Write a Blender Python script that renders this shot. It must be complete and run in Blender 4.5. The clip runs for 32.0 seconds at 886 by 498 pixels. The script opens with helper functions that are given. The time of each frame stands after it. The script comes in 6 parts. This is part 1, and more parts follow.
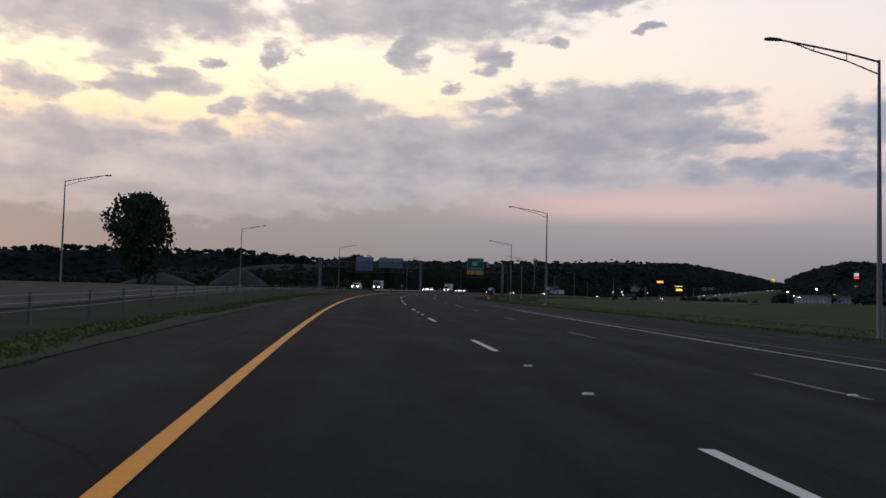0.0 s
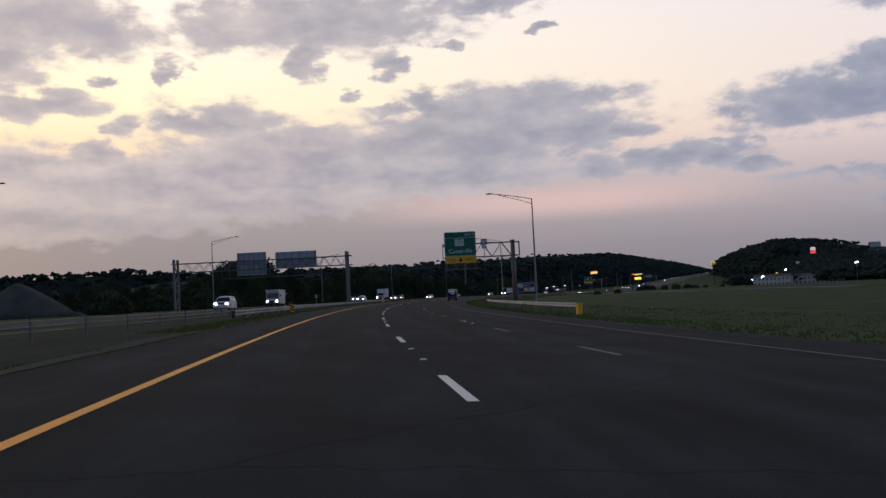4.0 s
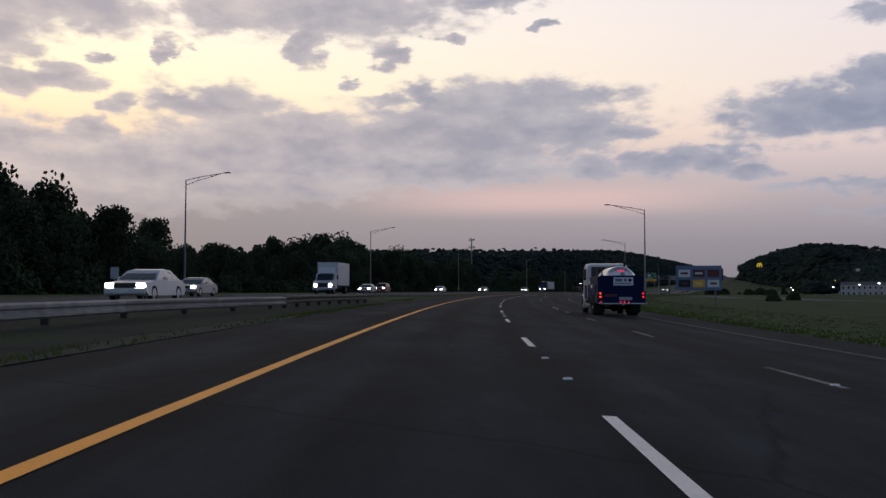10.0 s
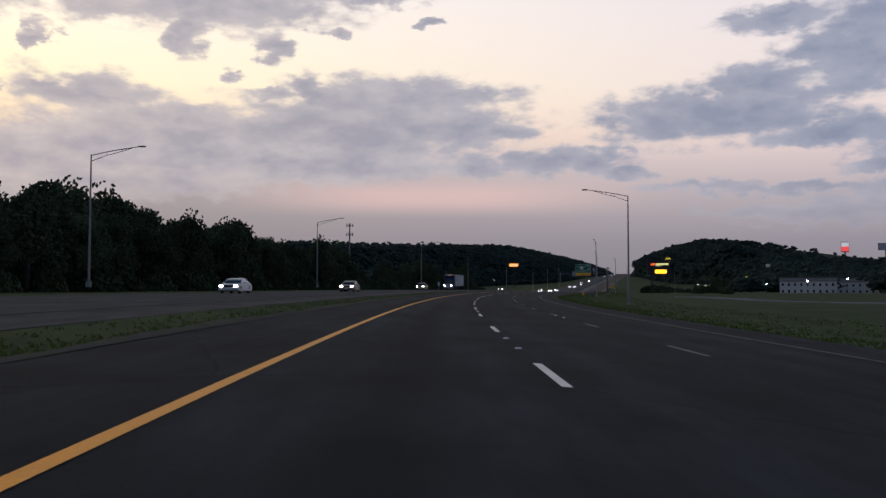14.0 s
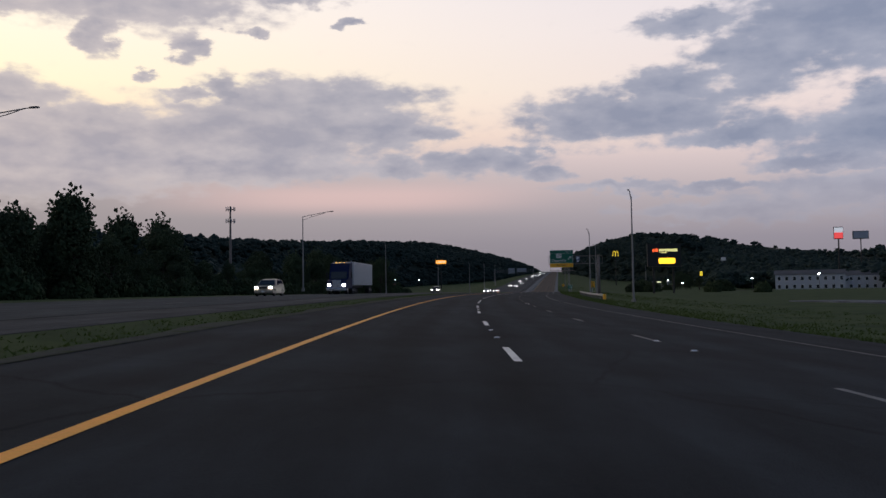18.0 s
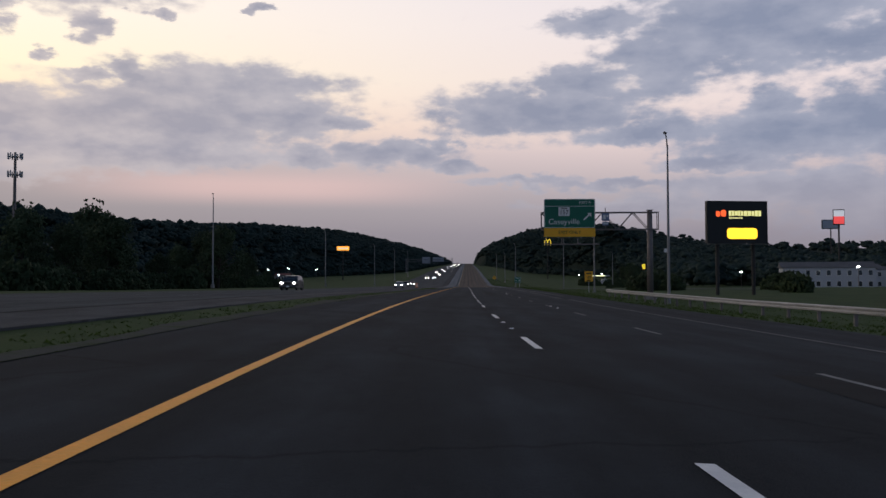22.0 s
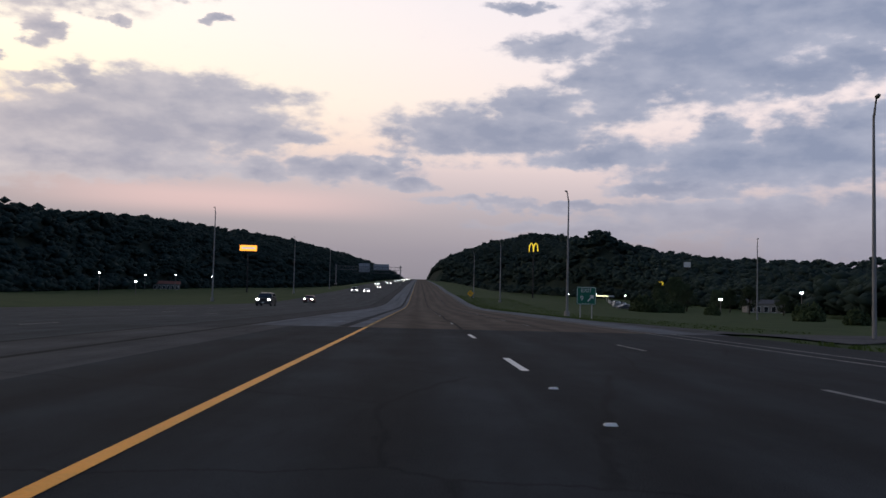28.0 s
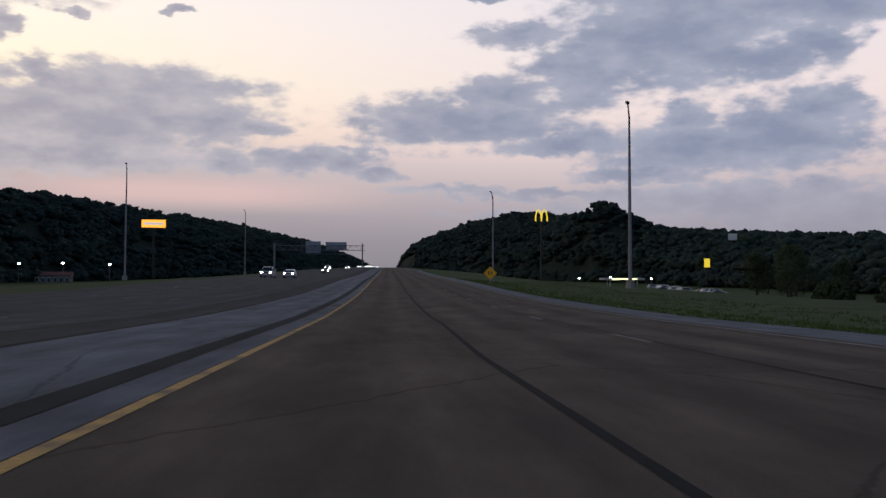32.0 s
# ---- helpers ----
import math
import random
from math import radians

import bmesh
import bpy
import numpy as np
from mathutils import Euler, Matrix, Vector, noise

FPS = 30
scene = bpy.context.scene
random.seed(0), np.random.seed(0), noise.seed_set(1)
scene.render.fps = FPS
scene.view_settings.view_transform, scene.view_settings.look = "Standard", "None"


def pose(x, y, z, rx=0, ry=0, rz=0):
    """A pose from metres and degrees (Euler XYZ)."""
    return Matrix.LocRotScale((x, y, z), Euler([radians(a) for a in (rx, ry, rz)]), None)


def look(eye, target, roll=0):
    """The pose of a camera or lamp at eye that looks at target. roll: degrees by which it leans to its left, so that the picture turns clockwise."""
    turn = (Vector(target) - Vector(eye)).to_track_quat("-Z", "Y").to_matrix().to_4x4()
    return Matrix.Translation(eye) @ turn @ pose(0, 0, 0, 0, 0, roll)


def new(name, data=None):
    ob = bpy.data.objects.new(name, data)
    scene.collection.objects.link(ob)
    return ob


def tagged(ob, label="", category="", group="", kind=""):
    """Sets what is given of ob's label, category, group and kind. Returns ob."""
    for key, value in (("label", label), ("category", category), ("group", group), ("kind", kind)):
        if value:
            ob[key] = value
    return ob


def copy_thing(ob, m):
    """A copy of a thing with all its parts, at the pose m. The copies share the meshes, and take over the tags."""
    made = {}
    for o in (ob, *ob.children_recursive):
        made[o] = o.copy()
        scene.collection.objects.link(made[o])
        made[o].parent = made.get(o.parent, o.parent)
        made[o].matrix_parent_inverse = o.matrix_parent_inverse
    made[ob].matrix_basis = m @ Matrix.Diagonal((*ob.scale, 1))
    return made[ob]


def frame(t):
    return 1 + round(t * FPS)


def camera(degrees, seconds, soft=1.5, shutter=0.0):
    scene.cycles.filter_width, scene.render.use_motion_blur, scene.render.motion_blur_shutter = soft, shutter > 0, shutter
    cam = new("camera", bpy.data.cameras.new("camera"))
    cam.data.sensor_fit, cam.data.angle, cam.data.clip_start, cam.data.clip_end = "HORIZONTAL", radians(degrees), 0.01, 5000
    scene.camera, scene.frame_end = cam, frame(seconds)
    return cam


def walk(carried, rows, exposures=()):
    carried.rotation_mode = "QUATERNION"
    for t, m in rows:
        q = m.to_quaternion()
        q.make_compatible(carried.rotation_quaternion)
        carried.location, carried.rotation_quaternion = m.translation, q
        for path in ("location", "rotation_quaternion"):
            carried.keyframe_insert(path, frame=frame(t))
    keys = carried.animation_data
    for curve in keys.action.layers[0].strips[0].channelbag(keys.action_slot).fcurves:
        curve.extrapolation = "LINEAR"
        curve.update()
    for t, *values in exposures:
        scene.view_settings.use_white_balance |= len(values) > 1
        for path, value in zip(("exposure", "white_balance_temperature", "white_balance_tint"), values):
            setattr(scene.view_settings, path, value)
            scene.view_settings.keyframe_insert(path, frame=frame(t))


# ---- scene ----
cam = camera(53.96, 32.0)
PATH = [
    (0.0, 0.72, 1.66, 1.03, 93.01, -1.45, 7.25),
    (0.5, -2.55, 15.67, 1.18, 92.87, -1.03, 5.73),
    (1.0, -5.61, 29.75, 1.31, 92.92, -1.12, 5.35),
    (1.5, -8.39, 44.09, 1.43, 93.13, -0.60, 5.09),
    (2.0, -11.08, 58.17, 1.55, 93.43, 0.15, 4.96),
    (2.5, -13.61, 72.51, 1.64, 93.52, 0.50, 4.53),
    (3.0, -15.96, 86.34, 1.73, 93.35, 2.41, 3.35),
    (3.5, -18.06, 100.99, 1.80, 93.32, 3.10, 1.84),
    (5.5, -25.37, 158.67, 2.07, 93.22, 1.97, 1.06),
    (6.0, -26.84, 172.99, 2.13, 93.30, 1.46, 0.22),
    (6.5, -28.12, 187.31, 2.19, 93.42, 1.88, -0.27),
    (7.0, -29.27, 201.60, 2.25, 93.58, 1.60, -0.57),
    (7.5, -30.25, 215.81, 2.31, 93.63, 1.48, -1.00),
    (8.0, -30.94, 230.31, 2.36, 93.35, 1.52, -1.26),
    (8.5, -31.58, 244.96, 2.42, 93.18, 0.72, -1.63),
    (9.0, -31.99, 259.23, 2.48, 93.11, 0.35, -1.05),
    (9.5, -32.05, 273.92, 2.53, 92.79, -0.03, 0.64),
    (10.0, -32.05, 289.59, 2.60, 92.83, 0.00, 0.82),
    (10.5, -31.87, 304.42, 2.65, 92.92, 0.19, -0.11),
    (11.0, -31.53, 318.50, 2.71, 92.79, 1.15, -1.27),
    (11.5, -31.04, 333.45, 2.76, 92.75, 0.65, -2.53),
    (12.0, -30.39, 348.31, 2.81, 92.55, -0.28, -3.65),
    (12.5, -29.56, 362.93, 2.85, 92.34, -0.95, -4.42),
    (13.0, -28.55, 376.97, 2.89, 92.64, -0.15, -5.39),
    (13.5, -27.34, 391.47, 2.92, 92.61, 0.39, -6.15),
    (14.0, -25.93, 405.88, 2.95, 92.62, -0.04, -6.77),
    (14.5, -24.32, 420.63, 2.98, 92.75, 0.03, -7.45),
    (15.0, -22.50, 435.27, 3.00, 92.89, 0.25, -8.53),
    (15.5, -20.44, 450.00, 3.01, 92.96, 0.39, -9.57),
    (17.5, -10.42, 508.18, 3.07, 92.66, 0.61, -11.60),
    (18.0, -7.31, 522.92, 3.08, 92.64, 0.87, -11.88),
    (18.5, -4.17, 537.54, 3.10, 92.58, 1.16, -12.52),
    (19.0, -0.86, 552.02, 3.12, 92.76, 1.04, -13.41),
    (19.5, 2.63, 566.90, 3.14, 92.84, 0.29, -13.99),
    (20.0, 6.31, 581.71, 3.16, 92.87, -0.10, -14.68),
    (20.5, 10.13, 596.29, 3.17, 92.83, 0.15, -15.50),
    (21.0, 13.95, 610.31, 3.18, 92.23, -0.67, -15.82),
    (21.5, 18.12, 624.80, 3.18, 91.99, -0.27, -16.71),
    (22.0, 22.40, 639.16, 3.18, 92.06, 0.10, -17.87),
    (22.5, 26.99, 653.87, 3.17, 92.28, -0.94, -18.80),
    (23.0, 31.58, 668.14, 3.14, 92.27, -1.31, -19.40),
    (23.5, 36.60, 682.96, 3.09, 92.05, -1.99, -19.92),
    (24.0, 41.58, 697.63, 3.03, 92.19, -1.79, -20.59),
    (24.5, 46.58, 712.04, 2.98, 92.14, -1.89, -20.81),
    (25.0, 51.65, 726.55, 2.92, 92.60, -1.54, -21.00),
    (25.5, 56.73, 740.78, 2.87, 92.92, -1.78, -21.05),
    (27.5, 77.42, 798.68, 2.63, 93.00, -1.00, -21.11),
    (28.0, 82.46, 812.70, 2.58, 93.28, -1.41, -21.07),
    (28.5, 87.72, 827.40, 2.52, 93.50, -2.25, -20.94),
    (29.0, 92.90, 841.89, 2.46, 93.51, -1.91, -20.99),
    (29.5, 98.02, 856.27, 2.40, 93.14, -1.90, -21.94),
    (30.0, 103.09, 870.41, 2.34, 92.94, -1.48, -22.46),
    (30.5, 108.08, 884.80, 2.28, 93.17, -1.43, -21.93),
    (31.0, 113.15, 899.24, 2.22, 93.19, -1.61, -21.63),
    (31.5, 118.23, 913.52, 2.17, 93.02, -1.52, -21.87),
    (32.0, 123.42, 928.03, 2.11, 92.60, -0.18, -23.06),
]
walk(cam, [(t, pose(*p)) for t, *p in PATH], [(0, 0.0), (21, 0.0), (25, 0.13), (28.5, 0.14), (30, 0.05), (32, 0.05)])

# ---- the road's line: heading, grade and cross slope against the way along it ----
HEAD = [(-260, 26.5), (0, 13.9), (619, -16.1), (655, -17.7), (685, -18.8), (715, -19.3), (745, -19.45), (3600, -19.45)]
GRADE = [(-260, .011), (0, .0115), (90, .006), (180, .004), (300, .004), (450, .001), (550, .0015), (640, -.0005),
         (700, -.0045), (1000, -.0035), (1100, 0), (1250, .02), (2350, .024), (2600, .0), (3600, 0)]
CROSS = [(-260, .03), (0, .03), (90, .044), (200, .052), (640, .055), (700, .045), (760, .018), (830, 0), (3600, 0)]
SG = np.arange(-260, 3600, 1.0)
HR = np.radians(np.interp(SG, *zip(*HEAD)))
RX, RY, RZ = np.cumsum(-np.sin(HR)), np.cumsum(np.cos(HR)), np.cumsum(np.interp(SG, *zip(*GRADE)))
RX, RY, RZ = RX - RX[260], RY - RY[260], RZ - RZ[260]


# beyond the dip the highway climbs on a bank of its own
RISE = [(960, 0), (985, .12), (1000, .35), (1019, .75), (1037, 1.25), (1070, 2.3), (1101, 3.1), (1178, 4.8), (1250, 6), (1500, 7.5), (1800, 8.5), (2350, 9), (3600, 9)]


def ease(x, a, b):
    t = np.clip((x - a) / (b - a), 0, 1)
    return t * t * (3 - 2 * t)


def level(s, lat):
    """Height of the road plane."""
    bank = 1 - ease(np.abs(lat), 26, 75) * (1 - ease(s, 1500, 2200))
    return np.interp(s, SG, RZ) - np.interp(s, *zip(*CROSS)) * np.clip(lat, -7, 16) + np.interp(s, *zip(*RISE)) * bank


def spot(s, lat, up=0.0):
    """World place from metres along the road, metres to its right and metres above it."""
    h = np.interp(s, SG, HR)
    return (float(np.interp(s, SG, RX) + np.cos(h) * lat), float(np.interp(s, SG, RY) + np.sin(h) * lat), float(level(s, lat) + up))


def stand(s, lat, up=0.0, turn=0.0):
    """Pose on the road: y runs along it, x to its right."""
    return pose(*spot(s, lat, up), 0, 0, math.degrees(np.interp(s, SG, HR)) + turn)


# ---- sky: dawn behind broken cloud, brightest low on the left ----
world = bpy.data.worlds.new("dawn_sky")
scene.world = world
world.use_nodes = True
W = world.node_tree
W.nodes.clear()


def wn(kind, operation="", noise_dimensions="", gradient_type="", vector_type="", interpolation_type="", **inputs):
    """A sky node; i0, i1 and so on are its inputs."""
    n = W.nodes.new(kind)
    if operation:
        n.operation = operation
    if noise_dimensions:
        n.noise_dimensions = noise_dimensions
    if gradient_type:
        n.gradient_type = gradient_type
    if vector_type:
        n.vector_type = vector_type
    if interpolation_type:
        n.interpolation_type = interpolation_type
    for key, value in inputs.items():
        sock = n.inputs[int(key[1:])]
        if isinstance(value, bpy.types.NodeSocket):
            W.links.new(value, sock)
        else:
            sock.default_value = value
    return n


def wm(op, a, b=0.0, c=0.0):
    return wn("ShaderNodeMath", operation=op, i0=a, i1=b, i2=c).outputs[0]


def ramp(tree, fac, stops):
    n = tree.nodes.new("ShaderNodeValToRGB")
    tree.links.new(fac, n.inputs[0])
    while len(n.color_ramp.elements) < len(stops):
        n.color_ramp.elements.new(0.5)
    for e, (p, c) in zip(n.color_ramp.elements, stops):
        e.position, e.color = p, (*c, 1)
    return n.outputs[0]


def srgb(r, g, b):
    """Linear colour from the usual 0 to 255."""
    return tuple((v / 255 / 12.92) if v < 11 else ((v / 255 + .055) / 1.055) ** 2.4 for v in (r, g, b))


def wmix(fac, a, b):
    n = W.nodes.new("ShaderNodeMix")
    n.data_type = "RGBA"
    for sock, value in ((n.inputs[0], fac), (n.inputs[6], a), (n.inputs[7], b)):
        if isinstance(value, bpy.types.NodeSocket):
            W.links.new(value, sock)
        else:
            sock.default_value = value if isinstance(value, float) else (*value, 1)
    return n.outputs[2]


geo = wn("ShaderNodeTexCoord").outputs["Generated"]
sep = wn("ShaderNodeSeparateXYZ", i0=geo)
az = wm("MULTIPLY", wm("ARCTAN2", wm("MULTIPLY", sep.outputs[0], -1.0), sep.outputs[1]), 180 / math.pi)
el = wm("MULTIPLY", wm("ARCSINE", sep.outputs[2]), 180 / math.pi)
plain = wn("ShaderNodeCombineXYZ", i0=az, i1=el).outputs[0]
# ragged edges: the field that the clouds are laid in is stirred by noise at two sizes
squash = wn("ShaderNodeVectorMath", operation="MULTIPLY", i0=plain, i1=(1.0, 2.2, 1.0)).outputs[0]
stir = wn("ShaderNodeTexNoise", noise_dimensions="2D", i0=squash, i2=0.34, i3=6.0, i4=0.56)
shift = wn("ShaderNodeVectorMath", operation="SUBTRACT", i0=stir.outputs["Color"], i1=(0.5, 0.5, 0.5)).outputs[0]
shift = wn("ShaderNodeVectorMath", operation="MULTIPLY", i0=shift, i1=(4.2, 2.0, 0.0)).outputs[0]
field = wn("ShaderNodeVectorMath", operation="ADD", i0=plain, i1=shift).outputs[0]
clouds = []


def cloud(azimuth, elevation, wide, high):
    m = wn("ShaderNodeMapping", vector_type="TEXTURE", i0=field, i1=(azimuth, elevation, 0), i3=(wide * 1.75, high * 1.95, 1000.0))
    clouds.append(wn("ShaderNodeTexGradient", gradient_type="SPHERICAL", i0=m.outputs[0]).outputs["Fac"])


cloud(26.3, 17.5, 4.5, 1.7)
cloud(28.2, 15.5, 2.0, 1.7)
cloud(22.7, 17.1, 3.2, 1.3)
cloud(8.5, 18.1, 8.0, 1.6)
cloud(15.8, 17.6, 2.2, 1.2)
cloud(9.7, 15.7, 1.0, 1.0)
cloud(4.5, 15.5, 0.9, 0.9)
cloud(-2.2, 18.9, 3.3, 0.6)
cloud(27.6, 12.4, 2.2, 0.6)
cloud(24.8, 12.9, 2.0, 0.6)
cloud(21.2, 11.6, 0.9, 0.5)
cloud(15.0, 11.8, 3.9, 0.9)
cloud(17.9, 12.4, 1.1, 0.3)
cloud(22.6, 9.8, 1.9, 0.4)
cloud(26.8, 9.3, 3.0, 0.4)
cloud(0.3, 16.3, 0.9, 0.3)
cloud(-6.0, 17.0, 0.5, 0.3)
cloud(22.3, 14.1, 0.7, 0.3)
cloud(7.2, 13.5, 0.8, 0.3)
cloud(18.4, 14.9, 0.5, 0.7)
cloud(4.2, 12.5, 1.3, 0.4)
cloud(19.8, 7.9, 8.9, 1.7)
cloud(9.8, 9.5, 9.7, 1.9)
cloud(-0.5, 10.1, 8.4, 2.0)
cloud(-7.2, 10.5, 5.0, 1.1)
cloud(-3.8, 12.2, 6.7, 1.3)
cloud(16.0, 11.9, 3.7, 1.0)
cloud(2.0, 12.6, 1.0, 1.0)
cloud(-10.7, 10.3, 2.3, 0.5)
cloud(3.2, 8.0, 10.8, 1.0)
cloud(15.6, 6.8, 9.7, 0.9)
cloud(23.0, 10.0, 1.7, 0.6)
cloud(-9.1, 8.1, 1.8, 0.7)
cloud(-14.5, 8.2, 3.9, 0.7)
cloud(-17.6, 8.8, 1.2, 0.4)
cloud(25.2, 5.7, 9.7, 1.0)
cloud(-37.4, 15.6, 6.9, 2.5)
cloud(-28.4, 16.4, 3.2, 0.7)
cloud(-40.8, 18.3, 8.2, 1.8)
cloud(-43.2, 13.9, 3.9, 1.1)
cloud(-32.1, 13.8, 3.5, 1.7)
cloud(-24.9, 11.0, 7.1, 1.4)
cloud(-27.0, 12.7, 2.8, 1.0)
cloud(-20.7, 10.5, 3.2, 1.1)
cloud(-30.8, 9.4, 3.9, 0.7)
cloud(-40.3, 9.0, 7.1, 1.4)
cloud(-38.7, 10.7, 1.9, 1.0)
cloud(-44.8, 9.4, 4.5, 1.9)
cloud(-47.1, 11.1, 2.2, 1.0)
cloud(-18.2, 7.5, 1.7, 0.4)
cloud(-23.1, 6.6, 3.2, 0.3)
cloud(-28.7, 6.2, 4.1, 0.3)
cloud(-35.9, 7.4, 4.1, 0.4)
cloud(-46.9, 15.0, 2.0, 1.0)
cloud(-47.5, 17.2, 4.5, 1.5)
cloud(-25.5, 18.8, 2.0, 0.3)
cloud(-17.4, 9.0, 1.0, 0.4)
cloud(32.8, 16.8, 4.4, 1.8)
cloud(31.0, 9.0, 6.5, 1.3)
cloud(33.0, 12.0, 2.0, 0.7)
cloud(25.0, 13.0, 1.7, 0.5)
cloud(34.5, 6.8, 7.0, 1.4)
cloud(-41.0, 5.6, 9.0, 1.1)
cloud(-46.5, 4.4, 6.5, 1.6)
cloud(-30.0, 4.6, 6.0, 0.6)
# the same kind of cloud goes on round and over the rest of the sky
rest = wn("ShaderNodeTexNoise", noise_dimensions="2D", i0=squash, i2=0.07, i3=4.0, i4=0.55).outputs["Fac"]
away = wn("ShaderNodeMapRange", i0=wm("ABSOLUTE", wm("ADD", az, 7.0)), i1=42.0, i2=54.0, i3=0.0, i4=1.0).outputs[0]
above = wn("ShaderNodeMapRange", i0=el, i1=19.0, i2=24.0, i3=0.0, i4=1.0).outputs[0]
clouds.append(wm("MULTIPLY", wm("MULTIPLY", wm("SUBTRACT", rest, 0.42), 3.0), wm("MAXIMUM", away, above)))
mass = clouds[0]
for c in clouds[1:]:
    mass = wm("SMOOTH_MAX", mass, c, 0.12)
wisp = wn("ShaderNodeTexNoise", noise_dimensions="2D", i0=squash, i2=0.55, i3=6.0, i4=0.52).outputs["Fac"]
near_mass = wn("ShaderNodeMapRange", i0=mass, i1=0.0, i2=0.30, i3=0.12, i4=0.72).outputs[0]
body = wm("ADD", mass, wm("MULTIPLY", wm("SUBTRACT", wisp, 0.5), near_mass))
cover = wn("ShaderNodeMapRange", interpolation_type="SMOOTHSTEP", i0=body, i1=0.13, i2=0.55).outputs[0]
mottle = wn("ShaderNodeTexNoise", noise_dimensions="2D", i0=squash, i2=0.24, i3=5.0, i4=0.5).outputs["Fac"]
deep = wn("ShaderNodeMapRange", i0=wm("ADD", body, wm("MULTIPLY", wm("SUBTRACT", mottle, 0.5), 1.3)), i1=0.25, i2=1.05).outputs[0]
high = wn("ShaderNodeMapRange", i0=el, i1=0.0, i2=25.0).outputs[0]
side = wn("ShaderNodeMapRange", interpolation_type="SMOOTHSTEP", i0=az, i1=-45.0, i2=38.0).outputs[0]
clear_left = ramp(W, high, [(0, srgb(124, 118, 122)), (.10, srgb(134, 127, 130)), (.24, srgb(147, 139, 141)), (.33, srgb(178, 162, 160)), (.40, srgb(250, 217, 177)), (.52, srgb(255, 238, 198)), (.75, srgb(254, 241, 224)), (1, srgb(248, 235, 230))])
clear_right = ramp(W, high, [(0, srgb(118, 116, 127)), (.12, srgb(139, 133, 144)), (.22, srgb(168, 158, 164)), (.34, srgb(205, 188, 188)), (.48, srgb(220, 205, 204)), (.65, srgb(218, 208, 212)), (1, srgb(203, 202, 214))])
clear = wmix(side, clear_right, clear_left)
# a rosy streak low in the middle
rose = wm("MULTIPLY", wn("ShaderNodeMapRange", interpolation_type="SMOOTHSTEP", i0=wm("ABSOLUTE", wm("ADD", az, 6.0)), i1=17.0, i2=2.0).outputs[0],
          wn("ShaderNodeMapRange", interpolation_type="SMOOTHSTEP", i0=wm("ABSOLUTE", wm("SUBTRACT", el, 6.0)), i1=1.5, i2=0.1).outputs[0])
clear = wmix(wm("MULTIPLY", rose, 0.5), clear, srgb(226, 188, 182))
thin = wmix(side, srgb(149, 154, 172), srgb(200, 187, 183))
thick = wmix(side, srgb(119, 129, 153), srgb(163, 156, 163))
grey = wmix(deep, thin, thick)
haze = wn("ShaderNodeMapRange", interpolation_type="SMOOTHSTEP", i0=el, i1=9.0, i2=2.5).outputs[0]
cover = wm("MULTIPLY", cover, wm("SUBTRACT", 0.95, wm("MULTIPLY", haze, 0.68)))
sky = wmix(cover, clear, grey)
# away from the dawn, overhead and behind, the sky is still dim and blue
overhead = wn("ShaderNodeMapRange", interpolation_type="SMOOTHSTEP", i0=el, i1=22.0, i2=48.0).outputs[0]
behind = wn("ShaderNodeMapRange", interpolation_type="SMOOTHSTEP", i0=wm("ABSOLUTE", wm("SUBTRACT", az, 12.0)), i1=75.0, i2=125.0).outputs[0]
dim = wmix(wm("MULTIPLY", cover, 0.5), srgb(43, 66, 95), srgb(35, 53, 76))
sky = wmix(behind, sky, wmix(wm("MULTIPLY", cover, 0.5), srgb(100, 116, 143), srgb(84, 98, 122)))
sky = wmix(overhead, sky, dim)
ground_glow = wn("ShaderNodeMapRange", i0=el, i1=-1.0, i2=0.0).outputs[0]
sky = wmix(ground_glow, (.02, .02, .02), sky)
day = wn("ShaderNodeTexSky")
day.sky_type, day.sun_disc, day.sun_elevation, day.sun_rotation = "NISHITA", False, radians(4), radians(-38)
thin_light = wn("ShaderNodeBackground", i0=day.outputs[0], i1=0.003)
cloud_light = wn("ShaderNodeBackground", i0=sky, i1=1.19)
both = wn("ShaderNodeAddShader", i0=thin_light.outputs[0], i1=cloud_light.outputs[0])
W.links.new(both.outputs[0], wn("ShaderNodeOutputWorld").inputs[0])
world.cycles.sampling_method = "MANUAL"
world.cycles.sample_map_resolution = 512

sun = new("sun", bpy.data.lights.new("sun", "SUN"))
sun.data.energy, sun.data.angle, sun.data.color = 0.07, radians(14), (1.0, .86, .70)
sun.matrix_world = look((-61, 79, 8), (0, 0, 0))


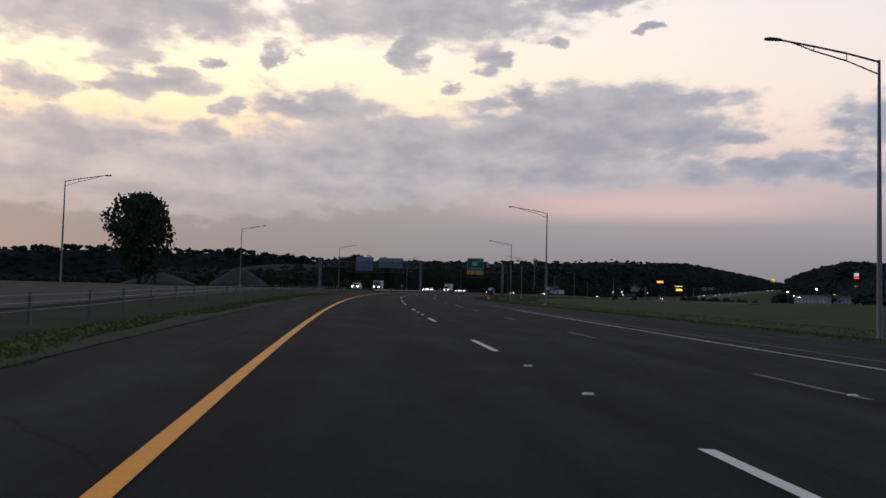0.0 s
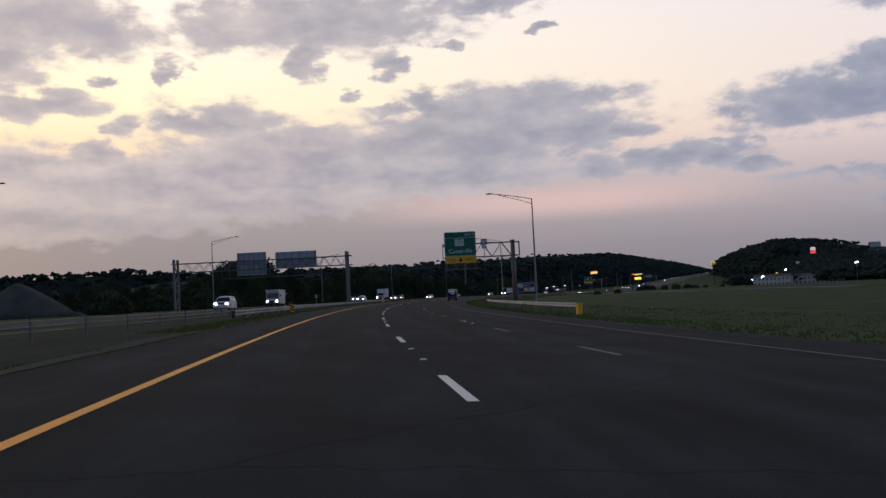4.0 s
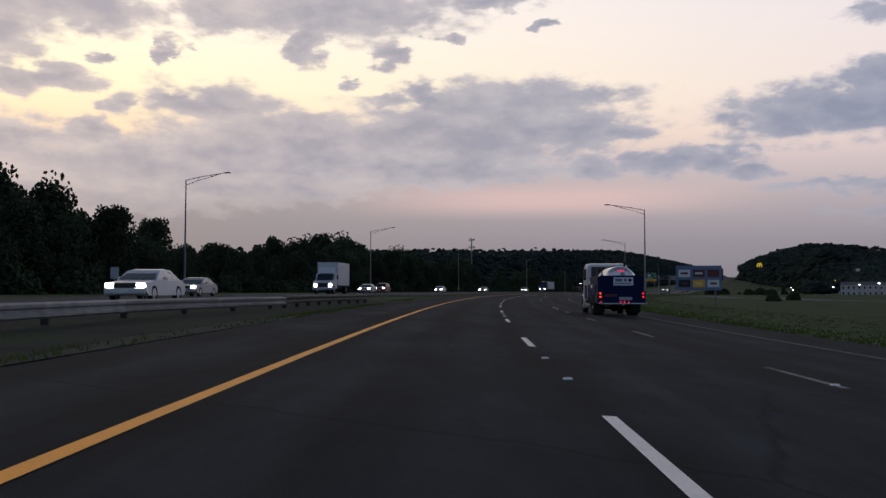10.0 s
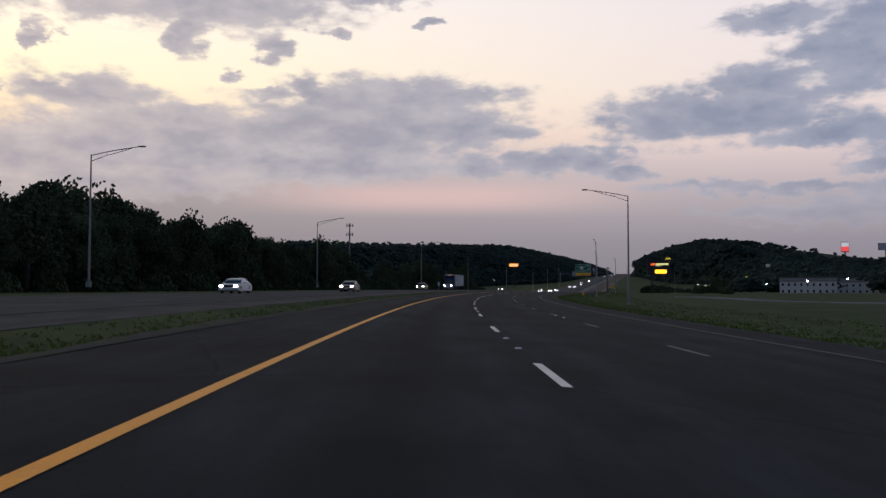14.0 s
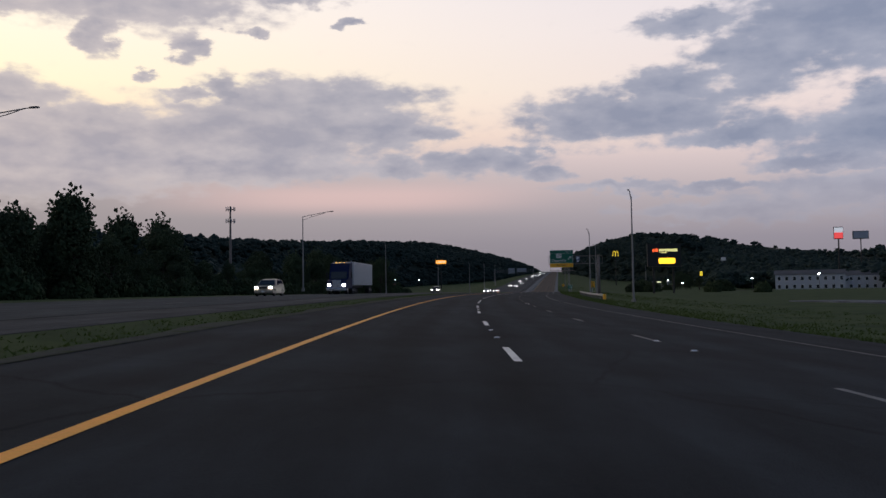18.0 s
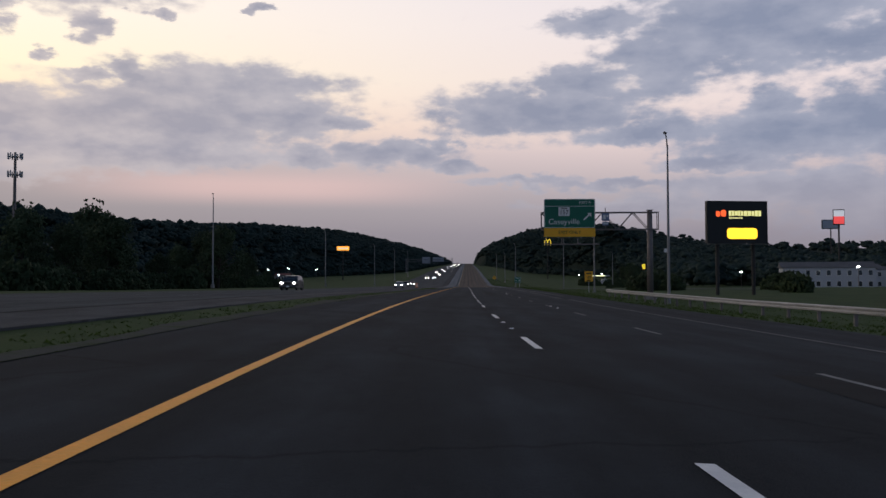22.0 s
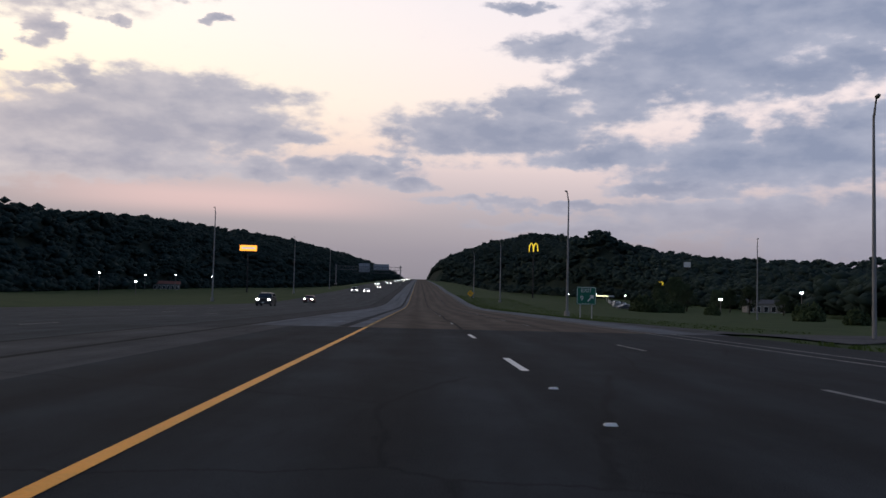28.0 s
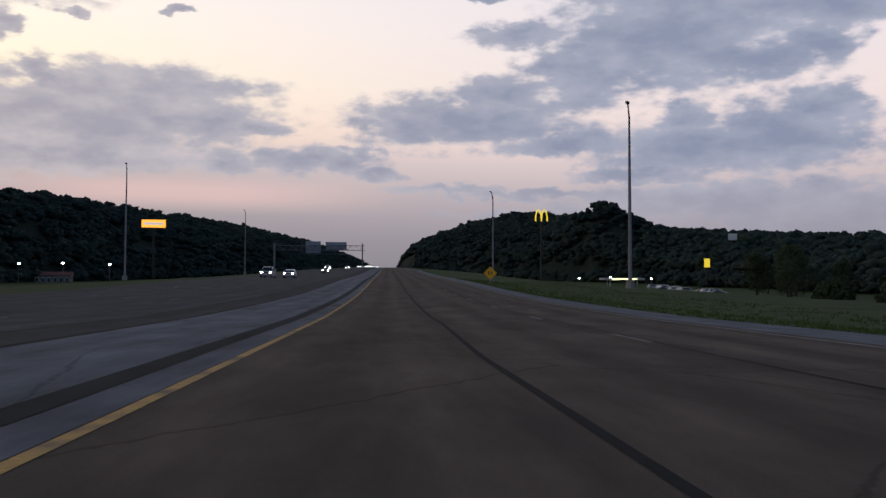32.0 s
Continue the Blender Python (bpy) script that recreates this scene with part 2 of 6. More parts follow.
# ---- materials ----
def mat(name, color, rough=0.7, metal=0.0, vary=0.25, scale=3.0, fine=40.0, bump=0.15, dirt=None, dirt_amount=0.0, spec=0.5, own=0.0, stretch=(1, 1, 1)):
    """Surface with broad and fine variation of colour and relief."""
    m = bpy.data.materials.new(name)
    m.use_nodes = True
    t = m.node_tree
    b = t.nodes["Principled BSDF"]
    tc = t.nodes.new("ShaderNodeTexCoord")
    mp = t.nodes.new("ShaderNodeMapping")
    mp.inputs[3].default_value = stretch
    t.links.new(tc.outputs["Object"], mp.inputs[0])
    n1, n2 = t.nodes.new("ShaderNodeTexNoise"), t.nodes.new("ShaderNodeTexNoise")
    for n, sc, d in ((n1, scale, 4.0), (n2, fine, 3.0)):
        t.links.new(mp.outputs[0], n.inputs[0])
        n.inputs["Scale"].default_value, n.inputs["Detail"].default_value = sc, d
    add = t.nodes.new("ShaderNodeMath")
    add.operation = "MULTIPLY_ADD"
    t.links.new(n2.outputs[0], add.inputs[0])
    add.inputs[1].default_value = 0.5
    t.links.new(n1.outputs[0], add.inputs[2])
    rng = t.nodes.new("ShaderNodeMapRange")
    t.links.new(add.outputs[0], rng.inputs[0])
    for k, v in zip((1, 2, 3, 4), (0.45, 1.05, 1 - vary, 1 + vary)):
        rng.inputs[k].default_value = v
    val = rng.outputs[0]
    if own:
        oi = t.nodes.new("ShaderNodeObjectInfo")
        mo = t.nodes.new("ShaderNodeMapRange")
        t.links.new(oi.outputs["Random"], mo.inputs[0])
        mo.inputs[3].default_value, mo.inputs[4].default_value = 1 - own, 1 + own
        mu = t.nodes.new("ShaderNodeMath")
        mu.operation = "MULTIPLY"
        t.links.new(val, mu.inputs[0])
        t.links.new(mo.outputs[0], mu.inputs[1])
        val = mu.outputs[0]
    mix = t.nodes.new("ShaderNodeVectorMath")
    mix.operation = "SCALE"
    mix.inputs[0].default_value = color
    t.links.new(val, mix.inputs[3])
    out = mix.outputs[0]
    if dirt:
        d = t.nodes.new("ShaderNodeMix")
        d.data_type = "RGBA"
        dr = t.nodes.new("ShaderNodeMapRange")
        t.links.new(n1.outputs[0], dr.inputs[0])
        for k, v in zip((1, 2, 3, 4), (0.42, 0.68, 0.0, dirt_amount)):
            dr.inputs[k].default_value = v
        t.links.new(dr.outputs[0], d.inputs[0])
        t.links.new(out, d.inputs[6])
        d.inputs[7].default_value = (*dirt, 1)
        out = d.outputs[2]
    t.links.new(out, b.inputs["Base Color"])
    b.inputs["Roughness"].default_value, b.inputs["Metallic"].default_value, b.inputs["Specular IOR Level"].default_value = rough, metal, spec
    if bump:
        bu = t.nodes.new("ShaderNodeBump")
        bu.inputs["Strength"].default_value, bu.inputs["Distance"].default_value = bump, 0.02
        t.links.new(n2.outputs[0], bu.inputs["Height"])
        t.links.new(bu.outputs[0], b.inputs["Normal"])
    return m


def glow(name, color, power):
    m = bpy.data.materials.new(name)
    m.use_nodes = True
    b = m.node_tree.nodes["Principled BSDF"]
    b.inputs["Base Color"].default_value = (*color, 1)
    b.inputs["Emission Color"].default_value, b.inputs["Emission Strength"].default_value = (*color, 1), power
    return m


def road_mat(name, color, vary, scale, streak, tracks=False):
    """Paving with long wheel wear along the road, blotches and grit."""
    m = mat(name, color, 0.92, 0, vary, scale, 60.0, 0.5, spec=0.12)
    t = m.node_tree
    b = t.nodes["Principled BSDF"]
    uv = t.nodes.new("ShaderNodeUVMap")
    mp = t.nodes.new("ShaderNodeMapping")
    mp.inputs[3].default_value = (1.0, 0.02, 1.0)
    t.links.new(uv.outputs[0], mp.inputs[0])
    n = t.nodes.new("ShaderNodeTexNoise")
    n.inputs["Scale"].default_value, n.inputs["Detail"].default_value = 0.9, 4.0
    t.links.new(mp.outputs[0], n.inputs[0])
    r = t.nodes.new("ShaderNodeMapRange")
    for k, v in zip((1, 2, 3, 4), (0.3, 0.7, 1 - streak, 1 + streak)):
        r.inputs[k].default_value = v
    t.links.new(n.outputs[0], r.inputs[0])
    s = t.nodes.new("ShaderNodeVectorMath")
    s.operation = "SCALE"
    t.links.new(b.inputs["Base Color"].links[0].from_socket, s.inputs[0])
    t.links.new(r.outputs[0], s.inputs[3])
    t.links.new(s.outputs[0], b.inputs["Base Color"])

    def layer(socket, lo, hi, low, top):
        """Scales the colour by a value that runs from low to top."""
        q = t.nodes.new("ShaderNodeMapRange")
        for k, v in zip((1, 2, 3, 4), (lo, hi, low, top)):
            q.inputs[k].default_value = v
        t.links.new(socket, q.inputs[0])
        c = t.nodes.new("ShaderNodeVectorMath")
        c.operation = "SCALE"
        t.links.new(b.inputs["Base Color"].links[0].from_socket, c.inputs[0])
        t.links.new(q.outputs[0], c.inputs[3])
        t.links.new(c.outputs[0], b.inputs["Base Color"])

    # worn blotches a few metres long, and thin sealed cracks
    mid = t.nodes.new("ShaderNodeMapping")
    mid.inputs[3].default_value = (1.0, 0.22, 1.0)
    t.links.new(uv.outputs[0], mid.inputs[0])
    spots = t.nodes.new("ShaderNodeTexNoise")
    spots.inputs["Scale"].default_value, spots.inputs["Detail"].default_value, spots.inputs["Roughness"].default_value = 1.1, 6.0, .65
    t.links.new(mid.outputs[0], spots.inputs[0])
    layer(spots.outputs[0], .34, .66, .72, 1.24)
    wob = t.nodes.new("ShaderNodeVectorMath")
    wob.operation = "MULTIPLY_ADD"
    wob.inputs[1].default_value = (.9, .9, 0)
    t.links.new(spots.outputs[1], wob.inputs[0])
    t.links.new(uv.outputs[0], wob.inputs[2])
    crack = t.nodes.new("ShaderNodeTexVoronoi")
    crack.feature = "DISTANCE_TO_EDGE"
    crack.inputs["Scale"].default_value = .13
    t.links.new(wob.outputs[0], crack.inputs[0])
    layer(crack.outputs["Distance"], .001, .006, .62, 1.0)
    if tracks:
        # two polished wheel tracks and a dark oil line in each lane
        at_lat = t.nodes.new("ShaderNodeSeparateXYZ")
        t.links.new(uv.outputs[0], at_lat.inputs[0])
        turn = t.nodes.new("ShaderNodeMath")
        turn.operation = "MULTIPLY"
        turn.inputs[1].default_value = 2 * math.pi / 1.855
        t.links.new(at_lat.outputs[0], turn.inputs[0])
        wave = t.nodes.new("ShaderNodeMath")
        wave.operation = "COSINE"
        t.links.new(turn.outputs[0], wave.inputs[0])
        layer(wave.outputs[0], -1, 1, 1.13, .86)
    return m


ASPHALT = road_mat("asphalt", (.025, .031, .037), .36, .35, .28, True)
ASPHALT_SHOULDER = road_mat("shoulder_asphalt", (.046, .050, .056), .28, .5, .2)
PAVING_OLD = road_mat("worn_paving", (.112, .088, .070), .24, .3, .18, True)
CONCRETE_PALE = road_mat("pale_shoulder", (.15, .165, .19), .2, .4, .2)
OPPOSITE_EDGE = road_mat("opposite_shoulder", (.076, .079, .083), .2, .4, .2)
OPPOSITE = road_mat("opposite_paving", (.058, .067, .074), .22, .3, .2)
GRASS = mat("grass", (.036, .072, .018), .95, 0, .5, .25, 9.0, .8, dirt=(.054, .068, .022), dirt_amount=.6, spec=.1)
BLADES = mat("grass_blades", (.050, .086, .022), .9, 0, .3, .8, 20.0, .2, spec=.1)
thin_leaf = BLADES.node_tree.nodes.new("ShaderNodeBsdfTranslucent")
thin_leaf.inputs[0].default_value = (.075, .115, .035, 1)
leaf_mix = BLADES.node_tree.nodes.new("ShaderNodeMixShader")
leaf_mix.inputs[0].default_value = .55
BLADES.node_tree.links.new(BLADES.node_tree.nodes["Principled BSDF"].outputs[0], leaf_mix.inputs[1])
BLADES.node_tree.links.new(thin_leaf.outputs[0], leaf_mix.inputs[2])
BLADES.node_tree.links.new(leaf_mix.outputs[0], BLADES.node_tree.nodes["Material Output"].inputs[0])
YELLOW_LINE = mat("yellow_line", (1.0, .43, .008), .55, .6, .2, 1.2, 30.0, .3, dirt=(.16, .09, .02), dirt_amount=.3)
WHITE_LINE = mat("white_line", (.88, .88, .87), .5, .25, .2, 1.2, 30.0, .3, dirt=(.2, .2, .2), dirt_amount=.35)
FADED_LINE = mat("faded_line", (.28, .28, .27), .8, 0, .35, 2.0, 25.0, .3, dirt=(.06, .06, .06), dirt_amount=.9)
REFLECTOR = mat("reflector", (.92, .92, .90), .3, 0, .05, 8.0, 40.0, .05)
JOINT = mat("dark_joint", (.020, .021, .022), .95, 0, .3, 1.0, 20.0, .3, spec=.1)
GANTRY_STEEL = mat("gantry_steel", (.20, .20, .22), .6, .15, .25, 1.2, 25.0, .03, dirt=(.12, .10, .09), dirt_amount=.6, own=.12)
GALV = mat("galvanised_steel", (.44, .44, .45), .55, .2, .12, 1.5, 30.0, 0, dirt=(.2, .19, .18), dirt_amount=.4, own=.12)
POLE_STEEL = mat("pole_steel", (.27, .27, .285), .6, .15, .15, 1.5, 30.0, 0, dirt=(.16, .15, .14), dirt_amount=.4, own=.1)
WEATHERED = mat("weathered_steel", (.19, .165, .16), .65, .15, .25, 2.0, 25.0, .2, own=.1)
ALU = mat("sign_back_aluminium", (.46, .50, .57), .5, .25, .3, .8, 20.0, .05, dirt=(.22, .23, .26), dirt_amount=.5)
SIGN_GREEN = mat("sign_green", (.012, .155, .100), .6, 0, .12, .9, 30.0, .03)
SIGN_YELLOW = mat("sign_yellow", (1.0, .50, .02), .45, 0, .1, .9, 30.0, .03)
SIGN_WHITE = mat("sign_white", (.80, .80, .78), .45, 0, .06, .9, 30.0, .02)
SIGN_BLUE = mat("sign_blue", (.17, .22, .36), .45, 0, .1, .9, 30.0, .03)
SIGN_BLACK = mat("sign_black", (.015, .014, .014), .5, 0, .1, .9, 30.0, .03)
ORANGE = mat("barrel_orange", (.95, .26, .02), .5, 0, .12, 2.0, 30.0, .05)
RUBBER = mat("rubber", (.016, .016, .017), .85, 0, .2, 6.0, 60.0, .3)
RIM = mat("wheel_rim", (.55, .55, .57), .35, .7, .1, 6.0, 40.0, .05)
GLASS_DARK = mat("car_glass", (.02, .024, .03), .08, 0, .05, 2.0, 20.0, 0, spec=.8)
BLACK_TRIM = mat("black_trim", (.02, .02, .021), .6, 0, .1, 4.0, 40.0, .1)
CHROME = mat("bright_metal", (.62, .62, .64), .22, .95, .06, 3.0, 30.0, .03)
TANK = mat("tank_polish", (.78, .77, .78), .30, .85, .10, 1.2, 14.0, .04, dirt=(.5, .48, .47), dirt_amount=.3)
BARK = mat("bark", (.060, .050, .040), .95, 0, .35, 2.0, 14.0, .9, stretch=(1, 1, .25))
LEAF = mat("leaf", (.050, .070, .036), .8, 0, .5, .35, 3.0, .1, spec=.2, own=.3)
# distant foliage: the haze of distance is mixed into this bluish base colour
LEAF_HAZED = mat("hazed_leaf", (.029, .047, .043), .9, 0, .3, .05, .5, .1, spec=.1)
BUSH = mat("bush_leaf", (.042, .060, .028), .85, 0, .5, .6, 4.0, .1, spec=.15, own=.2)
HILL = mat("hill_soil", (.030, .042, .034), 1, 0, .4, .02, .3, .3, spec=.05)
GRAVEL = mat("gravel", (.085, .09, .082), 1, 0, .3, .4, 6.0, .8, spec=.1)
SOIL = mat("median_soil", (.040, .045, .043), .95, 0, .35, .5, 14.0, .7, dirt=(.035, .062, .022), dirt_amount=.75, spec=.05)
CONCRETE = mat("concrete", (.30, .29, .28), .9, 0, .2, .8, 12.0, .4, dirt=(.16, .15, .14), dirt_amount=.4)
WALL_WHITE = mat("painted_wall", (.46, .49, .55), .8, 0, .12, .15, 4.0, .2, dirt=(.3, .3, .33), dirt_amount=.3)
WALL_DIM = mat("grey_wall", (.13, .13, .135), .9, 0, .2, .3, 6.0, .3)
WORN_DASH = mat("worn_dash", (.52, .52, .50), .75, 0, .25, 1.4, 25.0, .3, dirt=(.15, .15, .14), dirt_amount=.6)
ROOF = mat("roofing", (.10, .10, .11), .9, 0, .2, .3, 5.0, .4)
BRICK_RED = mat("red_roof", (.20, .06, .045), .85, 0, .2, .4, 6.0, .3)
HEADLIGHT = glow("headlight", (1.0, .96, .88), 14.0)
AMBER = glow("amber_lamp", (1.0, .50, .06), 2.2)
TAIL = glow("tail_lamp", (1.0, .015, .04), 1.6)
TAIL_HOT = glow("brake_lamp", (1.0, .05, .02), 2.2)
LOT_LAMP = glow("lot_lamp", (.90, .97, 1.0), 12.0)
LED_YELLOW = glow("led_yellow", (1.0, .55, .03), 1.9)
LED_RED = glow("led_red", (1.0, .12, .03), 1.2)
LED_PALE = glow("led_pale", (.95, .90, .35), .9)
SIGN_LIT = glow("lit_sign_panel", (1.0, .40, .05), 1.4)
ARCH_LIT = glow("lit_arches", (1.0, .72, .05), .7)
RED_LIT = glow("lit_red_panel", (1.0, .10, .10), .7)
WHITE_LIT = glow("lit_white_panel", (.85, .88, .95), .45)


def paint(name, color):
    return mat(name, color, .3, 0, .08, 1.0, 30.0, .02, dirt=tuple(c * .7 + .01 for c in color), dirt_amount=.3, spec=.6)


WHITE_PAINT, SILVER_PAINT, DARK_PAINT = paint("white_paint", (.72, .73, .75)), paint("silver_paint", (.38, .39, .40)), paint("dark_paint", (.03, .032, .036))
NAVY_PAINT, TAN_PAINT, RED_PAINT = mat("navy_paint", (.007, .016, .07), .6, 0, .12, 1.0, 30.0, .02, dirt=(.012, .018, .04), dirt_amount=.3, spec=.12), paint("tan_paint", (.30, .26, .20)), paint("maroon_paint", (.14, .02, .02))


# ---- building blocks ----
class Shape:
    """Gathers faces for one mesh."""

    def __init__(self):
        self.v, self.f = [], []

    def add(self, verts, faces):
        k = len(self.v)
        self.v += [tuple(p) for p in verts]
        self.f += [tuple(i + k for i in q) for q in faces]
        return self

    def box(self, c, size, m=None, chamfer=0.0):
        hx, hy, hz = (a / 2 for a in size)
        if chamfer:
            bm = bmesh.new()
            bmesh.ops.create_cube(bm, size=1, matrix=Matrix.Diagonal((*size, 1)))
            bmesh.ops.bevel(bm, geom=bm.edges[:], offset=min(chamfer, .45 * min(size)), segments=2, affect="EDGES", profile=.6)
            bm.verts.index_update()
            pts, fs = [v.co.copy() for v in bm.verts], [[v.index for v in f.verts] for f in bm.faces]
            bm.free()
        else:
            pts = [Vector((x, y, z)) for x in (-hx, hx) for y in (-hy, hy) for z in (-hz, hz)]
            fs = [(0, 1, 3, 2), (4, 6, 7, 5), (0, 4, 5, 1), (2, 3, 7, 6), (0, 2, 6, 4), (1, 5, 7, 3)]
        if m is not None:
            pts = [m @ p for p in pts]
        return self.add([p + Vector(c) for p in pts], fs)

    def tube(self, a, b, r0, r1=None, n=8, caps=True):
        a, b = Vector(a), Vector(b)
        r1 = r0 if r1 is None else r1
        q = (b - a).to_track_quat("Z", "Y").to_matrix()
        ring = [q @ Vector((math.cos(t), math.sin(t), 0)) for t in (2 * math.pi * k / n for k in range(n))]
        pts = [a + p * r0 for p in ring] + [b + p * r1 for p in ring]
        fs = [(k, (k + 1) % n, n + (k + 1) % n, n + k) for k in range(n)]
        if caps:
            fs += [tuple(range(n))[::-1], tuple(range(n, 2 * n))]
        return self.add(pts, fs)

    def bar(self, a, b, w, h):
        """A straight bar of rectangular section."""
        a, b = Vector(a), Vector(b)
        q = (b - a).to_track_quat("Y", "Z").to_matrix().to_4x4()
        return self.box((a + b) / 2, (w, (b - a).length, h), q)

    def loft(self, rings, closed=True, ends=True):
        n = len(rings[0])
        k = len(self.v)
        for r in rings:
            self.v += [tuple(p) for p in r]
        for i in range(len(rings) - 1):
            for j in range(n if closed else n - 1):
                a, b = k + i * n + j, k + i * n + (j + 1) % n
                self.f.append((a, b, b + n, a + n))
        if ends:
            self.f.append(tuple(k + j for j in range(n))[::-1])
            self.f.append(tuple(k + (len(rings) - 1) * n + j for j in range(n)))
        return self

    def mesh(self, name, material, smooth=False):
        me = bpy.data.meshes.new(name)
        me.from_pydata(self.v, [], self.f)
        me.materials.append(material)
        if smooth:
            me.polygons.foreach_set("use_smooth", [True] * len(me.polygons))
        bm = bmesh.new()
        bm.from_mesh(me)
        bmesh.ops.recalc_face_normals(bm, faces=bm.faces[:])
        bm.to_mesh(me)
        bm.free()
        me.update()
        return me


def part(name, shape, material, parent, label="", smooth=False):
    """One mesh under a thing or under a part."""
    me = shape if isinstance(shape, bpy.types.Mesh) else shape.mesh(name, material, smooth)
    ob = new(name, me)
    ob.parent = parent
    return tagged(ob, label)


def thing(name, m, label, category, group="", kind=""):
    ob = new(name)
    ob.matrix_basis = m
    ob.empty_display_size = .2
    return tagged(ob, label, category, group, kind)


def lettering(text, size, m, material, parent, name="lettering", depth=.01):
    cu = bpy.data.curves.new("letters", "FONT")
    cu.body, cu.size, cu.align_x, cu.align_y, cu.extrude = text, size, "CENTER", "CENTER", depth
    tmp = bpy.data.objects.new("letters", cu)
    scene.collection.objects.link(tmp)
    bpy.context.view_layer.update()
    me = bpy.data.meshes.new_from_object(tmp.evaluated_get(bpy.context.evaluated_depsgraph_get()))
    bpy.data.objects.remove(tmp)
    me.materials.clear()
    me.materials.append(material)
    ob = new(name, me)
    ob.parent, ob.matrix_basis = parent, m
    return ob


def ribbon(name, s0, s1, left, right, up, material, step=6.0, thick=0.0, cols=1):
    """A strip along the road, between two offsets (numbers or functions of s)."""
    left_at = left if callable(left) else (lambda s: left)
    right_at = right if callable(right) else (lambda s: right)
    n = max(2, int(math.ceil((s1 - s0) / step)) + 1)
    verts, faces, uvs = [], [], []
    for s in np.linspace(s0, s1, n):
        for c in range(cols + 1):
            lat = left_at(s) + (right_at(s) - left_at(s)) * c / cols
            verts.append(spot(s, lat, up))
            uvs.append((lat, s))
    w = cols + 1
    for k in range(n - 1):
        for c in range(cols):
            a = k * w + c
            faces.append((a, a + 1, a + 1 + w, a + w))
    if thick:
        base = len(verts)
        rim = list(range(0, n * w, w)), list(range(cols, n * w, w))
        for side in rim:
            for i in side:
                x, y, z = verts[i]
                verts.append((x, y, z - thick))
                uvs.append(uvs[i])
        for q, side in enumerate(rim):
            for k in range(n - 1):
                a, b, c2, d = side[k], side[k + 1], base + q * n + k + 1, base + q * n + k
                faces.append((a, b, c2, d) if q == 0 else (b, a, d, c2))
    me = bpy.data.meshes.new(name)
    me.from_pydata(verts, [], faces)
    layer = me.uv_layers.new(name="UVMap")
    idx = np.zeros(len(me.loops), dtype=np.int32)
    me.loops.foreach_get("vertex_index", idx)
    layer.data.foreach_set("uv", np.array(uvs, dtype=np.float32)[idx].ravel())
    me.materials.append(material)
    me.update()
    return new(name, me)


# ---- ground, paving and markings ----
def smooth(x, a, b):
    t = min(max((x - a) / (b - a), 0), 1)
    return t * t * (3 - 2 * t)


def opposite_in(s):
    """Near edge of the opposite carriageway: the median is wider round the gantry."""
    return -4.6 - 7.0 * (smooth(s, -60, 160) - smooth(s, 335, 395))


def right_edge(s):
    """Right edge of the paving: slip road at the start, exit lane later on."""
    return 14.3 + 4.6 * (1 - smooth(s, 60, 150)) + 1.5 * (smooth(s, 560, 640) - smooth(s, 680, 760)) - 1.0 * smooth(s, 930, 1000)


LATS = [-900, -600, -420, -300, -220, -160, -120, -90, -70, -56, -46, -38, -32, -28, -26.2, -25.2, -12.6, -11.6, -10.4, -8, -6.6, -5.6, -4.6, -3.4, -2.3, -1.6, 0, 12, 13.4, 14.2,
        15, 16, 17.5, 19.5, 22, 26, 32, 42, 56, 75, 100, 140, 190, 260, 360, 520, 800]


def ground_up(s, lat):
    """Height of the turf against the road plane."""
    inner, outer = opposite_in(s), right_edge(s)
    if -25.4 < lat < inner - .05 or -2.25 < lat < outer - .05 or (s > 819 and -25.4 < lat < outer - .05):
        return -.14
    n = noise.noise(Vector((s * .05, lat * .09, 0)))
    up = -.03 + .05 * n
    if lat > outer:
        up -= .5 * smooth(lat, outer, outer + 9)
        up += .35 * noise.noise(Vector((s * .02, lat * .02, 5))) * smooth(lat, 24, 60)
    if inner < lat < -2.3:
        up -= .10 * math.sin(math.pi * (lat + 2.3) / (inner + 2.3))
        up += (.05 - up) * smooth(s, 786, 800)
        up -= .10 * smooth(s, 150, 190) * (1 - smooth(s, 340, 385)) * smooth(-lat, 2.3, 3.6) * (1 - smooth(-lat, 9.5, 11.5))
    if lat < -26:
        up += .6 * noise.noise(Vector((s * .01, lat * .012, 9))) * smooth(-lat, 30, 80)
    return up


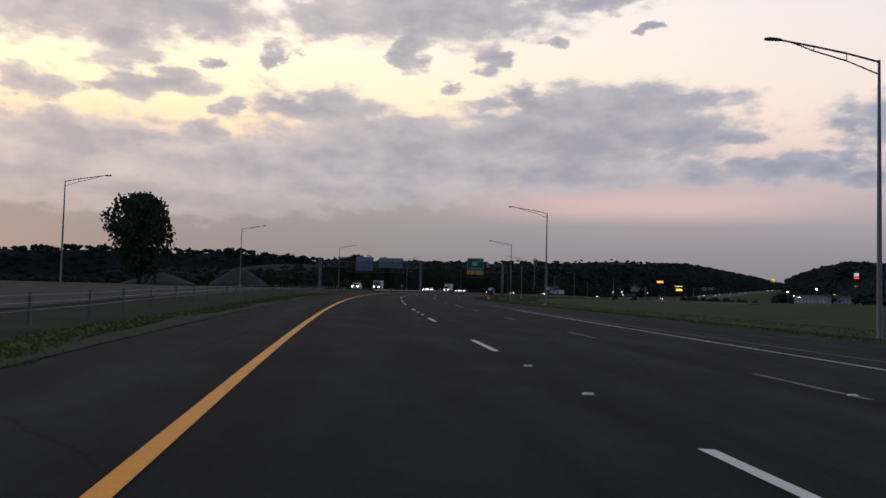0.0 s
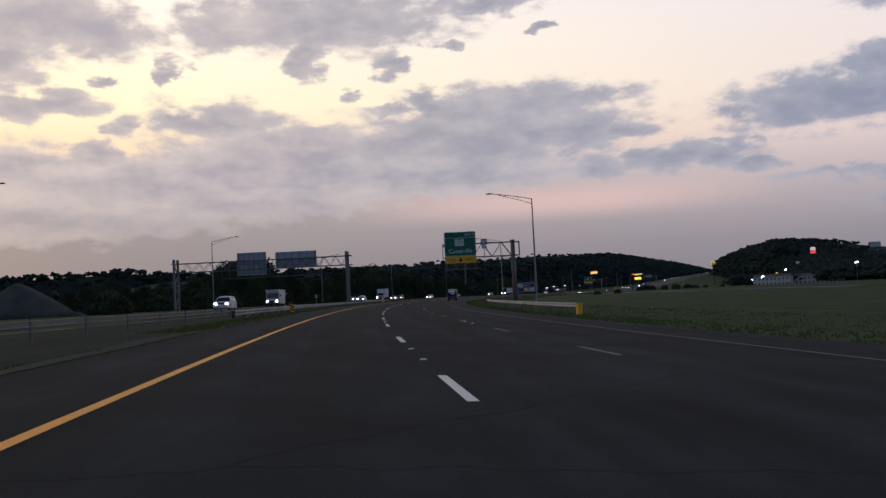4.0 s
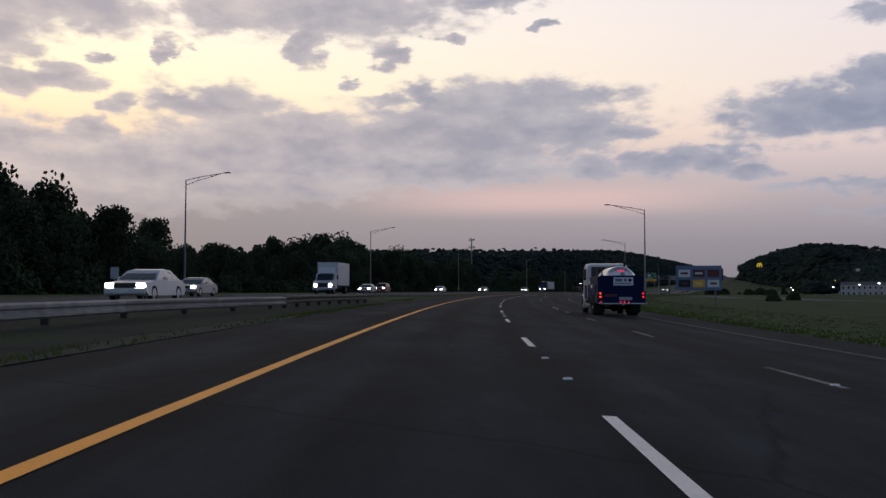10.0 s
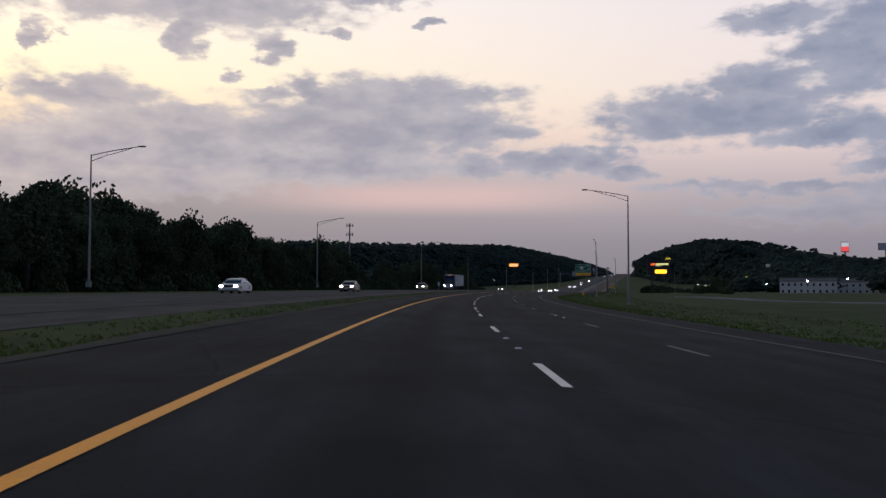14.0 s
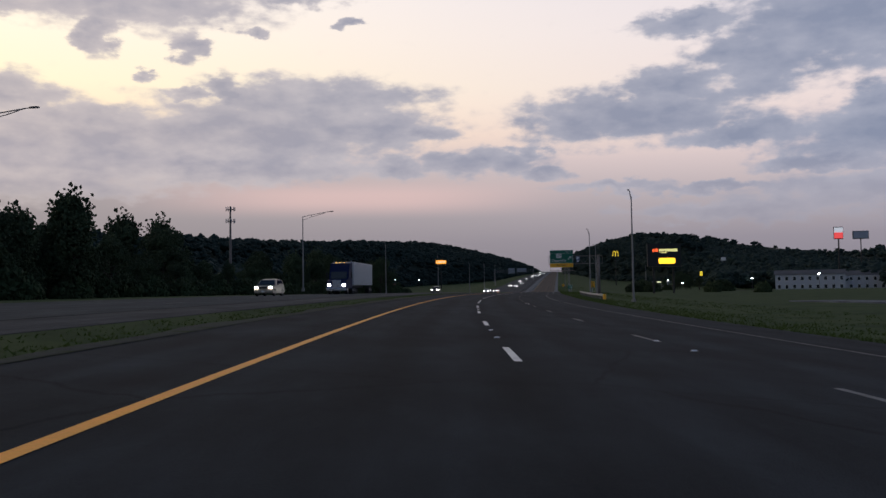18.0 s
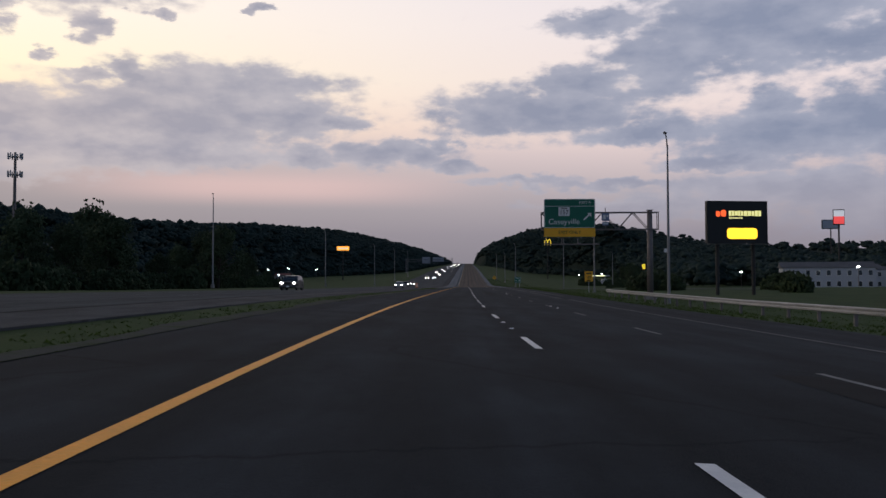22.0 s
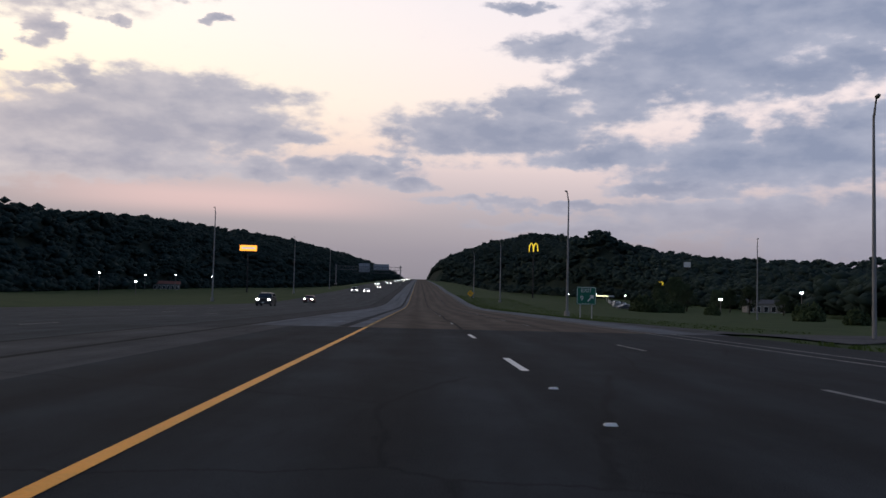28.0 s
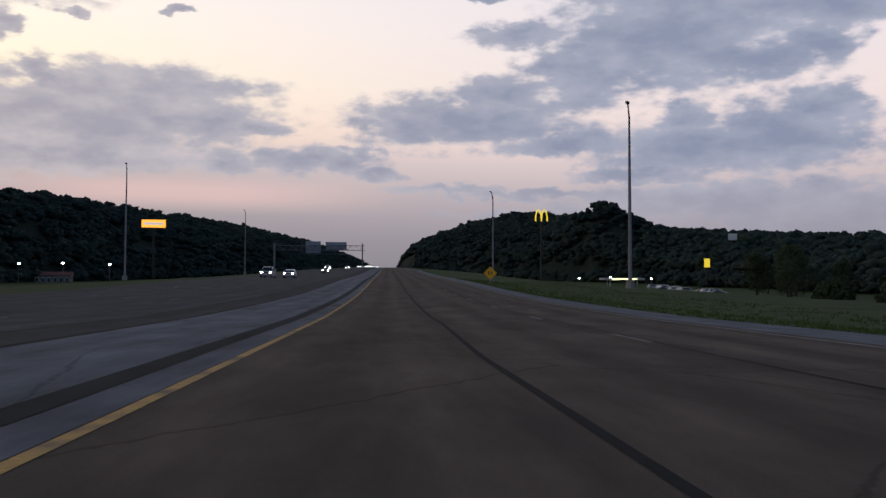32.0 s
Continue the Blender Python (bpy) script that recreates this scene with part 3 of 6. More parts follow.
def build_ground():
    srow = np.concatenate([np.arange(-260, -40, 20.0), np.arange(-40, 1100, 4.0), np.arange(1100, 3560, 30.0)])
    verts = [spot(s, lat, ground_up(s, lat)) for s in srow for lat in LATS]
    w = len(LATS)
    faces = [(k * w + c, k * w + c + 1, (k + 1) * w + c + 1, (k + 1) * w + c) for k in range(len(srow) - 1) for c in range(w - 1)]
    # out to the horizon
    ring = [k * w for k in range(len(srow))][::-1] + list(range(w)) + [k * w + w - 1 for k in range(len(srow))] + [(len(srow) - 1) * w + c for c in range(w)][::-1]
    ring = [i for k, i in enumerate(ring) if i != ring[k - 1]]
    cx, cy = 300, 1300
    base = len(verts)
    for i in ring:
        d = Vector((verts[i][0] - cx, verts[i][1] - cy)).normalized()
        verts.append((cx + d.x * 4700, cy + d.y * 4700, 0.0))
    m = len(ring)
    faces += [(ring[k], ring[(k + 1) % m], base + (k + 1) % m, base + k) for k in range(m)]
    me = bpy.data.meshes.new("ground")
    me.from_pydata(verts, [], faces)
    me.polygons.foreach_set("use_smooth", [True] * len(me.polygons))
    me.materials.append(GRASS)
    me.update()
    bm = bmesh.new()
    bm.from_mesh(me)
    bmesh.ops.recalc_face_normals(bm, faces=bm.faces[:])
    bm.to_mesh(me)
    bm.free()
    tagged(new("ground", me), "flat rough green grass verges and fields beside the highway", "ground", kind="structure")


build_ground()
CHANGE = 866
tagged(ribbon("road", -120, CHANGE, lambda s: -2.3 - .6 * smooth(s, 640, 720), right_edge, 0, ASPHALT, 5, .2, 6), "dark worn asphalt highway carriageway with three lanes", "road", kind="structure")
tagged(ribbon("road_2", CHANGE, 2600, -.95, lambda s: 11.6, 0, PAVING_OLD, 8, .2, 6), "older brownish-grey highway paving beyond the seam", "road", kind="structure")
tagged(ribbon("shoulder_1", CHANGE, 2600, -4.55, -.95, .0, CONCRETE_PALE, 8, .2, 2), "pale blue-grey left shoulder beside the worn paving", "road shoulder", kind="structure")
tagged(ribbon("shoulder_2", CHANGE, 2600, 11.6, right_edge, .0, CONCRETE_PALE, 8, .2, 1), "pale right shoulder beside the grass", "road shoulder", kind="structure")
tagged(ribbon("road_3", -120, 2600, -25.4, lambda s: opposite_in(s) - 2.0, 0, OPPOSITE, 8, .2, 8), "grey opposite carriageway with oncoming traffic lanes", "road", kind="structure")
tagged(ribbon("shoulder_3", -120, CHANGE - 4, lambda s: opposite_in(s) - 2.0, opposite_in, 0, OPPOSITE_EDGE, 8, .2, 1), "grey concrete inner shoulder of the opposite carriageway", "road shoulder", kind="structure")
tagged(ribbon("shoulder_4", CHANGE - 4, 2600, lambda s: opposite_in(s) - 2.0, -4.55, .0, ASPHALT_SHOULDER, 8, .2, 1), "dark asphalt median between the two carriageways", "road shoulder", kind="structure")

soil = ribbon("median_soil", -20, 350, lambda s: max(-9.5, opposite_in(s) - .05), lambda s: -2.32 - 1.7 * (1 - smooth(s, 105, 150)), .012, SOIL, 4, 0, 8)
for v in soil.data.vertices:
    f = (v.index % 9) / 8
    s = -20 + 370 * (v.index // 9) / (len(soil.data.vertices) // 9 - 1)
    a, b = max(-9.5, opposite_in(s) - .05), -2.32 - 1.7 * (1 - smooth(s, 105, 150))
    later = smooth(s, 130, 175)
    v.co.z += -.012 - later * .10 * math.sin(math.pi * f) + (1 - later) * (ground_up(s, a + (b - a) * f) + (.03 if 0 < f < 1 else 0))
tagged(soil, "dark bare soil with patches of grass under the guardrail", "ground", kind="structure")
tagged(ribbon("shoulder_5", 804, CHANGE, -4.6, -2.9, 0, OPPOSITE_EDGE, 6, .2, 1), "grey paved end of the median strip", "road shoulder", kind="structure")

GRAVEL_EDGE = mat("gravel_edge", (.080, .082, .074), 1, 0, .4, 1.6, 18.0, .8, dirt=(.045, .062, .026), dirt_amount=.9, spec=.1)
inner_edge = lambda s: -2.3 - .6 * smooth(s, 640, 720)
tagged(ribbon("gravel_edge", -20, 804, lambda s: inner_edge(s) - .42 - .14 * math.sin(s * .37) - .1 * math.sin(s * .91), lambda s: inner_edge(s) + .03, .012, GRAVEL_EDGE, 2), "pale gravel strip between the shoulder and the median grass", "gravel edge", kind="structure")


def exit_ramp():
    """Paved way that leaves the shoulder to the right, past the grass of the gore."""
    verts, faces, uvs = [], [], []
    lats = np.concatenate([np.linspace(13.2, 30, 15), np.linspace(33, 90, 12)])
    for lat in lats:
        lo, hi = 866 + 10 * smooth(lat, 16, 30) + .06 * lat, 888 - 2 * smooth(lat, 14, 24) + .06 * lat
        for k in range(5):
            s = lo + (hi - lo) * k / 4
            verts.append(spot(s, lat, ground_up(s, lat) + .07))
            uvs.append((s, lat))
    for k in range(len(lats) - 1):
        for c in range(4):
            a = k * 5 + c
            faces.append((a, a + 1, a + 6, a + 5))
    me = bpy.data.meshes.new("exit_ramp")
    me.from_pydata(verts, [], faces)
    me.polygons.foreach_set("use_smooth", [True] * len(me.polygons))
    layer = me.uv_layers.new(name="UVMap")
    idx = np.zeros(len(me.loops), dtype=np.int32)
    me.loops.foreach_get("vertex_index", idx)
    layer.data.foreach_set("uv", np.array(uvs, dtype=np.float32)[idx].ravel())
    me.materials.append(OPPOSITE_EDGE)
    me.update()
    tagged(new("exit_ramp", me), "grey paved exit way between grass patches", "road", kind="structure")


exit_ramp()
slip_lat = lambda s: 44 + (640 - s) * .16
slip = ribbon("side_road", 300, 640, lambda s: slip_lat(s) - 3.2, lambda s: slip_lat(s) + 3.2, 0, CONCRETE_PALE, 5, .35, 2)
n_slip = len(slip.data.vertices) // 5
for k, v in enumerate(slip.data.vertices):
    s = 300 + 340 * (k // 3 if k < 3 * n_slip else k % n_slip) / (n_slip - 1)
    v.co.z += ground_up(s, slip_lat(s)) + .12
tagged(slip, "pale side road across the grass field", "road", kind="structure")
marks = thing("road_marking", pose(0, 0, 0), "yellow and white painted lane lines on the carriageway", "road marking", kind="structure")


def line(s0, s1, lat, wide, material, name, label="", up=.006):
    half = wide / 2
    at = lat if callable(lat) else (lambda s: lat)
    ob = ribbon(name, s0, s1, lambda s: at(s) - half, lambda s: at(s) + half, up, material, 6)
    ob.parent = marks
    return tagged(ob, label)


line(-60, CHANGE, lambda s: .18 * (smooth(s, 245, 290) - smooth(s, 625, 665)), .14, YELLOW_LINE, "edge_line", "solid yellow left edge line")
line(CHANGE + .2, 1500, -.02, .15, mat("worn_yellow", (.62, .36, .09), .8, 0, .35, 1.5, 20.0, .3, dirt=(.10, .09, .07), dirt_amount=.9), "edge_line", "worn yellow left edge line")
line(-60, 60, 11.2, .13, WHITE_LINE, "gore_line", "solid white line of the merging lane")
line(-60, 95, lambda s: 12.3 + .03 * max(0, 40 - s), .13, FADED_LINE, "gore_line", "second faint white line of the merging lane")
line(60, 720, right_edge(300) - 2.9, .11, FADED_LINE, "edge_line", "faded white right edge line")
line(720, CHANGE, 11.05, .13, FADED_LINE, "edge_line", "white line before the exit")
line(735, CHANGE, lambda s: 11.9 + .012 * max(0, 800 - s), .13, FADED_LINE, "edge_line", "second white line before the exit")
line(CHANGE, 1500, 11.2, .12, FADED_LINE, "edge_line", "faded white right edge line")
line(816, 2600, -4.55, .22, JOINT, "seam", "dark seam between the shoulders")
line(CHANGE, 2600, -.92, .44, ASPHALT, "seam", "dark asphalt band along the shoulder")
line(CHANGE, 2600, -.40, .56, CONCRETE_PALE, "seam", "pale strip beside the yellow line", .004)
line(CHANGE, 1500, lambda s: 3.75 + .05 * math.sin(s * .31) + .04 * math.sin(s * .83), .11, JOINT, "seam", "dark joint between the lanes")
line(CHANGE, 1400, lambda s: 7.5 + .05 * math.sin(s * .27 + 1), .06, JOINT, "seam", "dark joint between the lanes")
line(-100, 2400, lambda s: opposite_in(s) - 2.0, .16, JOINT, "seam", "dark seam along the opposite lanes")
for off in (6.1, 9.8, 13.5):
    for k in range(-2, 46):
        s = k * 24.4 + off
        line(s, s + 3.05, lambda q, off=off: min(opposite_in(q) - off, -7 - off * .9 + 4), .11, FADED_LINE, "lane_dash")
# lane dashes and raised reflectors between the two pairs of lanes
dash_first = 7.5 - 12.19 * 5
for lane, lat, stuff in ((0, 3.70, WHITE_LINE), (1, 7.42, FADED_LINE)):
    k = 0
    while dash_first + 12.19 * k < (1180 if lane else 950):
        s = dash_first + 12.19 * k - (5.2 if lane else 0)
        old = s > CHANGE
        s += (9.0 if lane else 3.8) if old else 0
        line(s - 3.05, s, lat, .13 if not old else .10, WORN_DASH if old and not lane else FADED_LINE if old or lane else stuff, "lane_dash")
        k += 1
stud = Shape().loft([[(-.06, -.05, 0), (.06, -.05, 0), (.06, .05, 0), (-.06, .05, 0)], [(-.048, -.015, .022), (.048, -.015, .022), (.048, .015, .022), (-.048, .015, .022)]]).mesh("road_stud", REFLECTOR)
for k in range(0, 74):
    for gap in (3.1, 6.3):
        s = dash_first + 12.19 * k + gap
        if s < CHANGE and k % 2:
            ob = new("road_stud", stud)
            ob.parent, ob.matrix_basis = marks, stand(s, 3.70, .004)
            if k % 4 == 1:
                ob = new("road_stud", stud)
                ob.parent, ob.matrix_basis = marks, stand(s - 2, 7.42, .004)
for s, lat, w, l in ((372, 9.0, 2.6, 7), (655, 6.5, 1.6, 5), (520, 5.2, 1.2, 4), (150, 6.0, 1.5, 6), (742, 5.0, 1.4, 5)):
    ob = ribbon("patch", s, s + l, lat, lat + w, .004, JOINT, 2)
    ob.parent = marks
    tagged(ob, "dark tar patch")


# ---- grass tufts along the verges ----
def tufts(name, s0, s1, lat_of, count, tall, label):
    rnd = random.Random(hash_of(name))
    sh = Shape()
    for _ in range(count):
        s = rnd.uniform(s0, s1)
        lat = lat_of(rnd, s)
        x, y, z = spot(s, lat, ground_up(s, lat))
        for _ in range(4):
            a, h, w = rnd.uniform(0, 6.28), tall * rnd.uniform(.5, 1.2), rnd.uniform(.03, .07)
            dx, dy, lx, ly = math.cos(a) * w, math.sin(a) * w, rnd.uniform(-.12, .12), rnd.uniform(-.12, .12)
            ox, oy = rnd.uniform(-.2, .2), rnd.uniform(-.2, .2)
            sh.add([(x + ox - dx, y + oy - dy, z - .03), (x + ox + dx, y + oy + dy, z - .03), (x + ox + lx, y + oy + ly, z + h)], [(0, 1, 2)])
    me = bpy.data.meshes.new(name)
    me.from_pydata(sh.v, [], sh.f)
    me.materials.append(BLADES)
    tagged(new(name, me), label, "grass", kind="stuff")


def hash_of(text):
    return sum((k + 1) * ord(c) for k, c in enumerate(text))


tufts("median_verge_grass", -20, 145, lambda r, s: -2.35 - 1.8 * r.random() * (1 - .9 * smooth(s, 105, 145)), 5200, .06, "rough green grass strip along the inner shoulder")
tufts("rail_grass", 146, 352, lambda r, s: -2.45 - 1.9 * r.random() ** 1.5, 8500, .10, "patchy grass under the median guardrail")
tufts("median_grass", 346, 813, lambda r, s: -2.5 + max(opposite_in(s) + 2.6, -1.9) * r.random() ** 1.2, 8500, .06, "short patchy grass on the median strip")
tufts("verge_grass", -20, 1100, lambda r, s: right_edge(s) + .1 + 16 * r.random() ** 1.6 if not 862 < s < 892 else right_edge(s) + 40, 24000, .11, "rough grass on the right verge")


# ---- trees ----
def tree_meshes(seed, height, spread, lean=0.0, low=.18, limbs=15, top_heavy=False):
    """Trunk with limbs, and a crown of many small leaf clumps with gaps."""
    r = random.Random(seed)
    wood, leaf = Shape(), Shape()
    top = Vector((lean * height * .2, 0, height * .62))
    wood.tube((0, 0, -.2), top * .5, height * .028, height * .02, 8).tube(top * .5, top, height * .02, height * .008, 8)
    hubs = []
    for k in range(limbs):
        f = low + (1 - low) * (k + r.random()) / limbs
        a = k * 2.4 + r.uniform(-.4, .4)
        reach = spread * (math.sin(math.pi * min(1, .18 + f * .85)) ** .7) * r.uniform(.45, 1.0)
        if top_heavy:
            reach = spread * (.38 + .62 * smooth(f, .2, .62)) * (1 - .7 * smooth(f, .68, 1)) * r.uniform(.45, 1.1)
        tip = Vector((math.cos(a) * reach + lean * f * height * .2, math.sin(a) * reach, height * (.12 + .80 * f) + r.uniform(-.3, .4)))
        start = Vector((0, 0, height * (.10 + .45 * f)))
        start.x += lean * f * height * .1
        wood.tube(start, start.lerp(tip, .55) + Vector((0, 0, .3)), height * .009, height * .006, 5).tube(start.lerp(tip, .55) + Vector((0, 0, .3)), tip, height * .006, height * .002, 5)
        hubs.append((tip, height * r.uniform(.10, .155)))
    hubs += [(Vector((r.gauss(0, spread * .25), r.gauss(0, spread * .25), height * r.uniform(.55, .9))), height * r.uniform(.09, .14)) for _ in range(limbs)]
    for hub, size in hubs:
        for _ in range(115):
            d = Vector((r.gauss(0, 1), r.gauss(0, 1), r.gauss(0, .8)))
            p = hub + d.normalized() * size * (r.random() ** .45) * 1.12
            s = r.uniform(.10, .25) * height / 13
            q = Euler((r.uniform(0, 6), r.uniform(0, 6), r.uniform(0, 6))).to_matrix()
            pts = [p + q @ Vector(v) * s for v in ((1.5, 0, 0), (-1.5, 0, 0), (0, 1.1, 0), (0, -1.1, 0), (0, 0, .7), (0, 0, -.7))]
            leaf.add(pts, [(0, 2, 4), (2, 1, 4), (1, 3, 4), (3, 0, 4), (2, 0, 5), (1, 2, 5), (3, 1, 5), (0, 3, 5)])
    return wood.mesh("trunk", BARK, True), leaf.mesh("crown", LEAF)


def plant(name, meshes, m, label, category, group="", size=1.0):
    ob = thing(name, m @ Matrix.Diagonal((size, size, size, 1)), label, category, group)
    part("trunk", meshes[0], BARK, ob)
    part("crown", meshes[1], LEAF, ob)
    return ob


KINDS = [tree_meshes(11, 13, 4.2), tree_meshes(12, 15, 5.0, .3), tree_meshes(13, 11, 4.6, -.4, .08), tree_meshes(14, 14, 3.6, .1, .05), tree_meshes(15, 12, 5.2, -.2, .02)]
plant("lone_tree", tree_meshes(21, 22.5, 7.4, .0, .06, 46, True), stand(214, -69.5), "tall broad leafy tree standing alone beside the highway", "tree")
rt = random.Random(5)
s = 296.0
while s < 725:
    for row in range(3):
        lat = -50 - row * 8 - rt.uniform(0, 5)
        f = rt.uniform(.75, 1.15) * (.85 + .12 * row)
        if s < 500:
            f *= .80
        if s < 362:
            f *= .5
        elif s < 440:
            f *= 1.25 if s < 415 else 1.0
        elif s < 480:
            f *= .85
        if 520 < s < 590:
            f *= 1.08
        if s > 655:
            f *= .62
        plant("roadside_tree", KINDS[rt.randrange(5)], stand(s + rt.uniform(-3, 3), lat, ground_up(s, lat), rt.uniform(0, 360)),
              "dark leafy tree in the belt beyond the opposite lanes", "tree", "tree belt beyond the opposite lanes", f)
    s += rt.uniform(6.5, 10)
for s, lat, f in ((1156, 98, .85), (1164, 103, .95), (1173, 97, .8), (1200, 112, .7), (1120, 106, .6), (1128, 84, .55), (1122, 92, .7), (1112, 99, .62), (1101, 95, .5), (1090, 101, .66), (1082, 108, .58), (1070, 113, .6)):
    plant("lot_tree", KINDS[int(s) % 5], stand(s, lat, ground_up(s, lat), s * 3), "dark leafy tree beside the car park", "tree", "trees beside the car park", f)
for s in range(524, 640, 6):
    plant("roadside_tree", KINDS[(2, 4)[s // 6 % 2]], stand(s, -53 - (s * 7 % 5), 0, s * 11), "dense dark leafy tree in the belt beyond the opposite lanes", "tree", "tree belt beyond the opposite lanes", .8 + .04 * (s % 7))
plant("roadside_tree", KINDS[3], stand(637, -50.5, 0, 40), "tall dark leafy tree at the end of the tree belt", "tree", "tree belt beyond the opposite lanes", 1.0)
for s, lat, f in ((790, -56, .95), (798, -62, 1.05), (806, -66, .8), (778, -64, .9), (766, -70, .85), (750, -66, .8)):
    plant("roadside_tree", KINDS[int(s) % 5], stand(s, lat, 0, s * 9), "dark leafy tree beyond the opposite lanes", "tree", "tree belt beyond the opposite lanes", f)
s = 735.0
while s < 905:
    for row in range(2):
        plant("roadside_tree", KINDS[rt.randrange(5)], stand(s + rt.uniform(-3, 3), -54 - row * 9 - rt.uniform(0, 4), 0, rt.uniform(0, 360)),
              "low dark leafy tree beyond the opposite lanes", "tree", "tree belt beyond the opposite lanes", rt.uniform(.45, .68))
    s += rt.uniform(9, 13)
for s, lat, f in ((822, -47, 1.15), (829, -52, 1.0), (684, -60, 1.05), (692, -63, 1.2), (698, -67, 1.15), (688, -70, 1.15)):
    plant("roadside_tree", KINDS[int(s) % 5], stand(s, lat, 0, s * 5), "tall dark leafy tree close to the opposite lanes", "tree", "tree belt beyond the opposite lanes", f)
for s, lat, f in ((268, -72, .36), (282, -78, .4), (254, -84, .34), (300, -80, .42), (318, -84, .45), (310, -66, .4), (388, -66, 1.0), (396, -62, 1.1), (406, -68, 1.05)):
    plant("roadside_tree", KINDS[int(s) % 5], stand(s, lat, 0, s * 7), "dark leafy tree behind the sign gantry", "tree", "tree belt beyond the opposite lanes", f)


def bush_mesh(seed):
    r = random.Random(seed)
    leaf = Shape()
    for _ in range(420):
        d = Vector((r.gauss(0, 1), r.gauss(0, 1), abs(r.gauss(0, .8)))).normalized() * r.random() ** .35
        p = Vector((d.x * 1.6, d.y * 1.2, d.z * 1.5 + .05))
        s = r.uniform(.08, .2)
        q = Euler((r.uniform(0, 6), r.uniform(0, 6), r.uniform(0, 6))).to_matrix()
        pts = [p + q @ Vector(v) * s for v in ((1.5, 0, 0), (-1.5, 0, 0), (0, 1.1, 0), (0, -1.1, 0), (0, 0, .7), (0, 0, -.7))]
        leaf.add(pts, [(0, 2, 4), (2, 1, 4), (1, 3, 4), (3, 0, 4), (2, 0, 5), (1, 2, 5), (3, 1, 5), (0, 3, 5)])
    return leaf.mesh("bush", BUSH)


BUSHES = [bush_mesh(31), bush_mesh(32), bush_mesh(33)]
for k, (s, lat, f) in enumerate(((480, 52, 1.0), (502, 60, 1.2), (800, 60, 2.2), (820, 66, 2.4), (845, 72, 2.2), (780, 70, 2.0), (268, -46, 2.2), (275, -50, 2.6), (824, 39, 2.3), (831, 42, 2.7), (838, 46, 2.3), (846, 43, 2.5), (822, 44, 2.0), (1040, 56, 2.6), (1046, 61, 2.2), (1062, 70, 2.0), (1020, 66, 1.5), (1110, 84, 2.4), (905, 45, .8), (930, 52, 1.2), (960, 60, 1.8))):
    ob = new("bush", BUSHES[k % 3])
    ob.matrix_basis = stand(s, lat, ground_up(s, lat), k * 50) @ Matrix.Diagonal((f, f, f, 1))
    tagged(ob, "dark leafy bush in the rough grass", "bush", "bushes on the verge")


rb = random.Random(34)
for k in range(78):
    s = 300 + 7.6 * k + rb.uniform(-2, 2)
    lat = -48.2 - rb.uniform(0, 3.5)
    f = rb.uniform(1.5, 2.5)
    ob = new("bush", BUSHES[rb.randrange(3)])
    ob.matrix_basis = stand(s, lat, ground_up(s, lat) - .1, rb.uniform(0, 360)) @ Matrix.Diagonal((f, f, f * rb.uniform(.8, 1.2), 1))
    tagged(ob, "dark undergrowth bush along the foot of the tree belt", "bush", "undergrowth beyond the opposite lanes")


# ---- wooded hills ----
def hill_height(points, s):
    return float(np.interp(s, *zip(*points)))


LEFT_RIDGE = [(700, 10), (850, 22), (1000, 29), (1150, 33.7), (1320, 37.5), (1500, 46.7), (1750, 50.5), (2100, 55), (2500, 48), (3000, 41), (3500, 48)]
RIGHT_RIDGE = [(850, 3), (980, 5), (1080, 6.8), (1140, 8.8), (1233, 11.6), (1333, 16.3), (1440, 22.9), (1524, 30), (1600, 34.7), (1850, 57.8), (2100, 58), (2500, 60.6), (3000, 62), (3500, 63)]


def left_foot(s):
    return max(40, 168 - 128 * smooth(s, 1280, 1930))


def right_foot(s):
    return max(25, 150 - 140 * smooth(s, 1330, 1980))


def left_hill(s, d):
    """d: metres left of the road."""
    crest, near = 200 + 25 * smooth(s, 1700, 2400), left_foot(s)
    h = hill_height(LEFT_RIDGE, s) * smooth(s, 690, 860)
    return h * (max(0, (d - near) / (crest - near)) ** .63 if d < crest else 1 - .2 * smooth(d, crest, crest + 330)) + 14 * smooth(d, 240, 400) * smooth(s, 800, 1000)


def right_hill(s, d):
    crest, near = 134 + 100 * (1 - smooth(s, 950, 1400)) + 15 * smooth(s, 1600, 2300), right_foot(s)
    crest = max(crest, near + 25)
    h = hill_height(RIGHT_RIDGE, s) + 22 * math.exp(-((s - 1524) / 28) ** 2 - ((d - 134) / 30) ** 2)
    h *= max(0, (d - near) / (crest - near)) ** .42 if d < crest else 1 - .5 * smooth(d, crest, crest + 300)
    return h + 12 * smooth(d, 230, 360) * smooth(s, 1050, 1200) * (1 - smooth(s, 1450, 1650))


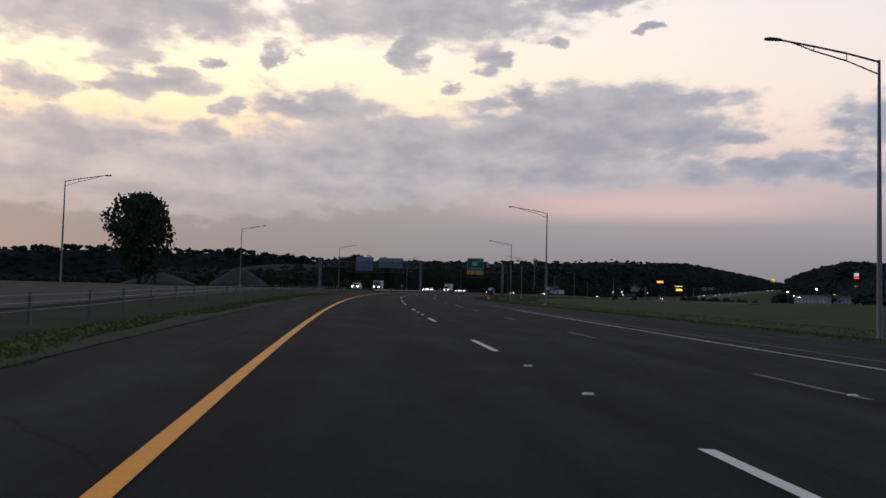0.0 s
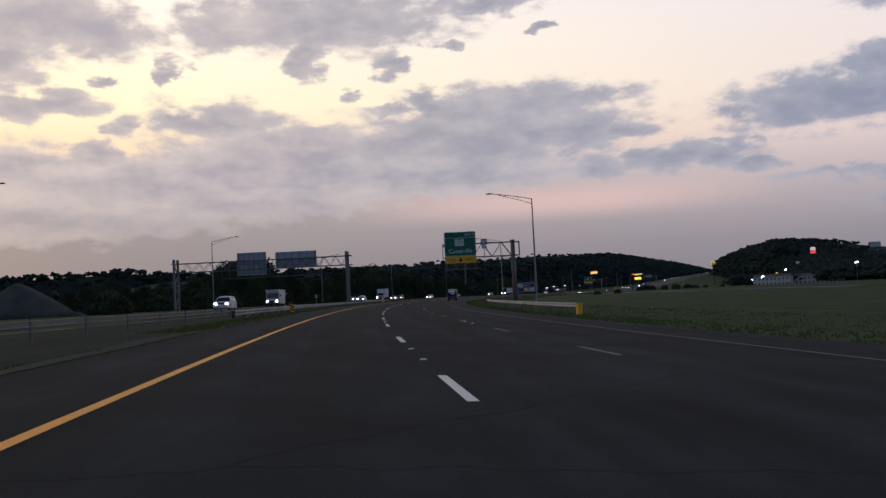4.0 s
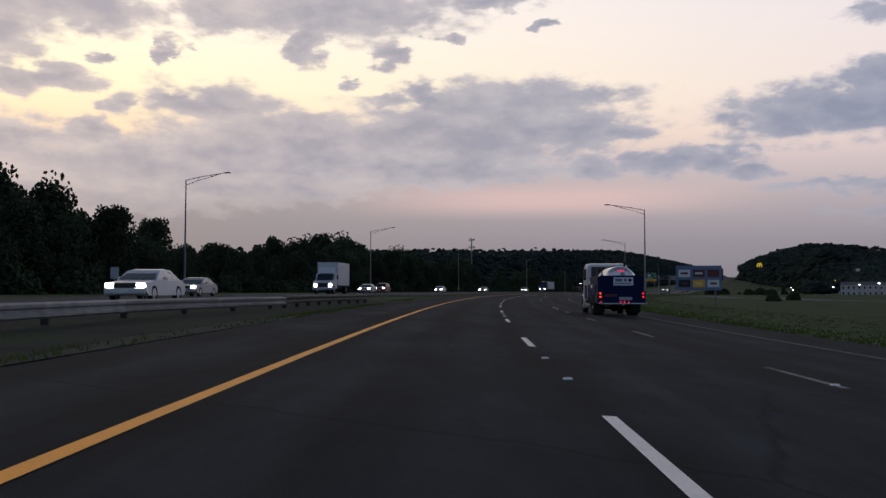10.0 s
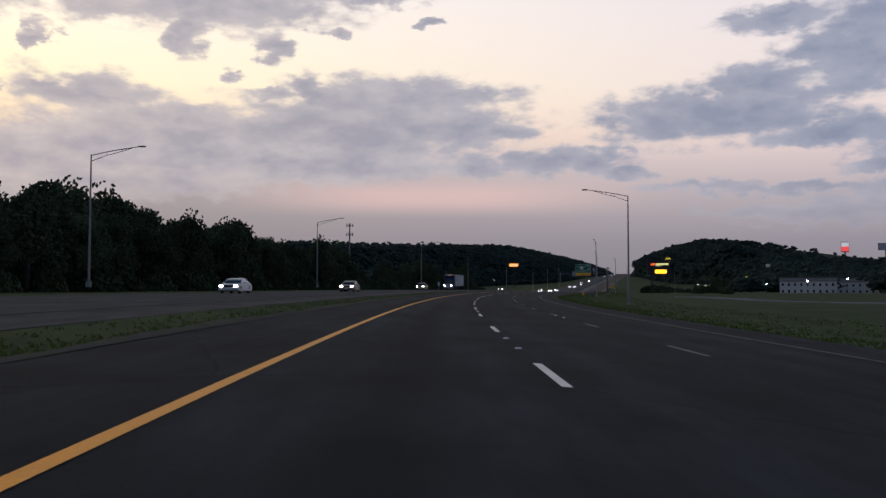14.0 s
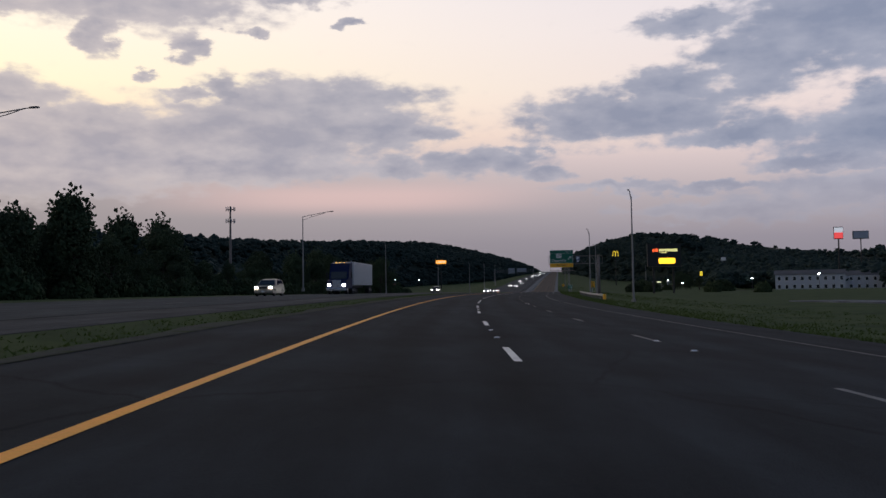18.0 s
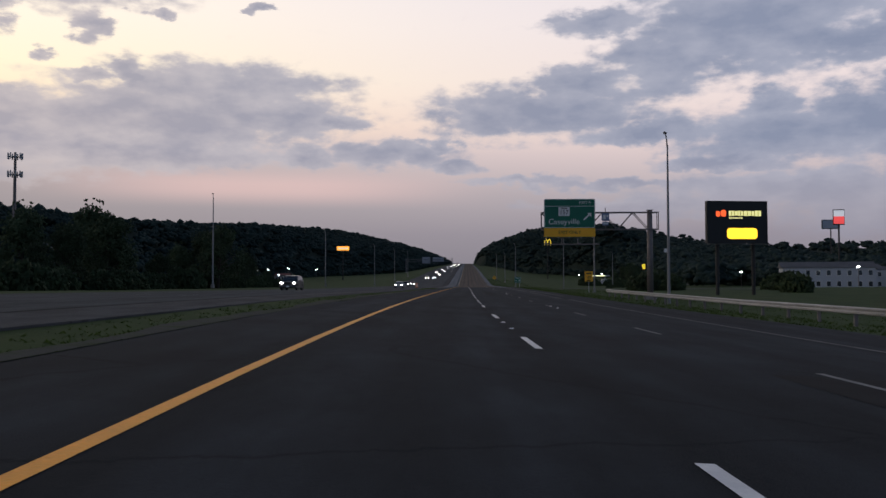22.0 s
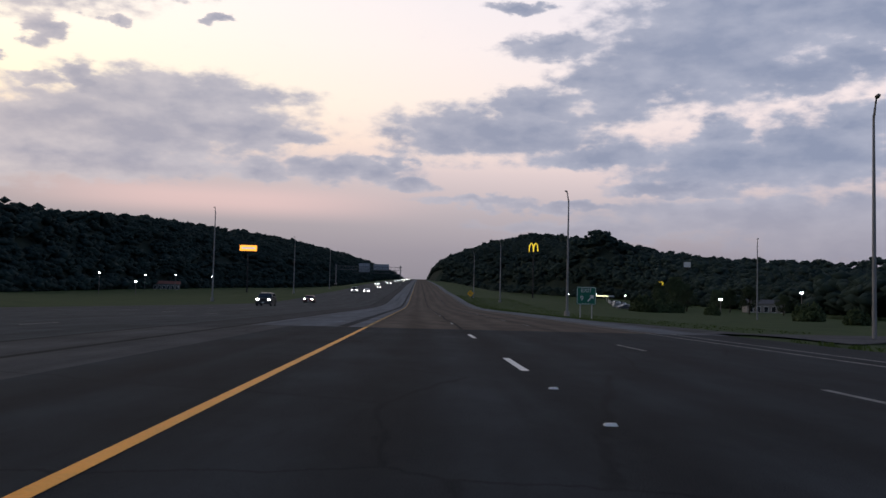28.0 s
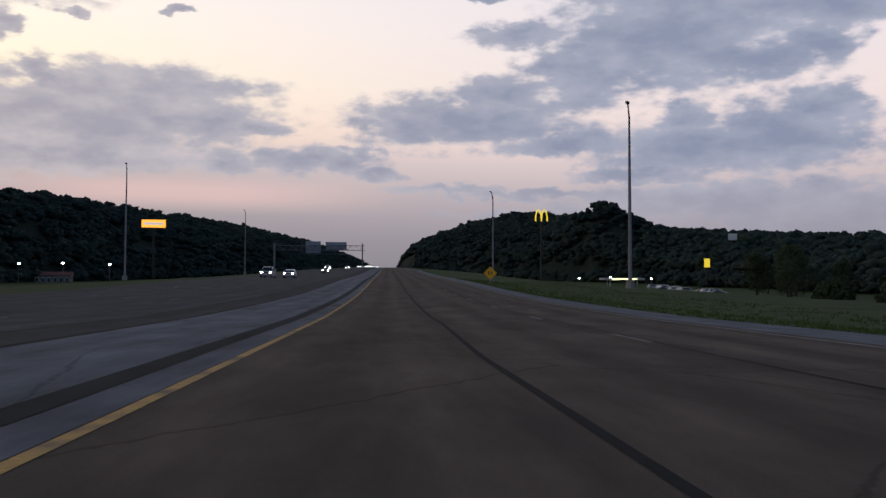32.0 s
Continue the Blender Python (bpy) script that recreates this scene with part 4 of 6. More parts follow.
def crowns(name, places, label, seed):
    """Woods far off: each tree a rough heart with leafy tufts round it, all one piece."""
    r = np.random.RandomState(seed)
    octa = np.array([(1.3, 0, 0), (-1.3, 0, 0), (0, 1.3, 0), (0, -1.3, 0), (0, 0, .8), (0, 0, -.8)])
    faces = np.array([(0, 2, 4), (2, 1, 4), (1, 3, 4), (3, 0, 4), (2, 0, 5), (1, 2, 5), (3, 1, 5), (0, 3, 5)])
    at_xyz, size = np.array([p[:3] for p in places]), np.array([p[3] for p in places])
    n, tufts_each = len(places), 9 if len(places) > 3000 else 8
    centre, scale = [at_xyz], [size * .62]
    for _ in range(tufts_each):
        d = r.normal(0, 1, (n, 3))
        d /= np.linalg.norm(d, axis=1)[:, None]
        d[:, 2] = np.abs(d[:, 2]) * .9 - .25
        centre.append(at_xyz + d * (size * r.uniform(.5, .88, n))[:, None])
        scale.append(size * r.uniform(.26, .44, n))
    centre, scale = np.concatenate(centre), np.concatenate(scale)
    m = len(centre)
    a, b = r.uniform(0, 6.283, m), r.uniform(-.7, .7, m)
    v = octa[None] * r.uniform(.7, 1.25, (m, 6, 1)) * scale[:, None, None]
    y1, z1 = v[..., 1] * np.cos(b)[:, None] - v[..., 2] * np.sin(b)[:, None], v[..., 1] * np.sin(b)[:, None] + v[..., 2] * np.cos(b)[:, None]
    x2, y2 = v[..., 0] * np.cos(a)[:, None] - y1 * np.sin(a)[:, None], v[..., 0] * np.sin(a)[:, None] + y1 * np.cos(a)[:, None]
    pts = np.stack([x2, y2, z1], -1) + centre[:, None, :]
    tri = (faces[None] + 6 * np.arange(m)[:, None, None]).reshape(-1)
    me = bpy.data.meshes.new(name)
    me.vertices.add(m * 6)
    me.vertices.foreach_set("co", pts.astype(np.float32).ravel())
    me.loops.add(len(tri))
    me.loops.foreach_set("vertex_index", tri.astype(np.int32))
    me.polygons.add(len(tri) // 3)
    me.polygons.foreach_set("loop_start", np.arange(0, len(tri), 3, dtype=np.int32))
    me.update(calc_edges=True)
    me.validate()
    me.polygons.foreach_set("use_smooth", [True] * len(me.polygons))
    # leaf colour with the distance haze already in it
    me.materials.append(LEAF_HAZED)
    return tagged(new(name, me), label, "woods", kind="stuff")


def build_hill(name, height, sign, s0, s1, depth, count, seed, near_of):
    srow, drow = np.arange(s0, s1, 25.0), np.concatenate([np.arange(20, 300, 8.0), np.arange(300, depth, 40.0)])
    verts = [Vector(spot(s, sign * d, 0)) + Vector((0, 0, height(s, d) - 1.2)) for s in srow for d in drow]
    w = len(drow)
    faces = [(k * w + c, k * w + c + 1, (k + 1) * w + c + 1, (k + 1) * w + c) for k in range(len(srow) - 1) for c in range(w - 1)]
    me = bpy.data.meshes.new(name)
    me.from_pydata(verts, [], faces)
    me.polygons.foreach_set("use_smooth", [True] * len(me.polygons))
    me.materials.append(HILL)
    bm = bmesh.new()
    bm.from_mesh(me)
    bmesh.ops.recalc_face_normals(bm, faces=bm.faces[:])
    bm.to_mesh(me)
    bm.free()
    tagged(new(name, me), "long wooded hillside beside the highway cutting", "hill", kind="structure")
    r = random.Random(seed)
    places = []
    while len(places) < count:
        s = s0 + (s1 - s0) * r.random() ** 1.25
        d = near_of(s) + (r.uniform(-7, 9) if r.random() < .28 else 2 + r.random() * 75 if r.random() < .6 else 55 + abs(r.gauss(0, 1)) * 90)
        h = height(s, d)
        if d > depth - 20 or d < 30:
            continue
        x, y, z = spot(s, sign * d, h)
        places.append((x, y, z + r.uniform(.5, 4.0), r.uniform(3.0, 5.2) * (1.5 if r.random() < .14 else 1)))
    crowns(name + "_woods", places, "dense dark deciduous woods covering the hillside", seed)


build_hill("hill_left", left_hill, -1, 700, 3480, 560, 10800, 41, left_foot)
build_hill("hill_right", right_hill, 1, 1000, 3480, 460, 9200, 42, right_foot)


def far_ridge():
    """Long low ridge beyond the fields, with woods on it."""
    line_pts = [(-130, 1480, 40), (-330, 1440, 52), (-520, 1390, 60), (-760, 1270, 56), (-960, 1110, 62), (-1180, 900, 54), (-1450, 560, 58)]
    r = random.Random(61)
    verts, places = [], []
    n, w = 70, 9
    for k in range(n):
        f = k / (n - 1) * (len(line_pts) - 1)
        a, b = line_pts[min(int(f), 5)], line_pts[min(int(f), 5) + 1]
        q = f - min(int(f), 5)
        x, y, h = (u + (v - u) * q for u, v in zip(a, b))
        away = Vector((x, y)).normalized()
        h *= 1 + .12 * noise.noise(Vector((x * .006, y * .006, 2)))
        for c in range(w):
            o = -160 + 40 * c
            z = h * math.exp(-(o / 85) ** 2) - 2
            verts.append((x + away.x * o, y + away.y * o, z))
        for _ in range(26):
            o = r.uniform(-150, 40)
            jx, jy = r.uniform(-14, 14), r.uniform(-14, 14)
            places.append((x + away.x * o + jx, y + away.y * o + jy, h * math.exp(-(o / 85) ** 2) + r.uniform(0, 3.5), r.uniform(4.5, 7.5)))
    faces = [(k * w + c, k * w + c + 1, (k + 1) * w + c + 1, (k + 1) * w + c) for k in range(n - 1) for c in range(w - 1)]
    me = bpy.data.meshes.new("far_ridge")
    me.from_pydata(verts, [], faces)
    me.materials.append(HILL)
    tagged(new("far_ridge", me), "long low wooded ridge on the horizon", "hill", kind="structure")
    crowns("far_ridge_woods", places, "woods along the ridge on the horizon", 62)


far_ridge()


def far_woods(name, spots, label, seed):
    """A belt of trees across flat ground between two places."""
    r = random.Random(seed)
    places = []
    for x0, y0, x1, y1, n, tall, deep in spots:
        for _ in range(n):
            f = r.random()
            x, y = x0 + (x1 - x0) * f + r.uniform(-deep, deep), y0 + (y1 - y0) * f + r.uniform(-deep, deep)
            lump = 1 + .35 * noise.noise(Vector((x * .012, y * .012, 3)))
            for h in range(2):
                places.append((x, y, tall * lump * r.uniform(.25, .8) + .5, r.uniform(3.4, 5.6)))
    crowns(name, places, label, seed)


def at(s, lat):
    return spot(s, lat)[:2]


far_woods("distant_woods", [(-700, 760, -420, 940, 260, 10, 30), (-420, 940, -120, 1060, 260, 10, 30), (-1000, 520, -700, 760, 240, 10, 30), (-260, 520, -130, 760, 160, 14, 25)],
          "distant belt of trees beyond the fields", 51)
far_woods("verge_woods", [(*at(980, 190), *at(700, 260), 260, 13, 22), (*at(700, 260), *at(250, 300), 320, 13, 25), (*at(1000, 150), *at(1180, 150), 120, 10, 14), (*at(1000, 100), *at(1070, 118), 70, 11, 7), (*at(850, 250), *at(1180, 230), 300, 17, 22), (*at(250, 300), *at(-150, 330), 200, 14, 25),
                          (*at(930, 330), *at(500, 480), 330, 30, 40), (*at(500, 480), *at(0, 560), 300, 34, 40)], "belt of dark trees beyond the buildings", 52)
far_woods("left_woods", [(*at(730, -75), *at(900, -125), 150, 9, 12), (*at(560, -90), *at(740, -100), 160, 10, 14), (*at(400, -100), *at(560, -100), 110, 10, 12), (*at(290, -110), *at(385, -105), 60, 5, 12)], "dark trees behind the roadside belt", 53)


# ---- light poles ----
def light_pole(height=14.6, reach=5.2, sign=-1):
    """Tall galvanised mast with a truss arm over the road; sign: side to which the arm points."""
    ob = thing("street_lamp", pose(0, 0, 0), "tall slender grey galvanised highway lamp with a long arm, unlit", "street lamp", "highway lamps")
    part("base", Shape().tube((0, 0, -.3), (0, 0, .25), .32, .30, 12).box((0, 0, .28), (.48, .48, .06)), CONCRETE, ob, "round concrete footing")
    part("mast", Shape().tube((0, 0, .3), (0, 0, height * .55), .14, .11, 10, False).tube((0, 0, height * .55), (0, 0, height), .11, .07, 10, False), POLE_STEEL, ob, smooth=True)
    arm, brace = Shape(), Shape()
    x = [0, .33, .66, 1.0]
    pts = [Vector((sign * reach * k, 0, height - .1 + .9 * k ** .8)) for k in x]
    low = [Vector((sign * reach * k, 0, height - .75 + 1.45 * k ** .75)) for k in x[:3]]
    for a, b in zip(pts, pts[1:]):
        arm.tube(a, b, .055, .05, 6)
    for a, b in zip(low, low[1:] + [pts[3] - Vector((sign * .6, 0, .1))]):
        brace.tube(a, b, .04, .035, 6)
    for k in (1, 2):
        part("strut", Shape().tube(pts[k], low[k], .025, n=5), POLE_STEEL, ob)
    part("brace", brace, POLE_STEEL, ob)
    part("arm", arm, POLE_STEEL, ob)
    tip = pts[3]
    head = Shape().loft([[(tip.x + sign * u, v, tip.z + w) for v, w in ((-.10 * q, -.05), (.10 * q, -.05), (.14 * q, .03), (0, .10 * q + .02), (-.14 * q, .03))] for u, q in ((-.05, .6), (.15, 1), (.55, 1.1), (.82, .6))])
    part("lamp_head", head, WEATHERED, ob, "flat dark lamp head")
    return ob


def place_poles():
    a = light_pole(14.6, 5.3, -1)
    a.matrix_basis = stand(139.4, 25.0, -.5)
    for s, lat in ((234, 22.7), (328.7, 22.5), (431, 23.2), (528, 22.9), (44, 27.5), (-50, 28)):
        copy_thing(a, stand(s, lat, -.4 if s > 50 else -.75))
    b = light_pole(14.2, 5.3, 1)
    b.matrix_basis = stand(118, -42.1, -.5)
    for s, lat in ((215.6, -44.5), (311, -42.3), (403, -39.2), (501.5, -38.7), (597.3, -38.4), (692.2, -35.2), (22, -44)):
        copy_thing(b, stand(s, lat, .9 if s > 280 else .3))
    c = light_pole(14.4, 1.2, -1)
    c.matrix_basis = stand(725, 20.8, -.8, 70)
    tagged(c, "tall slender grey highway lamp seen along its short arm, unlit")
    for s, lat, up in ((650, 23, -.4), (883, 29.1, -1.5), (800.5, 25.3, -.6), (930, 18.8, .1), (1014, 19.05, .9), (972, 57, -1.2), (1085, 18, -.5), (788.5, -38.1, .5), (882, -35, .4), (975, -31.6, .5), (1070, -32, .4), (1165, -32, .3)):
        copy_thing(c, stand(s, lat, up, 70 if lat > 0 else -70) @ Matrix.Diagonal((1, 1, (.82 if s == 1014 else .9) if s > 920 and lat > 0 else 1, 1)))


place_poles()


# ---- signs ----
def facing(x, y, z):
    """Pose of flat work that faces back along the road."""
    return Matrix.Translation((x, y, z)) @ Euler((radians(90), 0, 0)).to_matrix().to_4x4()


def plate(w, h, t=.05, r=.12):
    """A flat panel with rounded corners, standing in x and z."""
    ring = []
    for cx, cz, a0 in ((w / 2 - r, h / 2 - r, 0), (-w / 2 + r, h / 2 - r, 90), (-w / 2 + r, -h / 2 + r, 180), (w / 2 - r, -h / 2 + r, 270)):
        ring += [(cx + r * math.cos(radians(a0 + k * 30)), cz + r * math.sin(radians(a0 + k * 30))) for k in range(4)]
    return [[(x, -t / 2, z) for x, z in ring], [(x, t / 2, z) for x, z in ring]]


def moved(rings, dx, dy, dz):
    return [[(x + dx, y + dy, z + dz) for x, y, z in r] for r in rings]


def exit_sign(name, s, lat0, lat1, low, top, post_lat, post_top, arrow, label):
    """Cantilever sign: mast, truss arm, green board with a yellow foot, lamp rail under it."""
    ob = thing(name, stand(s, post_lat), label, "highway sign")
    g = ground_up(s, post_lat) - .25
    part("footing", Shape().tube((0, .35, g), (0, .35, g + .7), .75, .75, 14), CONCRETE, ob, "round concrete footing")
    mast = Shape().tube((0, .35, g + .6), (0, .35, post_top + .15), .36, .30, 14).box((0, .35, post_top + .17), (.72, .72, .05)).box((0, .35, g + .68), (1.0, 1.0, .06))
    part("mast", mast, WEATHERED, ob, "thick round dark steel mast", True)
    x0, x1 = lat0 - post_lat - .25, .9
    z0, z1 = post_top - 2.0, post_top - .1
    truss = Shape()
    for y in (-.05, .75):
        for z in (z0, z1):
            truss.bar((x0, y, z), (x1, y, z), .13, .13)
        n = 7
        for k in range(n):
            a, b = x0 + (x1 - x0 - 1.1) * k / n, x0 + (x1 - x0 - 1.1) * (k + 1) / n
            truss.bar((a, y, z0 if k % 2 else z1), (b, y, z1 if k % 2 else z0), .07, .07)
        truss.bar((x1, y, z0), (x1, y, z1), .08, .08).bar((x0, y, z0), (x0, y, z1), .08, .08)
    for k in range(6):
        a = x0 + (x1 - x0) * k / 5
        truss.bar((a, -.05, z0), (a, .75, z0), .07, .07).bar((a, -.05, z1), (a, .75, z1), .07, .07)
    part("truss", truss, WEATHERED, ob, "box truss arm of dark steel")
    w, cx = lat1 - lat0, (lat0 + lat1) / 2 - post_lat
    foot = 1.0
    board = part("board", Shape().loft(moved(plate(w, top - low - foot, .06, .14), cx, -.35, (top + low + foot) / 2)), SIGN_GREEN, ob, "large green board")
    part("yellow_panel", Shape().loft(moved(plate(w, foot - .02, .06, .08), cx, -.35, low + foot / 2)), SIGN_YELLOW, ob, "yellow panel along the foot")
    rim = Shape()
    for z in (top - .05, low + foot + .05, top - .82):
        rim.box((cx, -.388, z), (w - .12, .012, .045))
    for sx in (-1, 1):
        rim.box((cx + sx * (w / 2 - .07), -.388, (top + low + foot) / 2), (.045, .012, top - low - foot - .14))
    part("border", rim, SIGN_WHITE, ob, "thin white border")
    ribs = Shape()
    for k in range(5):
        x = cx - w / 2 + .3 + (w - .6) * k / 4
        ribs.bar((x, -.26, low - .1), (x, -.26, top - .1), .09, .09)
    part("rib", ribs, GALV, ob)
    shield_x, shield_z = cx - (.62 if arrow == "up" else .1), (top + low + foot) / 2 + .22
    part("route_shield", Shape().loft(moved(plate(1.25, 1.0, .02, .08), shield_x, -.39, shield_z)), SIGN_WHITE, ob, "white route shield")
    lettering("157", .68, facing(shield_x, -.405, shield_z - .1), SIGN_BLACK, ob, "route_number")
    part("state_word", Shape().box((shield_x, -.402, shield_z + .36), (.7, .01, .10)), SIGN_BLACK, ob)
    lettering("Caseyville", .86 * w / 4.5 * (.80 if arrow == "up" else 1.0), facing(cx - (.62 if arrow == "up" else 0), -.395, low + foot + .68), SIGN_WHITE, ob, "town_name")
    lettering("EXIT 9", .46, facing(cx + w * .30, -.395, top - .44), SIGN_WHITE, ob, "exit_number")
    if arrow == "down":
        lettering("EXIT", .5, facing(cx - w * .27, -.395, low + foot / 2), SIGN_BLACK, ob, "exit_word")
        lettering("ONLY", .5, facing(cx + w * .27, -.395, low + foot / 2), SIGN_BLACK, ob, "only_word")
        ar = Shape().box((cx, -.392, low + .64), (.16, .012, .3)).add([(cx - .32, -.392, low + .52), (cx + .32, -.392, low + .52), (cx, -.392, low + .16)], [(0, 1, 2)])
        part("arrow", ar, SIGN_BLACK, ob, "black arrow pointing down")
    else:
        lettering("EXIT ONLY", .5, facing(cx, -.395, low + foot / 2), SIGN_BLACK, ob, "exit_only_words")
        ax, azz = cx + w * .35, low + foot + 1.25
        ar = Shape().bar((ax - .42, -.392, azz - .35), (ax + .18, -.392, azz + .22), .012, .16)
        ar.add([(ax - .05, -.396, azz + .42), (ax + .42, -.396, azz + .42), (ax + .42, -.396, azz - .06)], [(0, 1, 2)])
        part("arrow", ar, SIGN_WHITE, ob, "white arrow pointing up to the right")
    rail = Shape().bar((cx - w / 2, -1.0, low - .85), (cx + w / 2 + .35, -1.0, low - .85), .16, .12)
    for k in range(4):
        x = cx - w / 2 + .15 + (w - .3) * k / 3
        rail.bar((x, -.3, low - .1), (x, -.3, low - .85), .07, .07).bar((x, -.2, low - .85), (x, -1.25, low - .85), .07, .07)
        rail.box((x, -1.2, low - .82), (.42, .22, .22), chamfer=.04)
    part("lamp_rail", rail, WEATHERED, ob, "dark lamp rail hung under the board")
    side = cx + w / 2 + 1.15
    mid = z1 - (.85 if arrow == "up" else .15)
    part("side_shield", Shape().loft(moved(plate(.85, .85, .03, .1), side, -.3, mid + .3)), SIGN_BLUE, ob, "small blue and white route marker")
    part("side_plaque", Shape().loft(moved(plate(.7, .42, .03, .05), side, -.3, mid - .42)), SIGN_BLUE, ob)
    part("side_shield_face", Shape().box((side - .12, -.322, mid + .3), (.28, .008, .5)).box((side + .22, -.322, mid + .42), (.2, .008, .2)), SIGN_WHITE, ob)
    part("side_shield_face", Shape().box((side, -.322, mid - .42), (.5, .008, .2)), SIGN_WHITE, ob)
    part("side_bracket", Shape().bar((side, -.24, z1 + .5), (side, -.24, z0 if arrow == "up" else low - .85), .07, .07), WEATHERED, ob)
    return ob


exit_sign("exit_sign", 239.7, 10.8, 15.2, 6.1, 10.5, 20.4, 8.9, "down", "green overhead exit sign with yellow foot on a cantilever mast")
exit_sign("exit_sign", 746.2, 11.8, 17.5, 6.5, 10.75, 23.7, 9.35, "up", "green overhead exit sign with white arrow on a cantilever mast")


def gantry(m):
    ob = thing("sign_gantry", m, "grey steel truss gantry carrying two sign boards seen from behind", "sign gantry")
    far = -34.5
    for x in (0, far):
        for y in (-1.2, 1.2):
            part("leg", Shape().box((x, y, 4.8), (.42, .42, 10.8), chamfer=.04), GANTRY_STEEL, ob, "square steel leg")
        zs = (.5, 2.6, 4.9, 7.1, 9.2)
        for k, (a, b) in enumerate(zip(zs, zs[1:])):
            part("brace", Shape().bar((x, 1.05 if k % 2 else -1.05, a), (x, -1.05 if k % 2 else 1.05, b), .17, .17), GANTRY_STEEL, ob)
        for z in (.5, 4.9, 9.9):
            part("cross_tie", Shape().bar((x, -1.05, z), (x, 1.05, z), .18, .18), GANTRY_STEEL, ob)
        part("footing", Shape().box((x, 0, -.35), (1.1, 4.2, .7), chamfer=.05), CONCRETE, ob, "concrete footing")
    z0, z1 = 7.5, 9.3
    tr = Shape()
    for y in (-.7, .7):
        for z in (z0, z1):
            tr.bar((1.0, y, z), (far - .8, y, z), .15, .15)
        n = 30
        for k in range(n):
            a, b = far * k / n, far * (k + 1) / n
            tr.bar((a, y, z0 if k % 2 else z1), (b, y, z1 if k % 2 else z0), .07, .07)
    for k in range(12):
        a = far * k / 11
        tr.bar((a, -.7, z0), (a, .7, z0), .07, .07).bar((a, -.7, z1), (a, .7, z1), .07, .07)
    part("truss", tr, GANTRY_STEEL, ob, "long box truss")
    for a, b, lo, hi in ((-22.4, -16.5, 6.4, 11.0), (-14.6, -6.3, 7.6, 10.8)):
        cx, w = (a + b) / 2, b - a
        board = part("board", Shape().loft(moved(plate(w, hi - lo, .06, .1), cx, 1.15, (hi + lo) / 2)), ALU, ob, "bare aluminium back of a sign board")
        ribs = Shape()
        for k in range(6):
            x = a + .4 + (w - .8) * k / 5
            ribs.bar((x, 1.06, lo - .1), (x, 1.06, hi - .05), .1, .12)
        for z in (lo + .5, (lo + hi) / 2, hi - .5):
            ribs.box((cx, 1.10, z), (w - .2, .05, .08))
        part("rib", ribs, GANTRY_STEEL, board)
    # one catwalk for the sign lamps runs under both boards on hangers
    walkway = Shape().bar((-25.9, 2.0, 5.95), (-5.9, 2.0, 5.95), .12, .12).bar((-25.9, 2.6, 5.95), (-5.9, 2.6, 5.95), .12, .12)
    for k in range(21):
        walkway.bar((-25.8 + k, 1.2, 5.98), (-25.8 + k, 2.7, 5.98), .05, .05)
    part("catwalk", walkway, GANTRY_STEEL, ob, "narrow steel catwalk under the boards")
    for k in range(13):
        x = -25.7 + k * 1.64
        part("hanger", Shape().bar((x, 1.25, 5.95), (x, 1.25, 9.7 if k < 2 or k > 11 else 8.6), .07, .07), GANTRY_STEEL, ob)


gantry(stand(291.3, -8.98, .05))
gantry(stand(1300, -8.0, .05))


def post_sign(name, s, lat, w, h, low, material, label, up=0.0, posts=2, diamond=False):
    ob = thing(name, stand(s, lat, ground_up(s, lat)), label, "road sign")
    if diamond:
        k = w / 2 ** .5
        part("board", Shape().loft([[(x * k, y, low + k + z * k) for x, z in ((0, 1), (-1, 0), (0, -1), (1, 0))] for y in (-.02, .02)]), material, ob)
    else:
        part("board", Shape().loft(moved(plate(w, h, .04, .08), 0, 0, low + h / 2)), material, ob)
    for k in range(posts):
        x = 0 if posts == 1 else (-.3 + .6 * k) * w
        part("post", Shape().box((x, .07, low / 2 + h * .4 - .1), (.09, .09, low + h * .8 + .2)), GALV, ob)
    return ob


sg = post_sign("advisory_sign", 798, 24.0, 1.35, 1.75, 1.9, SIGN_YELLOW, "orange-yellow exit speed sign on a post in the grass", 0, 1)
lettering("40", .72, facing(0, -.03, 2.55), SIGN_BLACK, sg, "speed_number")
part("word_bar", Shape().box((0, -.028, 3.28), (.9, .01, .2)).box((0, -.028, 2.08), (.7, .01, .16)), SIGN_BLACK, sg)
sg = post_sign("gore_sign", 919, 18.7, 1.75, 1.6, 1.3, SIGN_GREEN, "small green exit sign with an arrow, on two posts")
sg.matrix_basis = stand(919, 18.85, ground_up(919, 18.85)) @ Matrix.Diagonal((1.12, 1.12, 1.12, 1))
lettering("EXIT", .48, facing(0, -.03, 2.55), SIGN_WHITE, sg, "exit_word")
lettering("9", .62, facing(-.4, -.03, 1.85), SIGN_WHITE, sg, "exit_number")
rim = Shape()
for z in (1.36, 2.84):
    rim.box((0, -.026, z), (1.6, .01, .04))
for x in (-.82, .82):
    rim.box((x, -.026, 2.1), (.04, .01, 1.42))
part("border", rim, SIGN_WHITE, sg, "thin white border")
part("arrow", Shape().bar((.12, -.028, 1.6), (.5, -.028, 2.0), .01, .12).add([(.28, -.03, 2.15), (.65, -.03, 2.15), (.65, -.03, 1.78)], [(0, 1, 2)]), SIGN_WHITE, sg)
sg = post_sign("warning_sign", 1076.5, 16.6, 1.35, 1.35, .3, SIGN_YELLOW, "yellow diamond warning sign on a short post", 0, 1, True)
